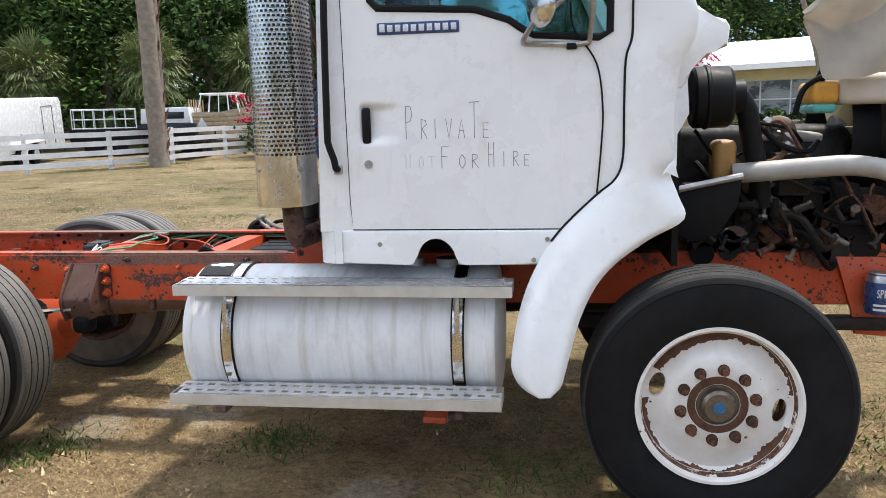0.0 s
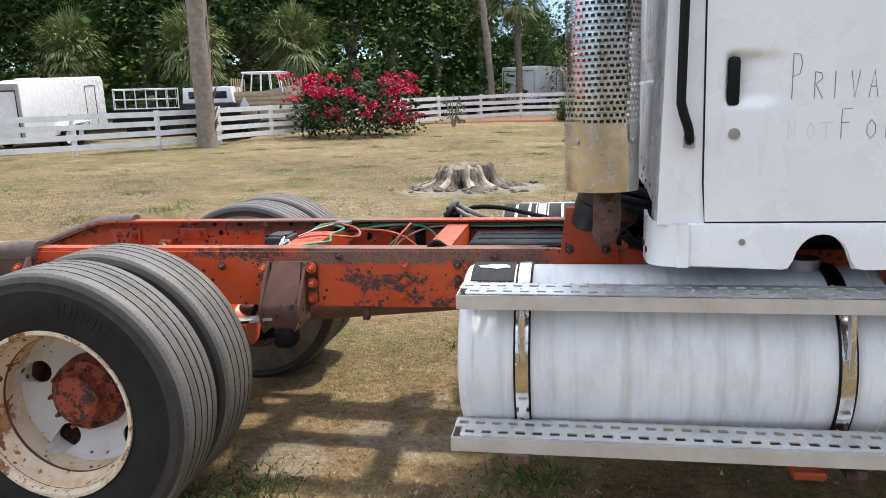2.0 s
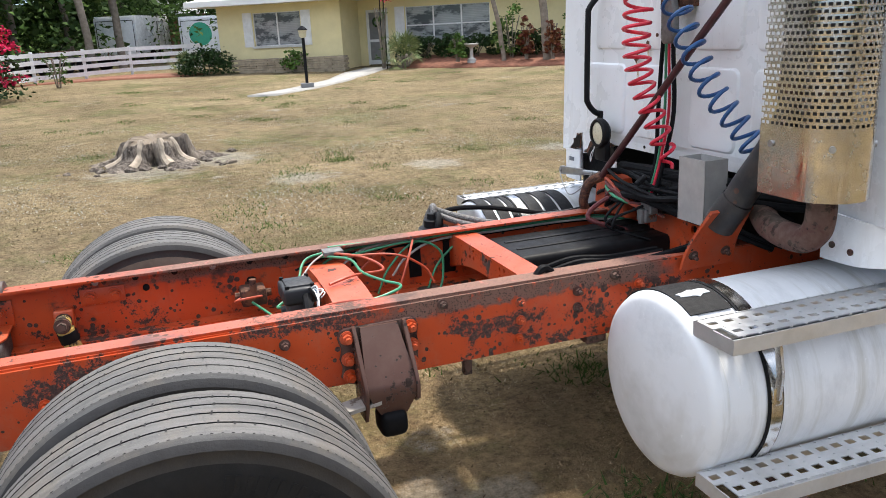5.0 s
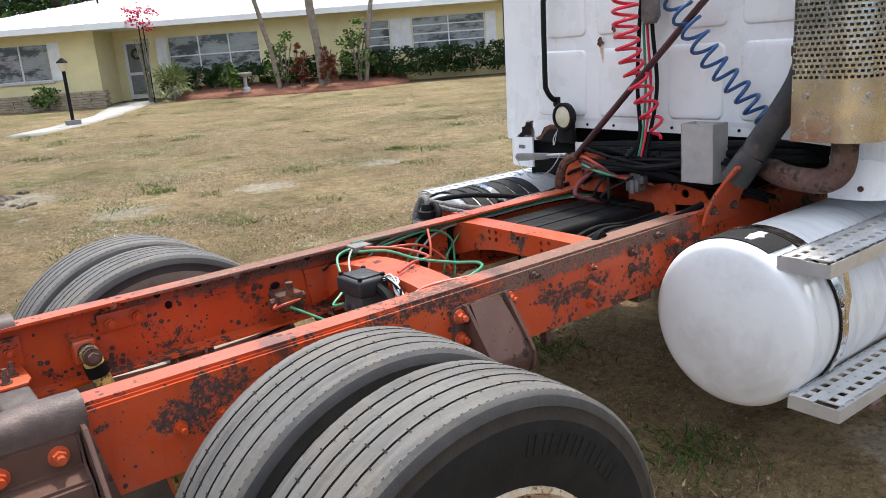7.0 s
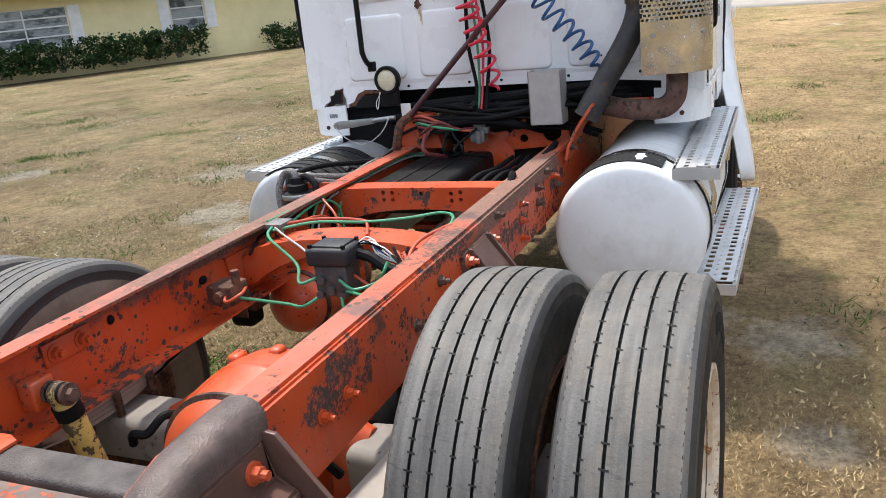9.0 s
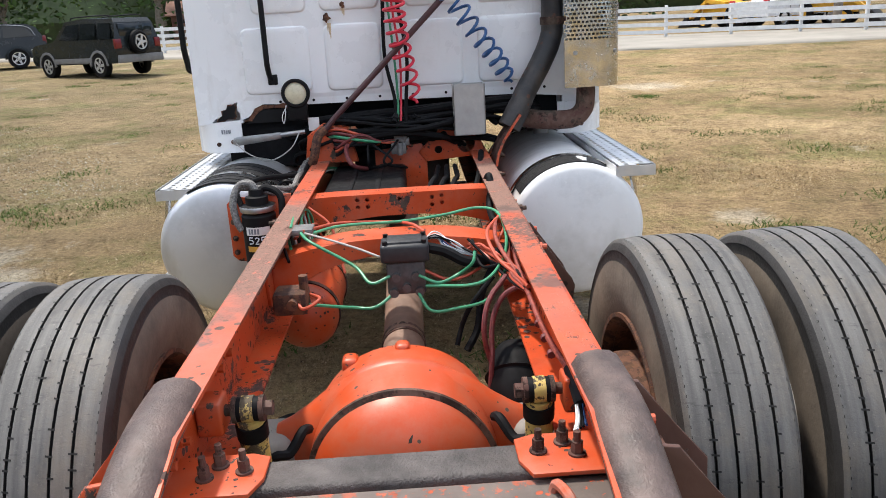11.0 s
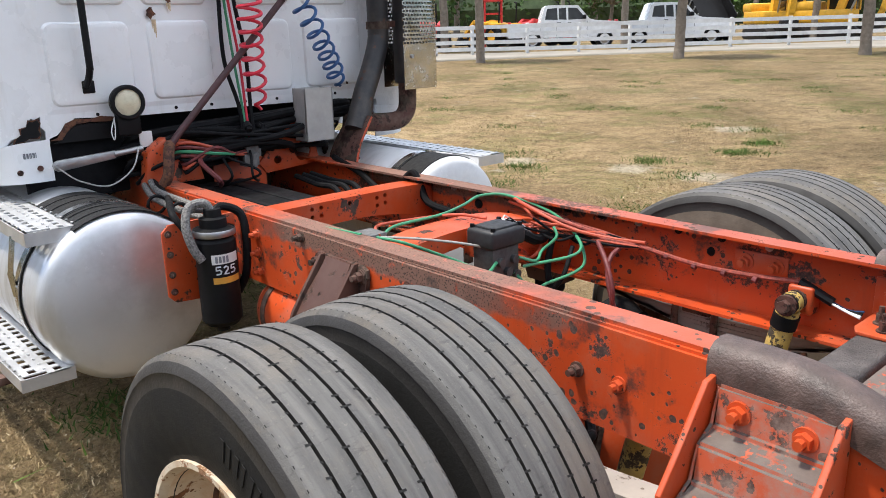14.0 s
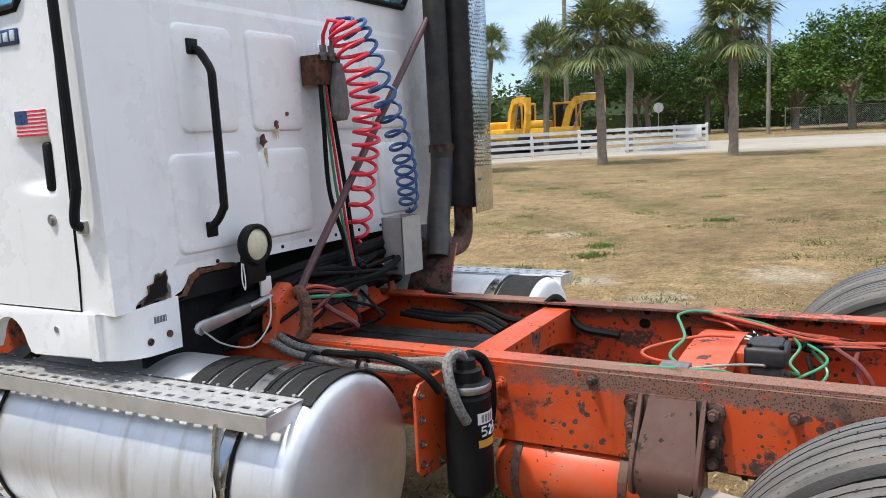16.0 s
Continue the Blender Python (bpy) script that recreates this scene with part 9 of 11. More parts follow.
# undergrowth closes the gaps between the trunks
bm = bmesh.new()
lathe(bm, [(84, -1.0), (82, 3.0), (83, 5.5)], Matrix.Translation((0, 0, 0)), seg=90)
for v in bm.verts:
    if v.co.z > 4:
        v.co.z += 2.5 * noise.noise((v.co.x * 0.12, v.co.y * 0.12, 0))
solo("backdrop", bm, plain("far woods", (0.045, 0.07, 0.028), 0.95, 0, 0.8, 0.6, 0.8, 3), "dark far woods behind the trees", "woods", kind="structure")
under = thing("undergrowth", (0, 0, 0), "dark green undergrowth along the edge of the woods", "bushes", kind="stuff")
rnd = random.Random(8)
cl = []
for k in range(900):
    x, y = spots[k % len(spots)]
    cl.append((x + rnd.uniform(-5, 5), y + rnd.uniform(-3, 3), rise(x, y) + rnd.uniform(0.3, 4.5)))
v, f = leaves(rnd, cl, 40, 0.42, 1.0)
raw("foliage", v, f, M["oakleaf"], under)
# lighter saplings in front of the trunks behind the house-side fence
cl = []
edge = [(x, y) for x, y in spots if y > 26]
for k in range(460):
    x, y = edge[k % len(edge)]
    a = math.atan2(y - 4, x + 1)
    x, y = x - 4.5 * math.cos(a) + rnd.uniform(-3.5, 3.5), y - 4.5 * math.sin(a) + rnd.uniform(-1.5, 1.5)
    if y < 36 + 0.25 * x and x > -12:
        continue
    cl.append((x, y, rise(x, y) + rnd.uniform(0.8, 6.2)))
v, f = leaves(rnd, cl, 60, 0.27, 0.75, True)
raw("sapling_foliage", v, f, M["oakbright"], under, "lighter green sapling leaves")


# ---- fences ----
def board_fence(points, bays, height=1.12, rails=4, label="white four-board fence with flaking paint"):
    fx, fy = points[0]
    fence = thing("board_fence", (fx, fy, rise(fx, fy)), label, "fence")
    rnd = random.Random(len(points))
    line = []
    for (ax, ay), (bx, by) in zip(points, points[1:]):
        n = max(1, round(math.hypot(bx - ax, by - ay) / bays))
        line += [(ax + (bx - ax) * i / n, ay + (by - ay) * i / n) for i in range(n)]
    line.append(points[-1])
    for x, y in line:
        bm = bmesh.new()
        z = rise(x, y)
        tilt = rnd.uniform(-0.02, 0.02)
        box(bm, x - 0.055, x + 0.055, y - 0.055, y + 0.055, z - 0.2, z + height + rnd.uniform(0.0, 0.05), 0.006)
        part("post", bm, M["fence"], fence)
    for (ax, ay), (bx, by) in zip(line, line[1:]):
        d = Vector((bx - ax, by - ay, 0)).normalized()
        nrm = Vector((d.y, -d.x, 0)) * 0.07
        for k in range(rails):
            h = height * (0.2 + 0.72 * k / (rails - 1)) + rnd.uniform(-0.012, 0.012)
            za, zb = rise(ax, ay) + h, rise(bx, by) + h + rnd.uniform(-0.015, 0.015)
            bm = bmesh.new()
            q = [Vector((ax, ay, za)) + nrm, Vector((bx, by, zb)) + nrm]
            up, th = Vector((0, 0, 0.075)), nrm.normalized() * 0.015
            vs = [bm.verts.new(p + s1 * up + s2 * th) for p in q for s1, s2 in ((-1, -1), (-1, 1), (1, 1), (1, -1))]
            for a, b, c, e in ((0, 1, 2, 3), (7, 6, 5, 4), (0, 4, 5, 1), (1, 5, 6, 2), (2, 6, 7, 3), (3, 7, 4, 0)):
                bm.faces.new((vs[a], vs[b], vs[c], vs[e]))
            part("board", bm, M["fence"], fence, smooth=False)
    return fence


board_fence([(-24, 9.0), (-16.1, 18.5), (-13.1, 22.0), (-11.3, 26.2), (-9.2, 30.0), (-6.9, 34.1), (-3.6, 36.5), (-0.9, 36.6)], 2.1)
board_fence([(33, 20), (33.4, 11), (30.8, 2), (27.6, -6.2), (25.3, -10.6), (17.9, -19.0), (12.6, -25.6), (9.2, -28.9), (5.4, -31.4), (4.0, -31.8)], 2.4, 1.2)
bm = bmesh.new()
box(bm, 4.2, 5.3, -31.62, -31.58, rise(4.7, -31.6) + 0.55, rise(4.7, -31.6) + 1.12, 0.004)
solo("fence_sign", bm, M["fence"], "blank white board fixed to the fence's end", "sign")


# ---- road, path, beds ----
def sheet(name, near, far, mat, label, lift, category, kind="structure", across=6, mound=0.0):
    """A strip between two edges that follows the ground, heaped up inside if it has a mound."""
    bm = bmesh.new()
    a, b = spline([(x, y, 0) for x, y in near], 5), spline([(x, y, 0) for x, y in far], 5)
    n = min(len(a), len(b))
    rows = []
    for i in range(n):
        row = []
        for k in range(across + 1):
            p = a[i].lerp(b[i], k / across)
            wob = 0.25 * noise.noise((p.x * 0.7, p.y * 0.7, 3)) if k in (0, across) else 0
            p = p + (a[i] - b[i]).normalized() * wob
            row.append(bm.verts.new((p.x, p.y, rise(p.x, p.y) + lift + mound * min(1, 2.2 * k / across))))
        rows.append(row)
    for p, q in zip(rows, rows[1:]):
        for k in range(across):
            bm.faces.new((p[k], q[k], q[k + 1], p[k + 1]))
    rim = [e for e in bm.edges if len(e.link_faces) == 1]      # its edge goes down into the ground
    for v in {g for g in bmesh.ops.extrude_edge_only(bm, edges=rim)["geom"] if isinstance(g, bmesh.types.BMVert)}:
        v.co.z -= lift + 0.12
    bmesh.ops.recalc_face_normals(bm, faces=bm.faces)
    return solo(name, bm, mat, label, category, kind=kind, sharp=180)


sheet("road", [(36, 30), (28.5, 14), (22.8, 2), (20.6, -4), (18.8, -11), (14.2, -20.2), (8.2, -26.2), (2, -28.6), (-6, -30.2), (-20, -31), (-40, -31)],
      [(48, 30), (36, 14), (32.5, 1), (29, -6.5), (26.6, -11.2), (18.6, -19.7), (13.4, -26.4), (8, -34), (4, -43), (-20, -45.5), (-40, -46)], M["sand"], "pale sandy road beside the fence", 0.045, "road")
U = Vector((0.809, -0.588, 0))
BK = Vector((0.588, 0.809, 0))
P0 = Vector((-0.2, 34.6, 0))
MAIN = P0 + U * 5.2 + BK * 1.8
HZ = 0.56


def hp(s, back=0.0, z=0.0, base=None):
    """A point of the house: s along its front, back into it, z over its floor."""
    q = (base or P0) + U * s + BK * back
    return Vector((q.x, q.y, HZ + z))


M["pathgrey"] = plain("dusty grey concrete", (0.37, 0.355, 0.325), 0.9, 0, 0.25, 2, 0.3, 40)
sheet("path", [(-0.6, 23.4), (1.3, 25.4), (3.0, 28.2), (4.8, 31.6)], [(0.15, 23.1), (2.05, 25.0), (3.85, 27.8), (5.65, 31.0)], M["pathgrey"], "pale concrete garden path", 0.04, "path", across=3)
sheet("mulch_bed", [(5.9, 29.7), (8.0, 27.6), (10.2, 25.9), (11.9, 25.3), (13.0, 25.6)], [(8.0, 32.4), (9.6, 31.4), (11.3, 30.2), (12.6, 29.2), (14.0, 27.6)], M["mulch"], "red-brown mulch bed", 0.05, "bed", across=4, mound=0.30)
sheet("mulch_bed", [(-7.6, 33.4), (-4.5, 34.0), (-1.6, 33.4)], [(-6.7, 34.4), (-3.6, 36.2), (-0.6, 34.6)], M["mulch"], "red-brown mulch bed", 0.05, "bed", across=4)


# ---- house ----
house = thing("house", (P0.x, P0.y, HZ), "yellow bungalow with white hipped metal roof and white shutters", "house")


def slab(bm, base, s0, s1, b0, b1, z0, z1):
    c = [hp(s, b, z, base) for s in (s0, s1) for b in (b0, b1) for z in (z0, z1)]
    vs = [bm.verts.new(q) for q in c]
    for ix in ((0, 1, 3, 2), (4, 6, 7, 5), (0, 4, 5, 1), (2, 3, 7, 6), (0, 2, 6, 4), (1, 5, 7, 3)):
        bm.faces.new([vs[i] for i in ix])


def wall(base, s0, s1, holes, z1=2.62):
    """A front wall, panel by panel, with openings left for the windows."""
    edges = sorted({s0, s1, *[h for a, b, *_ in holes for h in (a, b)]})
    for a, b in zip(edges, edges[1:]):
        inside = [h for h in holes if h[0] <= a + 1e-6 and h[1] >= b - 1e-6]
        spans = [(-0.4, z1)]
        if inside:
            _, _, lo, hi = inside[0]
            spans = ([(-0.4, lo)] if lo > 0.01 else []) + [(hi, z1)]
        for lo, hi in spans:
            bm = bmesh.new()
            slab(bm, base, a, b, 0, 0.2, lo, hi)
            part("wall", bm, M["housewall"], house, "smooth yellow wall", smooth=False)


wing_holes = [(1.55, 3.55, 0.92, 2.16)]
main_holes = [(0.30, 1.22, 0.0, 2.08), (1.95, 5.3, 0.72, 2.12), (9.2, 10.15, 0.95, 2.14), (11.0, 13.7, 0.95, 2.16), (17.1, 18.3, 1.0, 2.14)]
wall(P0, 0, 5.2, wing_holes)
wall(MAIN, 0, 22.4, main_holes)
for pts in ((P0, 5.0, 5.2, 0.2, 2.0), (P0, 0.0, 0.2, 0.2, 8.0), (MAIN, 22.2, 22.4, 0.2, 7.0)):
    bm = bmesh.new()
    slab(bm, pts[0], pts[1], pts[2], pts[3], pts[4], -0.4, 2.62)
    part("wall", bm, M["housewall"], house, smooth=False)


def window(base, a, b, lo, hi, cols, rows, shutters=(True, True)):
    bm = bmesh.new()
    slab(bm, base, a, b, 0.09, 0.11, lo, hi)
    win = part("window", bm, M["window"], house, "aluminium window with pale blinds", smooth=False)
    w = 0.045
    for i in range(cols + 1):
        s = a + (b - a) * i / cols
        bm = bmesh.new()
        slab(bm, base, max(a, s - w / 2), min(b, s + w / 2), 0.04, 0.12, lo, hi)
        part("window_frame", bm, M["fence"], win, smooth=False)
    for i in range(rows + 1):
        z = lo + (hi - lo) * i / rows
        bm = bmesh.new()
        slab(bm, base, a, b, 0.05, 0.12, max(lo, z - w / 2), min(hi, z + w / 2))
        part("window_frame", bm, M["fence"], win, smooth=False)
    bm = bmesh.new()
    slab(bm, base, a - 0.1, b + 0.1, -0.06, 0.12, lo - 0.08, lo)
    part("window_sill", bm, M["concrete"], win, smooth=False)
    for on, s in zip(shutters, (a - 0.42, b + 0.04)):
        if on:
            bm = bmesh.new()
            slab(bm, base, s, s + 0.38, -0.04, 0.0, lo - 0.02, hi + 0.02)
            for k in range(14):
                z = lo + 0.05 + (hi - lo - 0.1) * k / 14
                slab(bm, base, s + 0.05, s + 0.33, -0.052, -0.038, z, z + 0.05)
            part("shutter", bm, M["fence"], win, "white louvred shutter", smooth=False)


window(P0, *wing_holes[0], 2, 1)
for h, (c, r), sh in zip(main_holes[1:], ((3, 2), (1, 4), (2, 4), (1, 3)), ((True, False), (False, True), (True, True), (True, True))):
    window(MAIN, *h, c, r, sh)
# front door: screen door with a wreath
bm = bmesh.new()
slab(bm, MAIN, 0.30, 1.22, 0.06, 0.10, 0.0, 2.08)
fd = part("door", bm, M["fence"], house, "white screen door with a dark wreath", smooth=False)
for z0, z1 in ((0.16, 0.86), (0.96, 1.98)):
    bm = bmesh.new()
    slab(bm, MAIN, 0.42, 1.10, 0.045, 0.062, z0, z1)
    part("screen", bm, M["cladding"], fd, "dark insect screen", smooth=False)
bm = bmesh.new()
c = hp(0.76, 0.03, 1.62, MAIN)
ringpts = [c + U * 0.16 * math.cos(k * math.tau / 16) + Vector((0, 0, 0.16 * math.sin(k * math.tau / 16))) for k in range(17)]
tube(bm, ringpts, 0.045, 7, caps=False)
part("wreath", bm, M["hedgeleaf"], fd, "dark leafy wreath")
# porch post
for o in (0.0, 0.14):
    bm = bmesh.new()
    a = hp(6.9 + o, -0.3, -0.1)
    tube(bm, [a, a + Vector((0, 0, 2.6))], 0.02, 6)
    part("porch_post", bm, M["black"], house, "thin iron porch post")


def hip_roof(base, s0, s1, b0, b1, z0, zr):
    run = (b1 - b0) / 2
    bm = bmesh.new()
    lo = [hp(s, b, z0, base) for s, b in ((s0, b0), (s1, b0), (s1, b1), (s0, b1))]
    hi = [hp(s0 + run, (b0 + b1) / 2, zr, base), hp(s1 - run, (b0 + b1) / 2, zr, base)]
    L = [bm.verts.new(q) for q in lo]
    D = [bm.verts.new(q - Vector((0, 0, 0.2))) for q in lo]
    H = [bm.verts.new(q) for q in hi]
    for fc in ((L[0], L[1], H[1], H[0]), (L[1], L[2], H[1]), (L[2], L[3], H[0], H[1]), (L[3], L[0], H[0])):
        bm.faces.new(fc)
    for i in range(4):
        bm.faces.new((L[i], D[i], D[(i + 1) % 4], L[(i + 1) % 4]))
    bm.faces.new(D[::-1])
    roof = part("roof", bm, M["roof"], house, "white ribbed metal roof", smooth=False)
    bm = bmesh.new()
    n = int((s1 - s0) / 0.4)
    for i in range(1, n):
        s = s0 + (s1 - s0) * i / n
        t = min(1.0, (s - s0) / run, (s1 - s) / run)
        a = hp(s, b0, z0 + 0.012, base)
        b = hp(s, b0 + run * t, z0 + (zr - z0) * t + 0.012, base)
        tube(bm, [a, b], 0.016, 4)
    r = part("roof_ribs", bm, M["roof"], roof)
    r["kind"] = "stuff"
    return roof


hip_roof(P0, -0.7, 28.3, 1.05, 9.4, 2.70, 3.85)
# the wing's roof carries the same plane forward
bm = bmesh.new()
low = [hp(s, b, z) for s, b, z in ((-0.9, -0.8, 2.66), (6.6, -0.8, 2.66))]
high = [hp(s, b, z) for s, b, z in ((6.6, 5.225, 3.875), (3.45, 5.225, 3.875))]
back = [hp(-0.9, 5.2, 2.72)]
V = [bm.verts.new(q) for q in low + high + back]
W = [bm.verts.new(q - Vector((0, 0, 0.2))) for q in low]
E1, E2 = bm.verts.new(hp(6.6, 5.0, 2.46)), bm.verts.new(hp(-0.9, 5.0, 2.46))
bm.faces.new((V[0], V[1], V[2], V[3]))
bm.faces.new((V[0], V[3], V[4]))
bm.faces.new((V[0], W[0], W[1], V[1]))
bm.faces.new((V[1], W[1], E1, V[2]))
bm.faces.new((V[0], V[4], E2, W[0]))
bm.faces.new((W[0], E2, E1, W[1]))
wing_roof = part("roof", bm, M["roof"], house, "white ribbed metal roof", smooth=False)
bm = bmesh.new()
for i in range(1, 18):
    s = -0.9 + 7.5 * i / 18
    t = min(1.0, (s + 0.9) / 4.35)
    tube(bm, [hp(s, -0.8, 2.672), hp(s, -0.8 + 6.0 * t, 2.672 + 1.213 * t)], 0.016, 4)
r = part("roof_ribs", bm, M["roof"], wing_roof)
r["kind"] = "stuff"
bm = bmesh.new()
q = hp(4.0, 4.2, 3.6)
cyl(bm, q, q + Vector((0, 0, 0.45)), 0.04, seg=10)
part("vent_pipe", bm, M["black"], house, "dark roof vent pipe")
# planter of stacked stone slabs below the wing's window
planter = thing("stone_planter", tuple(hp(0.2, -0.8, -0.1)), "low planter of stacked tan stone strips", "planter")
M["tanstone"] = plain("tan stacked stone", (0.33, 0.27, 0.19), 0.9, 0, 0.4, 5, 0.5, 30)
rnd = random.Random(9)
for k in range(7):
    for j in range(6):
        bm = bmesh.new()
        a = 0.9 + j * 0.78 + (0.3 if k % 2 else 0)
        slab(bm, P0, a, min(a + 0.76, 5.6), -0.85 + rnd.uniform(-0.02, 0.02), -0.45, -0.12 + k * 0.085, -0.12 + k * 0.085 + 0.075)
        part("stone", bm, M["tanstone"], planter, smooth=False)

# lamp post
lx, ly = 1.26, 24.6
lz = rise(lx, ly)
lamp_post = thing("garden_lamp", (lx, ly, lz), "black garden lamp post in a concrete block", "lamp")
bm = bmesh.new()
box(bm, lx - 0.17, lx + 0.17, ly - 0.15, ly + 0.15, lz - 0.05, lz + 0.16, 0.015)
part("base", bm, M["cladding"], lamp_post, "dark concrete base block")
bm = bmesh.new()
tube(bm, [(lx, ly, lz + 0.1), (lx, ly, lz + 1.42)], 0.045, 12)
part("post", bm, M["black"], lamp_post, "black post")
bm = bmesh.new()
lathe(bm, [(0.06, 1.42), (0.10, 1.46), (0.12, 1.62), (0.14, 1.64), (0.02, 1.74), (0, 1.74)], Matrix.Translation((lx, ly, lz)), seg=4)
part("lantern", bm, M["lens"], lamp_post, "pale frosted lantern")
bm = bmesh.new()
lathe(bm, [(0.145, 1.63), (0.145, 1.65), (0.03, 1.75), (0, 1.75)], Matrix.Translation((lx, ly, lz)), seg=4)
part("lantern_cap", bm, M["black"], lamp_post)


# bird bath of pale stone in the bed
bx, by = 7.95, 28.4
bath = thing("bird_bath", (bx, by, rise(bx, by) + 0.2), "small pale stone bird bath in the mulch bed", "bird bath")
bm = bmesh.new()
lathe(bm, [(0.0, -0.1), (0.16, -0.1), (0.15, 0.06), (0.07, 0.12), (0.06, 0.42), (0.10, 0.48), (0.0, 0.48)], Matrix.Identity(4), seg=18)
part("pedestal", bm, M["concrete"], bath, local=True)
bm = bmesh.new()
lathe(bm, [(0.0, 0.46), (0.12, 0.48), (0.26, 0.56), (0.27, 0.60), (0.24, 0.59), (0.0, 0.52)], Matrix.Identity(4), seg=22)
part("bowl", bm, M["concrete"], bath, local=True)


# ---- shrubs ----
def bush(name, at, rx, ry, rz_, mat, label, category="bush", clumps=60, per=26, size=0.13, seed=1, turn=0.0, extra=None, flat=0.0, dz=0.0):
    rnd = random.Random(seed)
    x, y = at
    t = thing(name, (x, y, rise(x, y) + dz), label, category, rz=turn)
    cl = []
    for _ in range(clumps):
        a, e = rnd.uniform(0, math.tau), rnd.uniform(flat, 1.0)
        q = rnd.uniform(0.55, 1.0)
        h = math.sqrt(max(0.02, 1 - e * e))
        if flat < -0.5:
            cl.append((rx * rnd.uniform(-1, 1), ry * rnd.uniform(-1, 1), rz_ * rnd.uniform(0.08, 0.95)))
        else:
            cl.append((rx * h * q * math.cos(a), ry * h * q * math.sin(a), rz_ * (0.1 + 0.9 * max(0.05, e) * q)))
    v, f = leaves(rnd, cl, per, size, min(rx, ry) * 0.16)
    raw("foliage", v, f, mat, t)
    bm = bmesh.new()
    for k in range(7):
        a = k * 0.9
        tube(bm, spline([(0.05 * math.cos(a), 0.05 * math.sin(a), -0.05), (rx * 0.25 * math.cos(a), ry * 0.25 * math.sin(a), rz_ * 0.4), (rx * 0.55 * math.cos(a), ry * 0.55 * math.sin(a), rz_ * 0.75)], 4), 0.018, 5)
    part("stems", bm, M["bark"], t, local=True)
    if extra:
        emat, count, esize = extra
        ec = []
        for _ in range(count):          # arching sprays that carry the bracts at their ends
            a, lift = rnd.uniform(0, math.tau), rnd.uniform(0.25, 1.1)
            reach = rnd.uniform(0.7, 1.12)
            for q in (0.62, 0.74, 0.86, 0.95, 1.0):
                if rnd.random() < 0.75:
                    h = lift * rz_ * (1.9 * q - 1.15 * q * q) / 0.78
                    ec.append((rx * reach * q * math.cos(a), ry * reach * q * math.sin(a), max(0.15, h)))
        v, f = leaves(rnd, ec, 13, esize, 0.085)
        tagged(raw("flower_mass", v, f, emat, t), "magenta flower bracts", kind="stuff")
    return t


bush("bougainvillea", (-8.7, 27.0), 2.35, 1.7, 1.95, M["hedgeleaf"], "sprawling bougainvillea bush full of magenta flowers", "bush", 130, 30, 0.16, 3, 0, (M["flower"], 48, 0.13))
bush("shrub", (-5.9, 31.5), 0.6, 0.5, 1.3, M["oakbright"], "thin straggly green shrub", "bush", 16, 12, 0.10, 4)
c = hp(0.0, -1.2)
bush("round_hedge", (c.x, c.y), 1.15, 0.75, 1.0, M["hedgeleaf"], "dense dark green clipped bush by the wall", "bush", 90, 34, 0.10, 5)
vine = bush("roof_vine", (hp(6.95, -0.4).x, hp(6.95, -0.4).y), 0.42, 0.42, 2.9, M["oakbright"], "flowering vine climbing the porch post to the roof", "vine", 10, 8, 0.10, 6)
vine.location.z = HZ - 0.1
rnd = random.Random(15)
v, f = leaves(rnd, [(rnd.gauss(0, 0.35), rnd.gauss(0, 0.3), rnd.uniform(2.5, 3.15)) for _ in range(16)], 16, 0.11, 0.10)
tagged(raw("flower_mass", v, f, M["flower"], vine), "pink flower bracts at the eave", kind="stuff")
for k, (s, rx, h) in enumerate(((2.9, 1.0, 0.95), (4.9, 1.1, 1.0), (7.0, 1.0, 1.0))):
    c = hp(s, -0.85, 0, MAIN)
    bush("hedge", (c.x, c.y), rx, 0.45, h * 0.86, M["hedgeleaf"], "clipped dark green hedge under the windows", "hedge", 90, 30, 0.10, 50 + k, -36, None, -1, 0.28)
for k in range(5):
    c = hp(9.3 + 1.9 * k, -0.85, 0, MAIN)
    bush("hedge", (c.x, c.y), 1.0, 0.5, 0.98, M["hedgeleaf"], "clipped dark green hedge under the windows", "hedge", 110, 32, 0.10, 60 + k, -36, None, -1, 0.24)
c = hp(21.4, -1.0, 0, MAIN)
bush("hedge", (c.x, c.y), 1.3, 0.6, 0.9, M["hedgeleaf"], "clipped dark green hedge by the house corner", "hedge", 110, 30, 0.10, 71, -36, None, -1)
for k, (s, b, r, h, mat) in enumerate(((6.4, -1.5, 0.6, 1.9, "oakbright"), (9.0, -1.5, 0.7, 2.2, "oakbright"), (7.0, -1.9, 0.3, 1.4, "croton"), (8.0, -2.3, 0.3, 1.5, "croton"), (4.6, -2.3, 0.32, 1.0, "oakbright"), (3.6, -0.8, 0.5, 0.9, "oakbright"))):
    c = hp(s, b, 0, MAIN if k < 5 else P0)
    bush("shrub", (c.x, c.y), r, r, h, M[mat], "tall leafy garden shrub" if mat == "oakbright" else "dark red croton shrub", "bush", 26, 20, 0.14, 80 + k, dz=0.25 if k < 5 else 0.0)
SAGO = palm(25, 0.25, (0, 0), True, 0.10, 16, 0.62)
SAGO["label"] = "low feathery palm in the flower bed"
put(SAGO, hp(2.5, -2.0, 0, MAIN).x, hp(2.5, -2.0, 0, MAIN).y, 0, 1.25, 0.15)
put(SAGO, hp(-1.0, -0.9).x, hp(-1.0, -0.9).y, 60, 1.0)
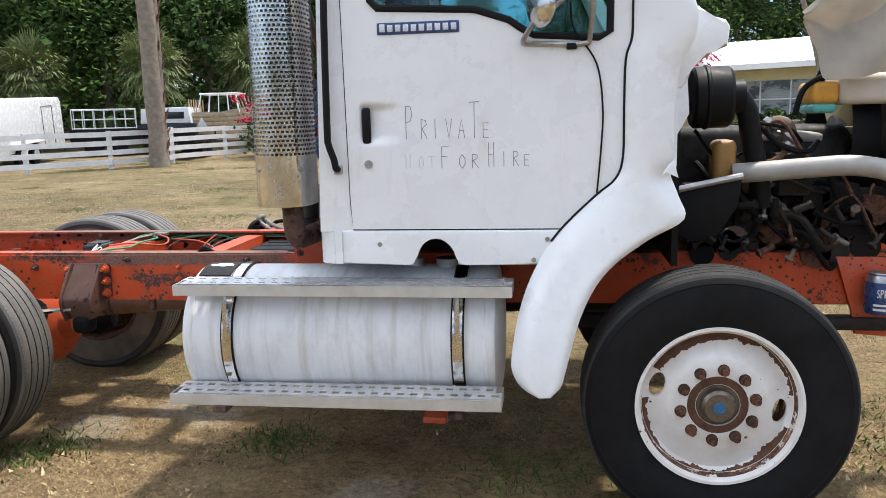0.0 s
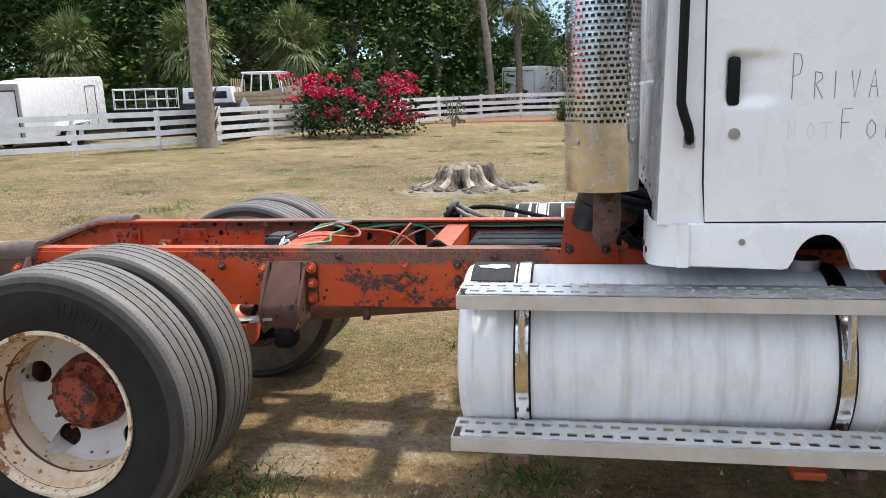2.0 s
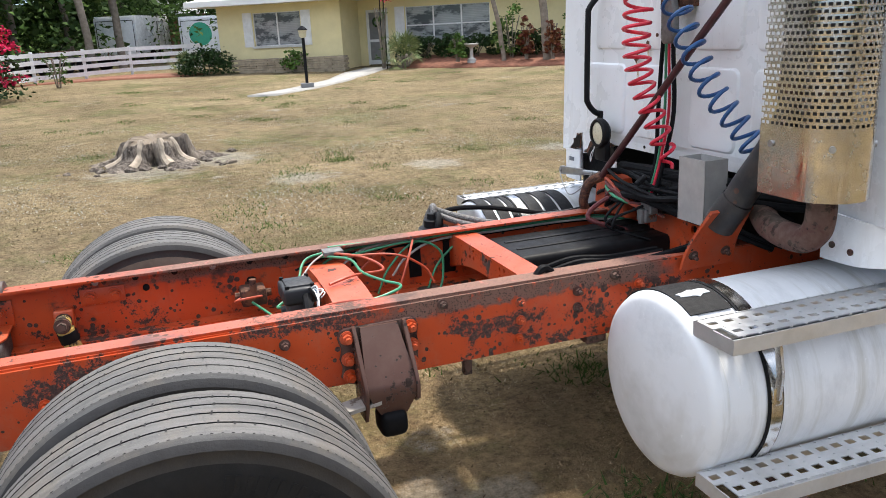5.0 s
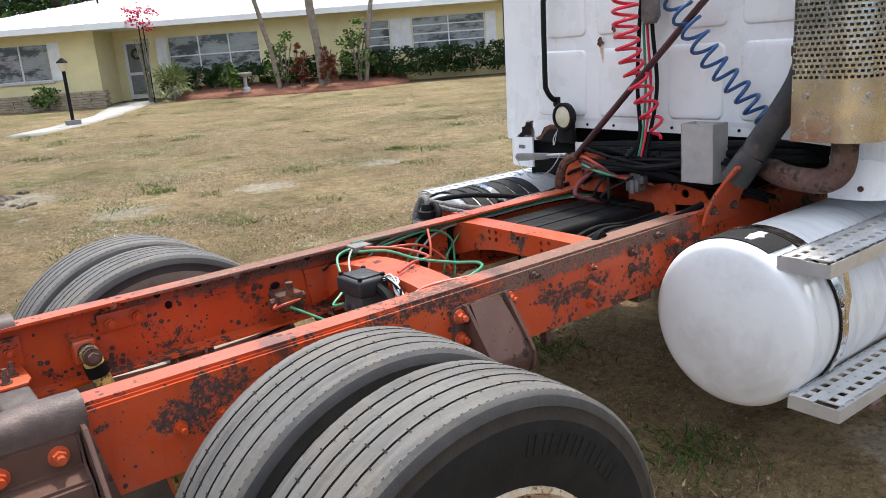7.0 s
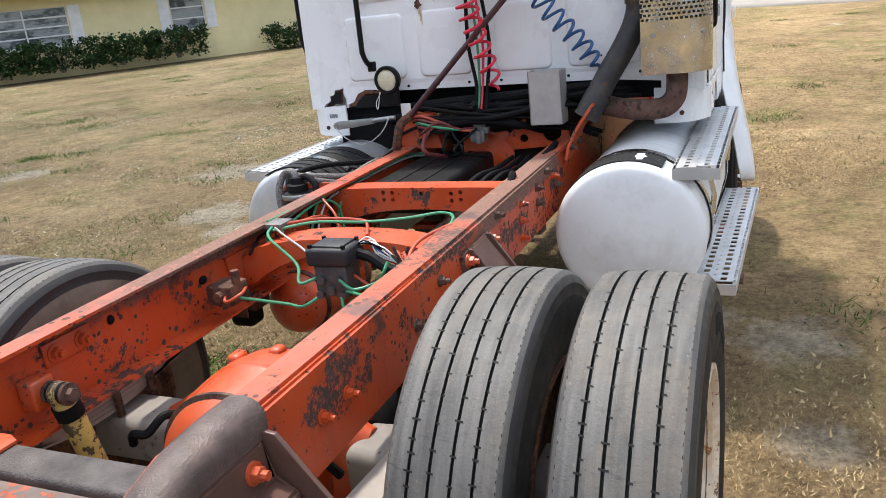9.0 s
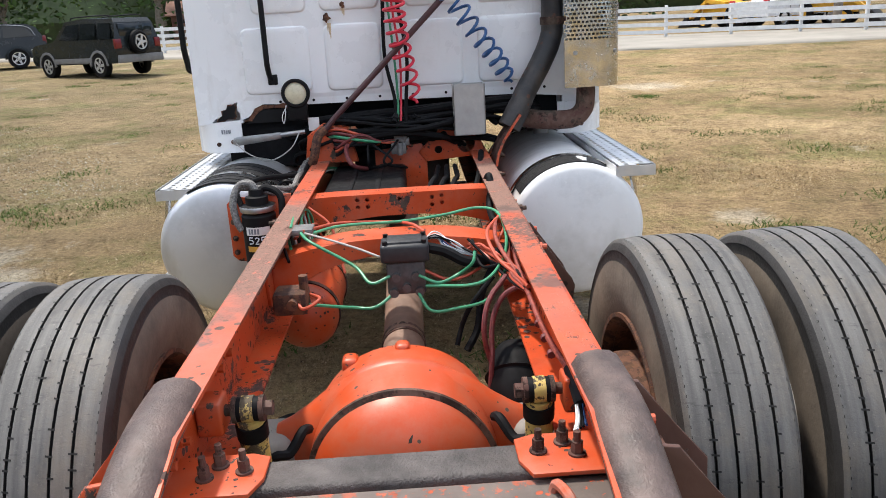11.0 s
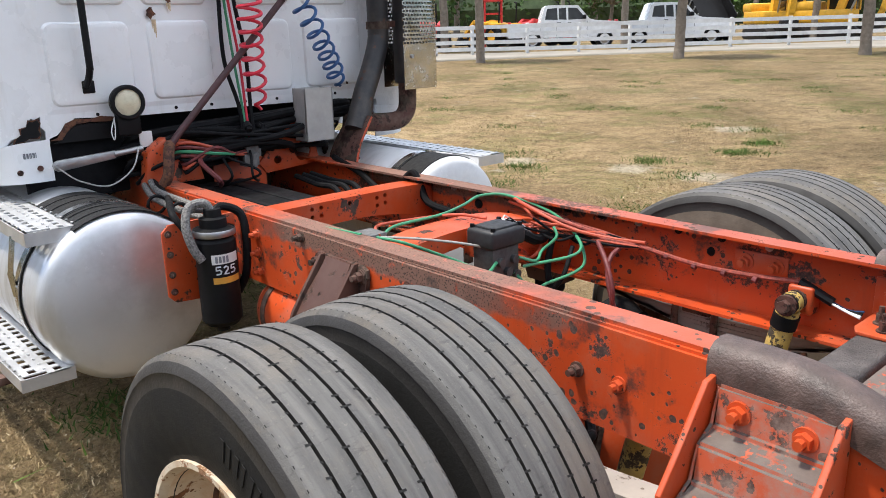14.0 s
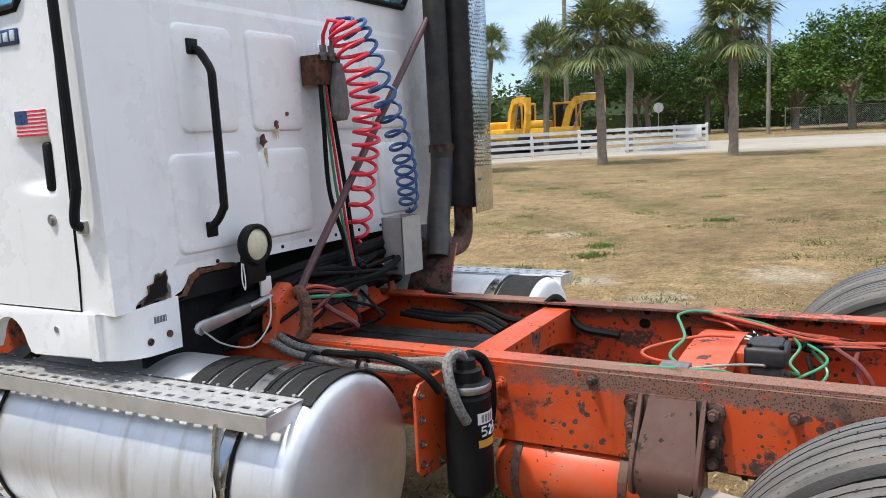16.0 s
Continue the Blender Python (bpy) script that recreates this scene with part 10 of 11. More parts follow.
put(SAGO, hp(22.6, -1.2, 0, MAIN).x, hp(22.6, -1.2, 0, MAIN).y, 90, 1.0)
bush("roadside_shrub", (25.7, 12.1), 0.45, 0.45, 1.15, M["croton"], "bare reddish roadside shrub", "bush", 14, 10, 0.09, 90)
bush("round_bush", (24.6, 7.2), 0.7, 0.6, 1.0, M["hedgeleaf"], "green bush with a few red flowers", "bush", 40, 22, 0.10, 91, 0, (M["flower"], 5, 0.09))

# ---- stump ----
sx, sy = -3.08, 13.9
sz = rise(sx, sy)
stump = thing("tree_stump", (sx, sy, sz), "weathered grey tree stump with spreading roots", "stump")
def stump_edge(a):
    """Outline of the stump: lobes of the buttress roots."""
    return 1 + 0.24 * math.sin(5 * a + 0.4) + 0.08 * math.sin(9 * a) + 0.05 * math.sin(14 * a + 1)


bm = bmesh.new()
rnd = random.Random(6)
seg = 150
prof = [(1.75, -0.05), (1.42, 0.02), (1.18, 0.06), (1.02, 0.115), (0.95, 0.185), (0.90, 0.25), (0.86, 0.30), (0.82, 0.345), (0.78, 0.36)]
rings = []
for i, (r, z) in enumerate(prof):
    ring = []
    for k in range(seg):
        a = k * math.tau / seg
        c, d = math.cos(a), math.sin(a)
        furrow = 0.045 * noise.noise((c * 9, d * 9, z * 1.5)) + 0.02 * noise.noise((c * 26, d * 26, z * 3))
        lobe = 1 + (stump_edge(a) - 1) * (1.9 if r > 1.05 else 1.0)
        rr = r * 0.38 * lobe + furrow * (1 if 0 < i else 0.3)
        top = (0.05 * math.sin(a + 0.5) + 0.03 * noise.noise((c * 4, d * 4, 1)) + 0.05 * (i - 5) / 3 * noise.noise((c * 7, d * 7, 8))) if i > 5 else 0
        ring.append(bm.verts.new((sx + rr * c * 1.2, sy + rr * d, sz + z + top + (0.02 * noise.noise((c * 12, d * 12, 5)) if i < 3 else 0))))
    rings.append(ring)
for p, q in zip(rings, rings[1:]):
    for k in range(seg):
        bm.faces.new((p[k], p[(k + 1) % seg], q[(k + 1) % seg], q[k]))
part("stump_body", bm, M["stumpwood"], stump, "furrowed grey bark and bare wood", sharp=60)
bm = bmesh.new()
prev = None
for f in (1.0, 0.75, 0.5, 0.25):
    ring = []
    for k in range(seg):
        a = k * math.tau / seg
        c, d = math.cos(a), math.sin(a)
        rr = 0.775 * 0.38 * (1 + (stump_edge(a) - 1) * 1.0) + 0.045 * noise.noise((c * 9, d * 9, 0.6)) + 0.02 * noise.noise((c * 26, d * 26, 1.2))
        h = 0.358 + 0.05 * f * noise.noise((c * 7, d * 7, 8)) + 0.05 * math.sin(a + 0.5) * f + 0.03 * noise.noise((c * 4 * f, d * 4 * f, 1)) + 0.02 * noise.noise((c * f * 11, d * f * 11, 2)) * (1 - f)
        ring.append(bm.verts.new((sx + rr * f * c * 1.2, sy + rr * f * d, sz + h)))
    if prev:
        for k in range(seg):
            bm.faces.new((prev[k], prev[(k + 1) % seg], ring[(k + 1) % seg], ring[k]))
    prev = ring
bm.faces.new(prev)
part("cut_top", bm, M["stumptop"], stump, "rough sawn top")
M["barewood"] = plain("bleached bare wood", (0.40, 0.33, 0.25), 0.85, 0, 0.4, 14, 0.5, 60)
for a, w in ((-118, 0.055), (-72, 0.065), (-40, 0.05), (-160, 0.045)):      # roots stripped of their bark
    c, d = math.cos(radians(a)), math.sin(radians(a))
    bm = bmesh.new()
    tube(bm, spline([(sx + r * c * 1.2, sy + r * d, sz + z) for r, z in ((0.27, 0.37), (0.335, 0.27), (0.37, 0.15), (0.46, 0.06), (0.60, 0.0))], 4), w, 8, radii=[w * k for k in [0.7 + 0.04 * i for i in range(17)]])
    part("bare_root", bm, M["barewood"], stump, "pale root stripped of bark")
for k in range(26):
    bm = bmesh.new()
    a, d = rnd.uniform(-0.9, 3.6), rnd.uniform(0.62, 1.25)
    x, y = sx + d * 1.15 * math.cos(-a), sy + d * 0.8 * math.sin(-a)
    size = rnd.uniform(0.03, 0.09)
    bmesh.ops.create_icosphere(bm, subdivisions=2, radius=size)
    for q in bm.verts:
        q.co *= 1 + 0.5 * noise.noise(q.co * 22 + Vector((k, 0, 0)))
        q.co.z *= 0.55
        q.co += Vector((x, y, rise(x, y) + size * 0.2))
    part("chunk", bm, M["stumpwood"], stump, "broken clod of root and earth")
# ---- vehicles ----
M["alloy"] = plain("silver alloy", (0.55, 0.55, 0.55), 0.35, 0.5, 0.1, 10)
M["taildark"] = plain("dark red lens", (0.16, 0.012, 0.015), 0.2, 0, 0.1, 10)


def spokes(m, wheel_r, face, count, tyre):
    """A cast wheel: a rim hoop and thick spokes from its hub."""
    bm = bmesh.new()
    lathe(bm, [(wheel_r * 0.56, face - 0.03), (wheel_r * 0.56, face + 0.008), (wheel_r * 0.64, face + 0.012), (wheel_r * 0.65, face - 0.03)], m, seg=26, close=True)
    lathe(bm, [(wheel_r * 0.20, face - 0.03), (wheel_r * 0.20, face + 0.004), (wheel_r * 0.14, face + 0.012), (0, face + 0.012)], m, seg=16)
    for k in range(count):
        turn = m @ Matrix.Rotation(k * math.tau / count, 4, "Z")
        prism(bm, [(wheel_r * 0.14, -wheel_r * 0.13), (wheel_r * 0.60, -wheel_r * 0.085), (wheel_r * 0.60, wheel_r * 0.085), (wheel_r * 0.14, wheel_r * 0.13)], 0.035, turn @ Matrix.Translation((0, 0, face - 0.03)), 0.006)
    part("alloy_wheel", bm, M["alloy"], tyre, "silver cast wheel", local=True)


def vehicle(name, at, rz, length, width, outline, glass, mats, label, wheel_r=0.36, wheels=None, cladding=None, category="car", alloy=0):
    """A car from its side outline (x along, z up) with tumblehome, windows and wheels; its front is +x."""
    x0, y0 = at
    v = thing(name, (x0, y0, rise(x0, y0)), label, category, rz=rz)
    paint, _ = mats
    w = width / 2
    bm = bmesh.new()
    prism(bm, outline, width, XZ(-w))
    belt = 0.58 * max(z for _, z in outline)
    for q in bm.verts:
        if q.co.z > belt:
            t = (q.co.z - belt) / (max(z for _, z in outline) - belt)
            q.co.y *= 1 - 0.22 * t
    bmesh.ops.bevel(bm, geom=[e for e in bm.edges if len(e.link_faces) == 2 and e.calc_face_angle(0) > 0.9 and abs(e.verts[0].co.y - e.verts[1].co.y) < 0.2], offset=0.06, segments=2, affect="EDGES")
    body = part("body", bm, paint, v, local=True)
    wheels = wheels or (length * 0.30, -length * 0.30)
    for s in (-1, 1):
        for g in glass:
            bm = bmesh.new()
            top = max(z for _, z in outline)
            pts = []
            for gx, gz in g:
                t = max(0, (gz - belt) / (top - belt))
                pts.append(bm.verts.new((gx, s * (w * (1 - 0.22 * t) + 0.006), gz)))
            bm.faces.new(pts)
            bmesh.ops.solidify(bm, geom=list(bm.faces), thickness=0.01)
            part("side_window", bm, M["darkglass"], body, local=True)
        for wx in wheels:
            bm = bmesh.new()
            m = along((wx, s * (w - 0.22), wheel_r), (wx, s * (w + 1), wheel_r))
            lathe(bm, [(wheel_r * 0.6, 0.0), (wheel_r * 0.95, 0.0), (wheel_r, 0.03), (wheel_r, 0.19), (wheel_r * 0.95, 0.235), (wheel_r * 0.62, 0.235)], m, seg=28)
            tyre = part("wheel", bm, M["hose"], v, "black tyre", local=True)
            bm = bmesh.new()
            lathe(bm, [(wheel_r * 0.64, 0.225), (wheel_r * 0.5, 0.20), (wheel_r * 0.15, 0.235), (0, 0.235)], m, seg=20)
            part("rim", bm, M["hose"] if alloy else M["steel"], tyre, local=True)
            if alloy:
                spokes(m, wheel_r, 0.225, alloy, tyre)
            bm = bmesh.new()
            lathe(bm, [(wheel_r * 1.04, 0.20), (wheel_r * 1.22, 0.20), (wheel_r * 1.24, 0.245), (wheel_r * 1.04, 0.25)], m, seg=16, close=True, a0=0, a1=360)
            for q in list(bm.verts):
                if q.co.z < wheel_r * 0.95:
                    q.co.z = wheel_r * 0.95
            bmesh.ops.remove_doubles(bm, verts=bm.verts, dist=0.001)
            part("wheel_arch", bm, cladding or paint, v, local=True)
    return v, body


SUV = [(-2.2, 0.42), (-2.25, 0.60), (-2.22, 1.02), (-2.12, 1.62), (-2.0, 1.74), (-0.6, 1.78), (0.35, 1.72), (0.85, 1.20), (1.0, 1.12), (1.95, 1.04), (2.15, 0.92), (2.2, 0.55), (2.1, 0.40)]
SUVGLASS = [[(-2.0, 1.15), (-1.95, 1.60), (-1.35, 1.62), (-1.3, 1.15)], [(-1.22, 1.15), (-1.22, 1.62), (-0.45, 1.63), (-0.42, 1.15)], [(-0.34, 1.15), (-0.36, 1.63), (0.28, 1.60), (0.66, 1.17)]]


def lights(v, w, zr, length, front="window", tail="machinered"):
    for s in (-1, 1):
        bm = bmesh.new()
        box(bm, -length / 2 - 0.03, -length / 2 + 0.1, s * (w / 2 - 0.22), s * (w / 2 + 0.004), zr, zr + 0.28, 0.015)
        part("tail_light", bm, M[tail], v, "red tail light", local=True)
        bm = bmesh.new()
        box(bm, length / 2 - 0.14, length / 2 + 0.01, s * (w / 2 - 0.35), s * (w / 2 - 0.02), zr - 0.05, zr + 0.10, 0.015)
        part("headlight", bm, M[front], v, "clear headlight", local=True)


jeep, jb = vehicle("suv", (21.2, 14.1), 57, 4.5, 1.82, SUV, SUVGLASS, (M["carblack"], 0), "black-green SUV with grey flares and a spare wheel on its tailgate", 0.37, (1.38, -1.30), M["cladding"], alloy=5)
jeep.scale = (0.94, 0.90, 0.98)
lights(jeep, 1.8, 0.85, 4.45, tail="taildark")
bm = bmesh.new()
m = along((-2.24, 0.05, 1.02), (-3.24, 0.05, 1.02))
lathe(bm, [(0, 0.20), (0.20, 0.20), (0.24, 0.17), (0.30, 0.20), (0.35, 0.16), (0.36, 0.05), (0.30, 0)], m, seg=28)
spare = part("spare_wheel", bm, M["hose"], jeep, "black spare wheel", local=True)
spokes(m, 0.36, 0.215, 5, spare)
bm = bmesh.new()
box(bm, -2.19, -2.14, -0.66, 0.66, 1.15, 1.58, 0.02)
part("rear_window", bm, M["darkglass"], jeep, local=True)
bm = bmesh.new()
box(bm, -2.33, -2.15, -0.9, 0.9, 0.42, 0.66, 0.03)
part("rear_bumper", bm, M["cladding"], jeep, "grey bumper", local=True)
for s in (-1, 1):
    bm = bmesh.new()
    tube(bm, spline([(-1.8, s * 0.62, 1.77), (-1.6, s * 0.62, 1.84), (0.0, s * 0.62, 1.83), (0.2, s * 0.62, 1.75)], 4), 0.02, 6)
    part("roof_rail", bm, M["black"], jeep, local=True)
    bm = bmesh.new()
    box(bm, -0.98, 0.98, s * 0.905, s * 0.93, 0.44, 0.60, 0.02)
    part("side_trim", bm, M["cladding"], jeep, local=True)
SUV2 = [(-2.45, 0.40), (-2.5, 0.9), (-2.4, 1.15), (-2.2, 1.5), (-1.9, 1.64), (-0.3, 1.72), (0.6, 1.62), (1.25, 1.15), (2.2, 1.0), (2.45, 0.85), (2.48, 0.45)]
SUV2G = [[(-2.1, 1.18), (-1.85, 1.52), (-1.1, 1.58), (-1.05, 1.16)], [(-1.0, 1.16), (-1.02, 1.58), (-0.1, 1.60), (-0.08, 1.13)], [(0.0, 1.13), (0.0, 1.59), (0.5, 1.52), (0.98, 1.12)]]
suv2, _ = vehicle("suv", (26.9, 20.8), 115, 4.95, 1.95, SUV2, SUV2G, (M["carblack"], 0), "glossy black SUV with chrome window trim", 0.38, (1.55, -1.45), alloy=5)
lights(suv2, 1.9, 0.9, 4.95, tail="taildark")
bm = bmesh.new()
for s in (-1, 1):
    tube(bm, spline([(-2.15, s * 0.97, 1.2), (-1.8, s * 0.86, 1.56), (-0.2, s * 0.83, 1.65), (0.55, s * 0.86, 1.55), (1.05, s * 0.97, 1.14)], 5), 0.018, 5)
part("window_trim", bm, M["steel"], suv2, "chrome window trim", local=True)
PICK = [(-2.7, 0.50), (-2.72, 1.12), (-1.25, 1.14), (-1.22, 1.25), (-1.05, 1.82), (-0.9, 1.90), (0.45, 1.88), (0.95, 1.30), (1.2, 1.22), (2.4, 1.14), (2.65, 0.95), (2.68, 0.48)]
PICKG = [[(-1.05, 1.28), (-0.95, 1.74), (-0.5, 1.78), (-0.48, 1.26)], [(-0.42, 1.28), (-0.42, 1.76), (-0.1, 1.78), (-0.08, 1.26)], [(0.0, 1.26), (0.0, 1.78), (0.40, 1.76), (0.80, 1.28)]]
for at, rz, seed in (((19.9, -23.9), 226, 1), ((16.6, -27.4), 226, 2), ((36.6, 14.3), 195, 3), ((38.2, 11.0), 195, 4), ((30.5, -12.5), -60, 5)):
    t, b = vehicle("pickup_truck", at, rz, 5.4, 1.95, PICK, PICKG, (M["carwhite"], 0), "white pickup truck parked behind the fence", 0.39, (1.65, -1.60), None, "truck")
    lights(t, 1.9, 0.92, 5.36)
    bm = bmesh.new()
    vs = [bm.verts.new(q) for q in ((0.50, -0.72, 1.80), (0.50, 0.72, 1.80), (0.93, 0.88, 1.33), (0.93, -0.88, 1.33))]
    bm.faces.new(vs)
    for q in vs:
        q.co.x += 0.02
    bmesh.ops.solidify(bm, geom=list(bm.faces), thickness=0.012)
    part("windscreen", bm, M["darkglass"], t, "dark windscreen", local=True)
    bm = bmesh.new()
    box(bm, 2.60, 2.72, -0.95, 0.95, 0.45, 0.68, 0.03)
    part("bumper", bm, M["steel"], t, local=True)
    bm = bmesh.new()
    box(bm, 2.66, 2.70, -0.55, 0.55, 0.72, 1.02, 0.02)
    part("grille", bm, M["black"], t, "dark grille", local=True)
    for s in (-1, 1):
        bm = bmesh.new()
        box(bm, 0.62, 0.78, s * 0.98, s * 1.16, 1.28, 1.46, 0.03)
        part("side_mirror", bm, M["black"], t, local=True)
        for hx in (-0.42, 0.05):
            bm = bmesh.new()
            box(bm, hx - 0.08, hx + 0.08, s * 0.972 - 0.012, s * 0.972 + 0.012, 1.12, 1.15, 0.006)
            part("door_handle", bm, M["black"], t, local=True)
        bm = bmesh.new()
        tube(bm, [(-0.52, s * 0.978, 0.55), (-0.52, s * 0.978, 1.20)], 0.007, 4)
        tube(bm, [(0.85, s * 0.978, 0.55), (0.85, s * 0.978, 1.20)], 0.007, 4)
        tube(bm, [(-1.24, s * 0.978, 0.55), (-1.24, s * 0.978, 1.10)], 0.007, 4)
        part("door_seam", bm, M["black"], t, local=True)


# enclosed cargo trailer behind the fence
def cargo_trailer(name, at, rz, L, W, H, label, logo=None, slant=0.0):
    x, y = at
    t = thing(name, (x, y, rise(x, y)), label, "trailer", rz=rz)
    bm = bmesh.new()
    prism(bm, [(-L / 2, 0.45), (-L / 2, 0.45 + H * 0.93), (-L / 2 + 0.1, 0.45 + H), (L / 2 - 0.15, 0.45 + H), (L / 2, 0.45 + H * 0.9), (L / 2, 0.45)], W, XZ(-W / 2), 0.03)
    body = part("box", bm, M["carwhite"], t, "white box body", local=True)
    for s in (-1, 1):
        for wx in (-0.45, 0.45):
            bm = bmesh.new()
            m = along((wx, s * (W / 2 - 0.1), 0.34), (wx, s * (W / 2 + 1), 0.34))
            lathe(bm, [(0.18, 0), (0.33, 0), (0.34, 0.03), (0.34, 0.17), (0.2, 0.2)], m, seg=20)
            tyre = part("wheel", bm, M["hose"], t, local=True)
            bm = bmesh.new()
            lathe(bm, [(0.20, 0.18), (0, 0.16)], m, seg=16)
            part("rim", bm, M["carwhite"], tyre, local=True)
        bm = bmesh.new()
        box(bm, -0.95, 0.95, s * (W / 2 - 0.02), s * (W / 2 + 0.2), 0.70, 0.74, 0.01)
        part("mudguard", bm, M["carwhite"], t, local=True)
        bm = bmesh.new()
        tube(bm, [(L / 2 - 1.5, s * (W / 2 + 0.004), 0.55), (L / 2 - 1.5, s * (W / 2 + 0.004), H * 0.93 + 0.3), (L / 2 - 0.75, s * (W / 2 + 0.004), H * 0.93 + 0.3), (L / 2 - 0.75, s * (W / 2 + 0.004), 0.55)], 0.014, 5)
        part("side_door", bm, M["black"], t, "dark door seam", local=True)
    bm = bmesh.new()
    tube(bm, [(-L / 2 - 0.004, -W / 2 + 0.1, 0.6), (-L / 2 - 0.004, -W / 2 + 0.1, 0.45 + H * 0.88), (-L / 2 - 0.004, W / 2 - 0.1, 0.45 + H * 0.88), (-L / 2 - 0.004, W / 2 - 0.1, 0.6)], 0.02, 5)
    part("rear_door", bm, M["black"], t, "dark rear door seam", local=True)
    bm = bmesh.new()
    for s in (-1, 1):
        tube(bm, [(L / 2, s * W * 0.35, 0.5), (L / 2 + 1.1, 0, 0.5)], 0.04, 5)
    part("drawbar", bm, M["black"], t, local=True)
    if logo:
        bm = bmesh.new()
        m = along((-L / 2 - 0.004, 0, 0.45 + H * 0.52), (-L / 2 - 1, 0, 0.45 + H * 0.52))
        lathe(bm, [(0.55, 0), (0.55, 0.004), (0, 0.004)], m, seg=28)
        part("round_emblem", bm, M["emblem"], t, "plain green round emblem", local=True)
    return t


M["emblem"] = plain("green emblem", (0.03, 0.33, 0.20), 0.5, 0, 0.1, 5)
big = cargo_trailer("cargo_trailer", (-17.9, 23.2), 99.4, 5.6, 2.3, 1.62, "white enclosed cargo trailer parked nose-up behind the fence")
big.rotation_euler[1] = radians(-3.6)
bm = bmesh.new()
for y0, y1, z0, z1 in ((-1.16, -1.08, 0.45, 2.07), (1.08, 1.16, 0.45, 2.07), (-1.08, 1.08, 1.90, 2.07)):
    box(bm, -2.83, -2.76, y0, y1, z0, z1, 0.01)
part("rear_frame", bm, M["palepipe"], big, "dull grey rear door frame", local=True)
bm = bmesh.new()
box(bm, -0.2, 0.25, -0.3, 0.3, 2.06, 2.14, 0.02)
part("roof_vent", bm, M["carwhite"], big, local=True)
cargo_trailer("cargo_trailer", (-3.4, 46.5), 65, 4.0, 2.1, 1.9, "white enclosed cargo trailer parked behind the fence")
cargo_trailer("cargo_trailer", (0.2, 44.5), 72, 3.6, 2.0, 1.75, "small trailer with a round green emblem", True)


def frame_rack(name, at, rz, L, W, z0, z1, label, category):
    """A wire cage on a dark flat bed with wheels."""
    x, y = at
    t = thing(name, (x, y, rise(x, y)), label, category, rz=rz)
    for ix in range(7):
        for iy in (-1, 1):
            bm = bmesh.new()
            px = -L / 2 + L * ix / 6
            tube(bm, [(px, iy * W / 2, z0), (px, iy * W / 2, z1)], 0.018, 6)
            part("upright", bm, M["carwhite"], t, local=True)
    for z in (z0 + 0.03, (z0 + z1) / 2, z1):
        for iy in (-1, 1):
            bm = bmesh.new()
            tube(bm, [(-L / 2, iy * W / 2, z), (L / 2, iy * W / 2, z)], 0.02, 6)
            part("rail", bm, M["carwhite"], t, local=True)
        for ix in (-1, 1):
            bm = bmesh.new()
            tube(bm, [(ix * L / 2, -W / 2, z), (ix * L / 2, W / 2, z)], 0.02, 6)
            part("rail", bm, M["carwhite"], t, local=True)
    bm = bmesh.new()
    box(bm, -L / 2 - 0.1, L / 2 + 0.1, -W / 2 - 0.05, W / 2 + 0.05, 0.55, z0, 0.01)
    part("deck", bm, M["black"], t, "dark flat bed", local=True)
    for s in (-1, 1):
        for wx in (-0.42, 0.42):
            bm = bmesh.new()
            lathe(bm, [(0, 0), (0.33, 0), (0.34, 0.03), (0.34, 0.18), (0.2, 0.2), (0, 0.19)], along((wx, s * (W / 2 - 0.15), 0.34), (wx, s * 3, 0.34)), seg=18)
            part("wheel", bm, M["hose"], t, local=True)
    return t


frame_rack("cage_trailer", (-16.9, 28.2), 30, 2.2, 1.6, 1.0, 1.72, "open white wire cage on a dark trailer bed", "trailer")
# white truck cap on a dark pickup bed
cap = thing("truck_cap", (-14.9, 29.5, rise(-14.9, 29.5)), "white truck cap with dark windows on a black bed", "truck", rz=14)
bm = bmesh.new()
prism(bm, [(-0.95, 1.15), (-0.90, 1.72), (0.85, 1.76), (0.95, 1.15)], 1.6, XZ(-0.8), 0.05)
shell = part("cap_shell", bm, M["carwhite"], cap, "white cap", local=True)
for s in (-1, 1):
    bm = bmesh.new()
    box(bm, -0.7, 0.7, s * 0.80 - 0.012, s * 0.80 + 0.012, 1.32, 1.58, 0.004)
    part("window", bm, M["darkglass"], shell, local=True)
bm = bmesh.new()
box(bm, -1.2, 1.1, -0.85, 0.85, 0.55, 1.15, 0.06)
part("bed", bm, M["carblack"], cap, "black pickup bed", local=True)
for s in (-1, 1):
    for wx in (-0.5, 0.75):
        bm = bmesh.new()
        lathe(bm, [(0, 0), (0.36, 0), (0.37, 0.03), (0.37, 0.2), (0.2, 0.22), (0, 0.2)], along((wx, s * 0.68, 0.37), (wx, s * 3, 0.37)), seg=18)
        part("wheel", bm, M["hose"], cap, local=True)
# boat on a timber trailer
bt = thing("boat_trailer", (-13.0, 30.4, rise(-13.0, 30.4)), "timber-sided trailer carrying an old white boat", "trailer", rz=8)
bt.scale = (0.68, 1.0, 1.0)
for s in (-1, 1):
    for k in range(6):
        bm = bmesh.new()
        box(bm, -1.6, 1.7, s * 0.95 - 0.02, s * 0.95 + 0.02, 0.55 + 0.16 * k, 0.69 + 0.16 * k, 0.004)
        part("plank", bm, M["timber"], bt, local=True)
bm = bmesh.new()
box(bm, -1.6, 1.7, -0.95, 0.95, 0.45, 0.55, 0.01)
part("deck", bm, M["timber"], bt, local=True)
bm = bmesh.new()
rows = []
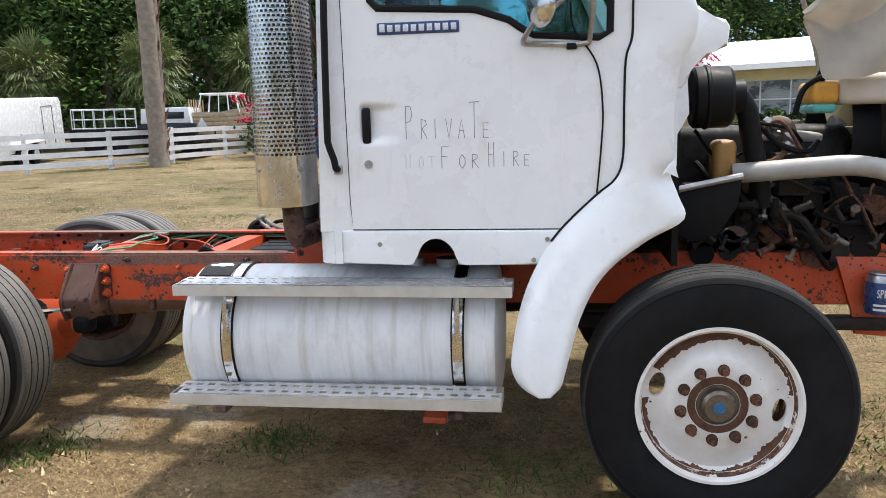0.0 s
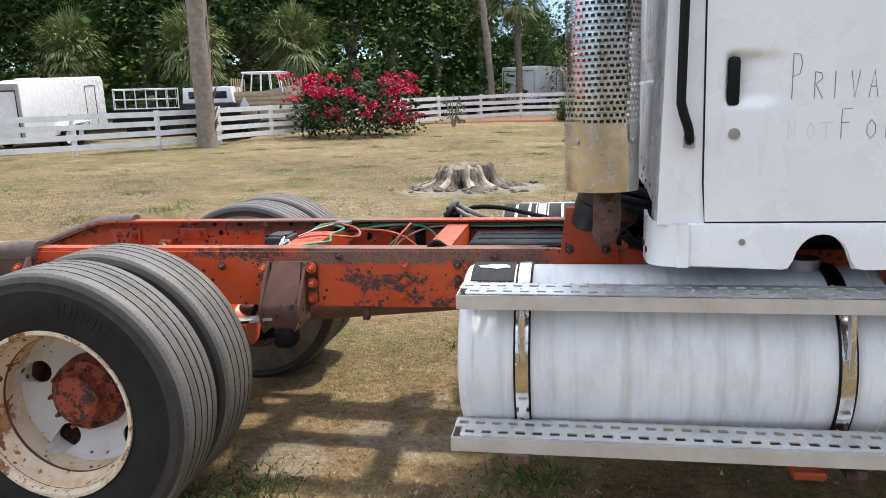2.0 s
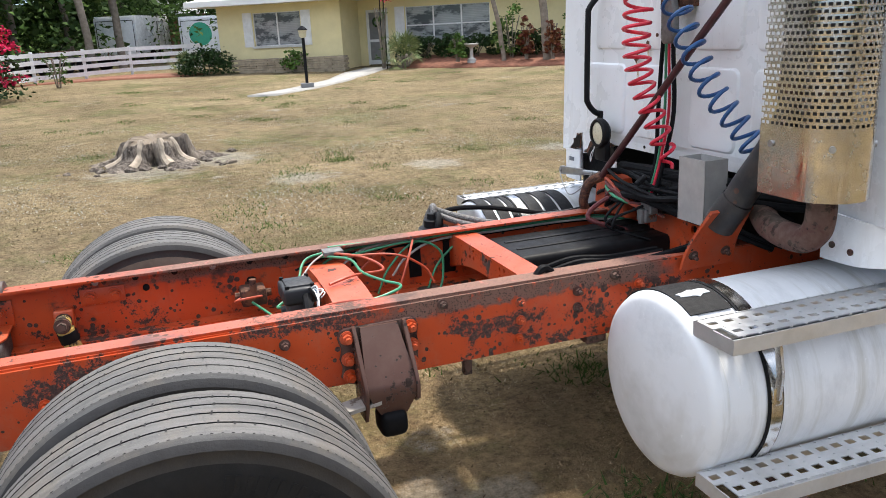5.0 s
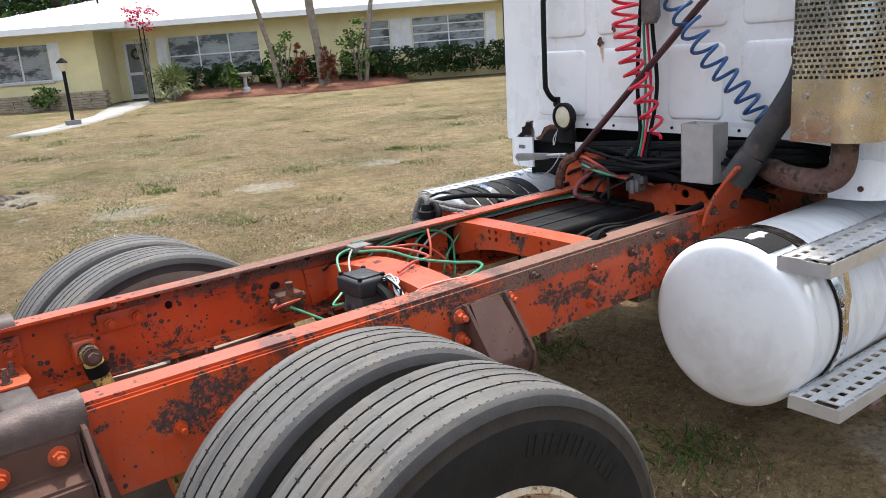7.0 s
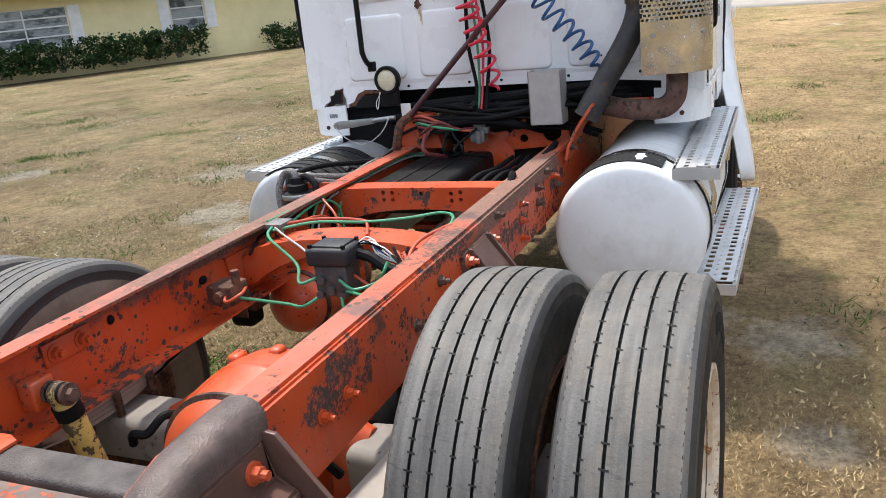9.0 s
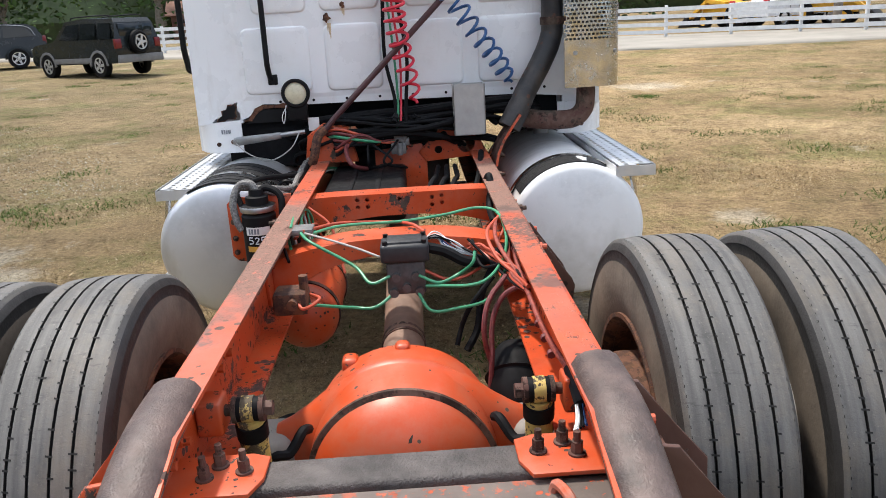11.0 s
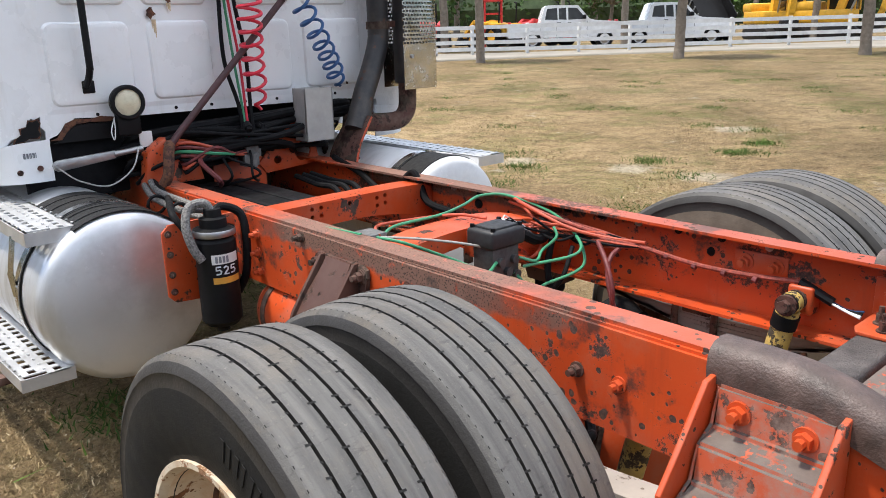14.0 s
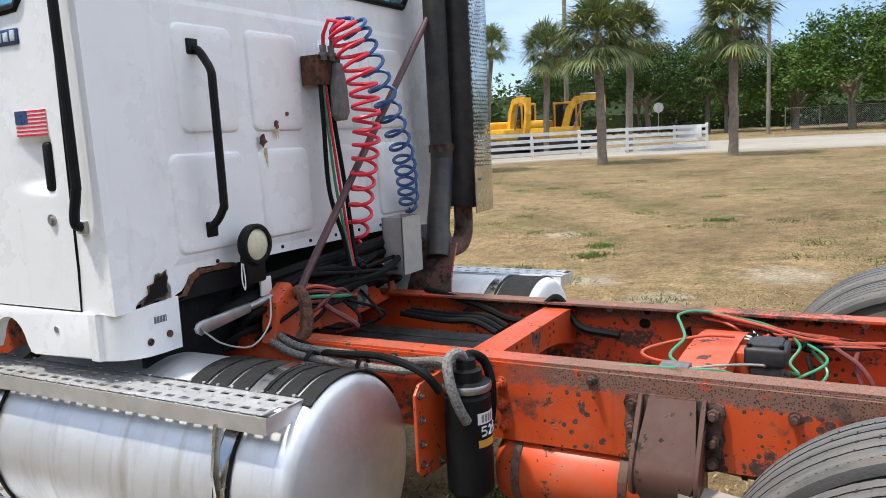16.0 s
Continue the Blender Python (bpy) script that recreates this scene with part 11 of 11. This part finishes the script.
for i in range(9):
    x = -1.7 + 3.6 * i / 8
    w = 0.85 * (1 - max(0, (i - 4) / 4) ** 2 * 0.9)
    rows.append([bm.verts.new((x, y * w, z + 0.06 * max(0, i - 4))) for y, z in ((-1, 1.55), (-0.8, 1.15), (0, 0.95), (0.8, 1.15), (1, 1.55), (0, 1.5))])
for p, q in zip(rows, rows[1:]):
    for k in range(6):
        bm.faces.new((p[k], p[(k + 1) % 6], q[(k + 1) % 6], q[k]))
bm.faces.new(rows[0])
bm.faces.new(rows[-1])
part("hull", bm, M["beige"], bt, "dirty white boat hull", local=True)
for k in range(7):      # slatted ramps folded up at both ends
    for x0, x1 in ((1.75, 1.05 + 0.10 * k), (-1.75, -1.75)):
        bm = bmesh.new()
        tube(bm, [(x0 + 0.05, -0.9 + 0.3 * k, 0.6), (x1 if x1 > 0 else -1.7, -0.9 + 0.3 * k, 2.05)], 0.035, 4)
        part("ramp_slat", bm, M["timber"], bt, local=True)
for k in range(5):
    for s in (-1, 1):
        bm = bmesh.new()
        tube(bm, [(-1.3 + 0.6 * k, s * 0.75, 1.5), (-1.1 + 0.5 * k, s * 0.6, 2.25)], 0.03, 6)
        part("rail_post", bm, M["carwhite"], bt, local=True)
bm = bmesh.new()
for s in (-1, 0, 1):
    tube(bm, [(-1.2, s * 0.6, 2.25), (1.0, s * 0.6, 2.25)], 0.035, 6)
for x in (-1.2, -0.4, 0.4, 1.0):
    tube(bm, [(x, -0.6, 2.25), (x, 0.6, 2.25)], 0.03, 6)
part("top_rack", bm, M["carwhite"], bt, local=True)
bm = bmesh.new()
prism(bm, [(-0.34, 0), (0.34, 0), (0, 0.42)], 0.01, Matrix.Translation((-1.0, -0.985, 0.95)) @ Matrix.Rotation(radians(90), 4, "X"))
part("warning_triangle", bm, M["fence"], bt, "pale warning triangle", local=True)
bm = bmesh.new()
box(bm, -3.2, -1.8, -0.8, 0.8, 1.2, 1.75, 0.05)
part("white_crate", bm, M["carwhite"], bt, local=True)
for k, (x, y) in enumerate(((-20.9, 18.0), (-22.6, 20.6), (-24.5, 17.6), (-13.2, 26.8), (-11.2, 33.0), (-8.0, 39.0), (-5.5, 40.5))):
    z = rise(x, y)
    fl = thing("flatbed_trailer", (x, y, z), "low dark flatbed trailer behind the fence", "trailer", "trailers behind the fence", rz=50 + 17 * k)
    bm = bmesh.new()
    box(bm, -1.7, 1.7, -0.9, 0.9, 0.55, 0.68, 0.01)
    part("deck", bm, M["black"], fl, local=True)
    for s in (-1, 1):
        bm = bmesh.new()
        tube(bm, [(-1.6, s * 0.85, 0.65), (-1.6, s * 0.85, 0.95), (1.6, s * 0.85, 0.95), (1.6, s * 0.85, 0.65)], 0.03, 5)
        part("side_rail", bm, M["black"] if k % 2 else M["rustred"], fl, local=True)
        for wx in (-0.4, 0.4):
            bm = bmesh.new()
            lathe(bm, [(0, 0.0), (0.32, 0.0), (0.33, 0.03), (0.33, 0.16), (0.2, 0.18), (0, 0.17)], along((wx, s * 0.75, 0.33), (wx, s * 2, 0.33)), seg=18)
            part("wheel", bm, M["hose"], fl, local=True)


# yard machines
def boom(bm, pts, w0, w1):
    ps = [Vector(p) for p in pts]
    for i, (a, b) in enumerate(zip(ps, ps[1:])):
        d = (b - a).normalized()
        up = d.cross(Vector((0, 1, 0))).normalized()
        r = w0 + (w1 - w0) * i / max(1, len(ps) - 1)
        vs = [bm.verts.new(p + s1 * up * r + Vector((0, s2 * 0.14, 0))) for p in (a - d * 0.05, b + d * 0.05) for s1, s2 in ((-1, -1), (-1, 1), (1, 1), (1, -1))]
        for q in ((0, 1, 2, 3), (7, 6, 5, 4), (0, 4, 5, 1), (1, 5, 6, 2), (2, 6, 7, 3), (3, 7, 4, 0)):
            bm.faces.new([vs[k] for k in q])


def excavator(at, rz, label):
    x, y = at
    t = thing("excavator", (x, y, rise(x, y)), label, "excavator", rz=rz)
    for s in (-1, 1):
        bm = bmesh.new()
        prism(bm, [(-1.4, 0.12), (-1.2, 0.0), (1.2, 0.0), (1.4, 0.12), (1.45, 0.4), (1.2, 0.62), (-1.2, 0.62), (-1.45, 0.4)], 0.45, XZ(s * 0.8 - 0.225), 0.04)
        part("track", bm, M["grime"], t, "dark crawler track", local=True)
    bm = bmesh.new()
    box(bm, -1.5, 0.9, -1.0, 1.0, 0.75, 1.35, 0.08)
    box(bm, -1.7, -0.6, -1.0, 1.0, 1.3, 1.75, 0.12)
    part("house", bm, M["machine"], t, "yellow engine house", local=True)
    bm = bmesh.new()
    box(bm, -0.3, 0.9, 0.15, 0.95, 1.3, 2.6, 0.1)
    cabin = part("cabin", bm, M["darkglass"], t, "glazed cabin", local=True)
    for px, py in ((-0.3, 0.15), (0.9, 0.15), (-0.3, 0.95), (0.9, 0.95)):
        bm = bmesh.new()
        tube(bm, [(px, py, 1.3), (px, py, 2.62)], 0.06, 6)
        part("cabin_post", bm, M["machine"], cabin, local=True)
    bm = bmesh.new()
    box(bm, -0.4, 1.0, 0.1, 1.0, 2.55, 2.68, 0.05)
    part("cabin_roof", bm, M["machine"], cabin, local=True)
    bm = bmesh.new()
    boom(bm, [(0.35, -0.3, 1.2), (0.65, -0.3, 2.25), (1.05, -0.3, 2.75), (1.7, -0.3, 2.82), (2.45, -0.3, 2.75)], 0.17, 0.14)
    part("boom", bm, M["machine"], t, "yellow bent boom", local=True)
    bm = bmesh.new()
    boom(bm, [(2.42, -0.3, 2.85), (2.45, -0.3, 2.1), (2.25, -0.3, 1.3), (2.1, -0.3, 0.95)], 0.13, 0.10)
    part("arm", bm, M["machine"], t, "yellow dipper arm", local=True)
    bm = bmesh.new()
    prism(bm, [(2.0, 0.95), (2.3, 1.0), (2.35, 0.5), (2.0, 0.25), (1.7, 0.45)], 0.8, XZ(-0.7), 0.03)
    part("bucket", bm, M["grime"], t, "dark bucket", local=True)
    for a, b in (((0.85, -0.3, 1.25), (1.35, -0.3, 2.62)), ((1.25, -0.3, 3.02), (2.2, -0.3, 3.0))):
        bm = bmesh.new()
        tube(bm, [a, b], 0.05, 8)
        part("hydraulic_ram", bm, M["steel"], t, "grey hydraulic ram", local=True)
    return t


excavator((12.2, -34.5), 185, "yellow crawler excavator with a raised boom")
excavator((14.6, -33.6), 140, "orange-yellow excavator with a bent boom")


def loader(at, rz, mat, label, seed):
    x, y = at
    t = thing("tractor", (x, y, rise(x, y)), label, "tractor", "yard machines", rz=rz)
    rnd = random.Random(seed)
    for s in (-1, 1):
        for wx, r in ((-0.8, 0.55), (0.9, 0.36)):
            bm = bmesh.new()
            lathe(bm, [(r * 0.5, 0), (r * 0.95, 0), (r, 0.05), (r, 0.22), (r * 0.95, 0.26), (r * 0.55, 0.26)], along((wx, s * 0.55, r), (wx, s * 2, r)), seg=22)
            tyre = part("wheel", bm, M["hose"], t, local=True)
            bm = bmesh.new()
            lathe(bm, [(r * 0.56, 0.24), (r * 0.2, 0.18), (0, 0.2)], along((wx, s * 0.55, r), (wx, s * 2, r)), seg=14)
            part("rim", bm, mat, tyre, local=True)
    bm = bmesh.new()
    prism(bm, [(-1.1, 0.6), (-1.1, 1.0), (-0.2, 1.1), (0.0, 1.3), (1.2, 1.15), (1.35, 0.9), (1.3, 0.5)], 0.7, XZ(-0.35), 0.05)
    part("hood", bm, mat, t, local=True)
    bm = bmesh.new()
    box(bm, -1.15, -0.45, -0.75, 0.75, 1.05, 1.16, 0.05)
    part("mudguard", bm, mat, t, local=True)
    for s in (-1, 1):
        bm = bmesh.new()
        tube(bm, spline([(-1.0, s * 0.5, 1.1), (-1.05, s * 0.5, 2.0), (-0.9, s * 0.5, 2.1)], 4), 0.035, 6)
        part("roll_bar", bm, M["black"], t, local=True)
        bm = bmesh.new()
        boom(bm, [(-0.1, s * 0.5, 1.1), (0.9, s * 0.5, 1.25), (1.9, s * 0.5, 0.5)], 0.08, 0.06)
        part("loader_arm", bm, mat, t, local=True)
    bm = bmesh.new()
    prism(bm, [(1.8, 0.1), (2.4, 0.1), (2.0, 0.55), (1.85, 0.65)], 1.6, XZ(-0.8), 0.02)
    part("bucket", bm, M["grime"], t, local=True)
    return t


for k, (x, y, c) in enumerate(((29.5, -13.6, "machine"), (26.8, -17.5, "machinered"), (24.6, -19.6, "machinered"), (23.2, -22.6, "machine"), (31.8, -10.5, "machine"), (21.6, -24.4, "machinered"))):
    loader((x, y), -130 + 40 * k, M[c], "yellow compact tractor behind the fence" if c == "machine" else "red compact tractor behind the fence", k)
# red rack of implements and a dark dump body
rack = thing("red_rack", (23.7, -23.0, rise(23.7, -23.0)), "tall red steel rack behind the fence", "rack", rz=-45)
for px in (-0.6, 0.6):
    for py in (-0.4, 0.4):
        bm = bmesh.new()
        tube(bm, [(px, py, 0), (px, py, 3.0)], 0.05, 6)
        part("upright", bm, M["machinered"], rack, local=True)
for z in (0.4, 1.0, 1.6, 2.2, 2.96):
    bm = bmesh.new()
    box(bm, -0.65, 0.65, -0.45, 0.45, z - 0.04, z + 0.04, 0.01)
    part("shelf", bm, M["machinered"], rack, local=True)
dump = thing("dump_trailer", (17.3, -31.2, rise(17.3, -31.2)), "black dump trailer with its ribbed body raised", "trailer", rz=-35)
tip = Matrix.Translation((-1.6, 0, 0.75)) @ Matrix.Rotation(radians(-40), 4, "Y")
bm = bmesh.new()
box(bm, 0, 2.9, -0.95, 0.95, 0.0, 0.06, 0.01, tip)
dump_body = part("dump_body", bm, M["black"], dump, "raised black body", local=True)
for y in (-0.95, 0.91):
    bm = bmesh.new()
    box(bm, 0, 2.9, y, y + 0.04, 0.06, 0.62, 0.008, tip)
    part("side_board", bm, M["black"], dump_body, local=True)
    for k in range(6):
        bm = bmesh.new()
        y1 = y - 0.05 if y < 0 else y + 0.04
        box(bm, 0.1 + 0.52 * k, 0.17 + 0.52 * k, y1, y1 + 0.05, -0.02, 0.64, 0.006, tip)
        part("rib", bm, M["cladding"], dump_body, local=True)
bm = bmesh.new()
box(bm, 2.86, 2.9, -0.91, 0.91, 0.06, 0.75, 0.008, tip)
part("head_board", bm, M["black"], dump_body, local=True)
bm = bmesh.new()
tube(bm, [(0.2, 0, 0.6), tip @ Vector((1.7, 0, 0))], 0.06, 10)
part("ram", bm, M["steel"], dump, "grey lifting ram", local=True)
bm = bmesh.new()
box(bm, -2.2, 2.4, -0.8, 0.8, 0.45, 0.65, 0.02)
part("chassis", bm, M["black"], dump, local=True)
for s in (-1, 1):
    for wx in (-1.2, -0.3):
        bm = bmesh.new()
        lathe(bm, [(0, 0), (0.4, 0), (0.4, 0.2), (0, 0.2)], along((wx, s * 0.8, 0.4), (wx, s * 2, 0.4)), seg=18)
        part("wheel", bm, M["hose"], dump, local=True)

# brick shed behind the far fence
sh = thing("brick_shed", (62.0, 19.4, rise(62.0, 19.4)), "low brown brick shed with a pitched roof", "shed", rz=100)
bm = bmesh.new()
box(bm, -3.5, 3.5, -2, 2, -0.2, 1.9)
part("wall", bm, M["brick"], sh, local=True, smooth=False)
bm = bmesh.new()
prism(bm, [(-2.5, 1.85), (2.5, 1.85), (0, 3.0)], 7.8, Matrix.Translation((-3.9, 0, 0)) @ YZ(0), 0.02)
part("roof", bm, M["brick"], sh, "brown shingle roof", local=True, smooth=False)
for px, mat, wz in ((-0.8, "fence", 1.7), (1.2, "window", 1.5)):
    bm = bmesh.new()
    box(bm, px - 0.45, px + 0.45, -2.03, 2.03, 0.1 if mat == "fence" else 0.8, wz, 0.01)
    part("door" if mat == "fence" else "window", bm, M[mat], sh, local=True, smooth=False)
# far shed beyond the white trailers
sh = thing("far_shed", (2.0, 58.0, rise(2.0, 58.0)), "far shed with a pale metal roof", "shed", rz=-20)
bm = bmesh.new()
box(bm, -6, 4, -3, 3, -0.2, 2.6)
part("wall", bm, M["brick"], sh, local=True, smooth=False)
bm = bmesh.new()
prism(bm, [(-3.4, 2.5), (3.4, 2.5), (0, 4.0)], 11, Matrix.Translation((-6.5, 0, 0)) @ YZ(0), 0.02)
part("roof", bm, M["roof"], sh, "pale metal roof", local=True, smooth=False)

# poles, wires, chain-link fence, sign
for k, (x, y, h, r) in enumerate(((3.5, -51.5, 11.0, 0.14), (12.3, -36.0, 11.0, 0.14), (30, -36, 11, 0.14), (-14.0, -62, 11, 0.14))):
    t = thing("power_pole", (x, y, rise(x, y)), "weathered grey wooden power pole", "pole", "power poles")
    bm = bmesh.new()
    cyl(bm, (0, 0, -0.2), (0, 0, h), r, r * 0.75, seg=14)
    part("mast", bm, M["pole"], t, local=True)
    bm = bmesh.new()
    box(bm, -0.9, 0.9, -0.06, 0.06, h - 0.6, h - 0.48, 0.01)
    part("crossarm", bm, M["pole"], t, local=True)
    for px in (-0.8, 0.8):
        bm = bmesh.new()
        cyl(bm, (px, 0, h - 0.48), (px, 0, h - 0.32), 0.04, seg=8)
        part("insulator", bm, M["carwhite"], t, local=True)
wires = thing("power_line", (3.5, -51.5, 10.3), "thin dark power lines between the poles", "cable")
for k, (dx, dz) in enumerate(((-0.8, 0.0), (0.8, 0.0), (0.0, -1.3))):
    for a, b in (((3.5, -51.5), (12.3, -36.0)), ((12.3, -36.0), (30, -36)), ((3.5, -51.5), (-14.0, -62))):
        bm = bmesh.new()
        za, zb = rise(*a) + 10.7 + dz, rise(*b) + 10.7 + dz
        pts = [Vector((a[0] + dx + (b[0] - a[0]) * i / 12, a[1] + (b[1] - a[1]) * i / 12, za + (zb - za) * i / 12 - 0.5 * (1 - (2 * i / 12 - 1) ** 2))) for i in range(13)]
        tube(bm, pts, 0.02, 5)
        part("wire", bm, M["black"], wires)
cf = thing("chain_link_fence", (2.9, -57.6, rise(2.9, -57.6)), "grey chain-link fence along the far road", "fence")
a, b = Vector((3.0, -57.6, 0)), Vector((-22, -66, 0))
n = 11
for i in range(n + 1):
    p = a.lerp(b, i / n)
    z = rise(p.x, p.y)
    bm = bmesh.new()
    cyl(bm, (p.x, p.y, z - 0.1), (p.x, p.y, z + 1.75), 0.04, seg=8)
    part("post", bm, M["steel"], cf)
bm = bmesh.new()
for h in (0.1, 1.65):
    tube(bm, [(*(a.lerp(b, i / n)).xy, rise(*(a.lerp(b, i / n)).xy) + h) for i in range(n + 1)], 0.025, 5)
part("top_rail", bm, M["steel"], cf)
bm = bmesh.new()
for i in range(170):
    p, q = a.lerp(b, i / 170), a.lerp(b, min(1, i / 170 + 0.06))
    for u, v in ((p, q), (q, p)):
        tube(bm, [(u.x, u.y, rise(u.x, u.y) + 0.1), (v.x, v.y, rise(v.x, v.y) + 1.65)], 0.007, 3, caps=False)
part("wire_mesh", bm, M["steel"], cf, "woven wire mesh")["kind"] = "stuff"
sg = thing("road_sign", (11.0, -52.0, rise(11.0, -52.0)), "grey back of a road sign on a post", "sign")
bm = bmesh.new()
cyl(bm, (0, 0, 0), (0, 0, 2.4), 0.03, seg=8)
part("post", bm, M["steel"], sg, local=True)
bm = bmesh.new()
lathe(bm, [(0.38, 0), (0.38, 0.01), (0, 0.01)], along((0, 0, 2.2), (-0.3, 1, 2.2)), seg=8)
part("plate", bm, M["grey"], sg, local=True)

# ---- grass, weeds and litter near the truck ----
def blades(name, count, radius, centre, lo, hi, mat, label, seed, width=0.0035, clump=None):
    rng = np.random.default_rng(seed)
    if clump is None:
        r = radius * np.sqrt(rng.random(count))
        a = rng.random(count) * math.tau
        x, y = centre[0] + r * np.cos(a), centre[1] + r * np.sin(a)
    else:
        cx, cy, spread = clump
        k = rng.integers(0, len(cx), count)
        x, y = cx[k] + rng.normal(0, spread, count), cy[k] + rng.normal(0, spread, count)
    if clump is None:
        keep = ~bare(x, y) | (rng.random(count) < 0.25)
        x, y = x[keep], y[keep]
        count = len(x)
    h = lo + (hi - lo) * rng.random(count)
    lean = rng.normal(0, 0.9, (count, 2)) * h[:, None]
    a = rng.random(count) * math.tau
    wx, wy = width * np.cos(a), width * np.sin(a)
    z = np.array([rise(p, q) for p, q in zip(x, y)]) - 0.003
    v = np.empty((count, 3, 3))
    v[:, 0] = np.stack((x - wx, y - wy, z), 1)
    v[:, 1] = np.stack((x + wx, y + wy, z), 1)
    v[:, 2] = np.stack((x + lean[:, 0], y + lean[:, 1], z + h), 1)
    me = bpy.data.meshes.new(name)
    me.vertices.add(count * 3)
    me.vertices.foreach_set("co", v.ravel())
    me.loops.add(count * 3)
    me.loops.foreach_set("vertex_index", np.arange(count * 3))
    me.polygons.add(count)
    me.polygons.foreach_set("loop_start", np.arange(count) * 3)
    me.polygons.foreach_set("loop_total", np.full(count, 3))
    me.update()
    me.materials.append(mat)
    return tagged(new(name, me), label, "grass", kind="stuff")


def bare(x, y):
    """True where a sandy spot keeps the grass away."""
    hit = np.zeros(len(x), bool)
    for p, q, r in SAND:
        hit |= np.hypot(x - p, y - q) < r * 0.75
    return hit


def straw_material():
    """Dry blades that go from straw to grey-brown and green in patches, each blade a little different."""
    n = Nodes("dry grass blades")
    geo = n.nt.nodes.new("ShaderNodeNewGeometry")
    c = n.ramp(geo.outputs["Random Per Island"], [(0.0, (0.155, 0.115, 0.066)), (0.35, (0.275, 0.210, 0.122)), (0.8, (0.385, 0.305, 0.187)), (1.0, (0.53, 0.45, 0.31))])
    c = n.mix(n.ramp(n.noise(3.6, 8, 0.78), [(0.48, 0.0), (0.62, 0.7)]), c, (0.165, 0.115, 0.068))
    c = n.mix(n.ramp(n.noise(1.1, 7, 0.75), [(0.53, 0.0), (0.67, 0.55)]), c, (0.20, 0.20, 0.08))
    c = n.mix(n.ramp(n.noise(0.7, 6, 0.7, None, (1.0, 1.0, 1.0)), [(0.36, 0.55), (0.48, 0.0)]), c, (0.47, 0.40, 0.29))
    return n.set(lawn_tint(n, c), 0.9, 0.0, 0.15)


M["blades"] = straw_material()
blades("dry_grass", 420000, 5.2, (-1.2, 3.9), 0.005, 0.018, M["blades"], "short dry straw-coloured grass", 5, width=0.0024)
blades("dry_grass", 190000, 13.0, (-1.2, 7.0), 0.006, 0.020, M["blades"], "short dry straw-coloured grass", 6, width=0.0065)
blades("dry_grass", 70000, 24.0, (0, 10.0), 0.010, 0.022, M["blades"], "short dry straw-coloured grass", 16, width=0.012)
rng = np.random.default_rng(9)
n = 330
r = 2.4 + 20 * rng.random(n)
a = rng.random(n) * math.tau
blades("green_weeds", 46000, 0, (0, 0), 0.01, 0.05, M["weed"], "small tufts of green weeds", 7, width=0.006, clump=(-1.5 + r * np.cos(a), 5.5 + r * np.sin(a), 0.16))
WEEDS = [(-2.6, 3.5), (-1.4, 3.7), (-0.2, 3.4), (0.5, 1.5), (9.0, 0.0), (0.3, -3.0), (0.8, -1.9), (-0.7, -6.6), (0.4, -3.8), (-1.0, 4.9), (1.7, -0.7), (1.2, 0.2), (3.4, 12.7), (-0.6, 12.6), (-1.8, 5.5)]
blades("green_weeds", 5200, 0, (0, 0), 0.01, 0.055, M["weed"], "tufts of green weeds in the dry grass", 8, width=0.006, clump=(np.array([p for p, q in WEEDS]), np.array([q for p, q in WEEDS]), 0.13))
# white clover heads and pale chips scattered over the lawn by the stump
M["clover"] = leaf_material("pale clover heads", (0.50, 0.48, 0.40), (0.75, 0.74, 0.66), 0.8)
n = 190
r = 0.9 + 7.5 * rng.random(n)
a = rng.random(n) * math.tau
blades("clover_flowers", 24000, 0, (0, 0), 0.008, 0.018, M["clover"], "small white clover heads in the lawn", 11, width=0.0065, clump=(-1.5 + 1.4 * r * np.cos(a), 13.0 + 0.75 * r * np.sin(a), 0.35))
M["litter"] = leaf_material("brown leaf litter", (0.045, 0.03, 0.02), (0.20, 0.13, 0.07), 0.9)
blades("leaf_litter", 32000, 14.0, (-1.2, 6.0), 0.004, 0.014, M["litter"], "brown leaf litter in the grass", 12, width=0.009)
M["chips"] = leaf_material("pale dead leaf chips", (0.40, 0.34, 0.25), (0.66, 0.60, 0.48), 0.9)
blades("leaf_litter", 7000, 14.0, (-1.2, 6.5), 0.004, 0.010, M["chips"], "pale dead chips in the grass", 13, width=0.005)
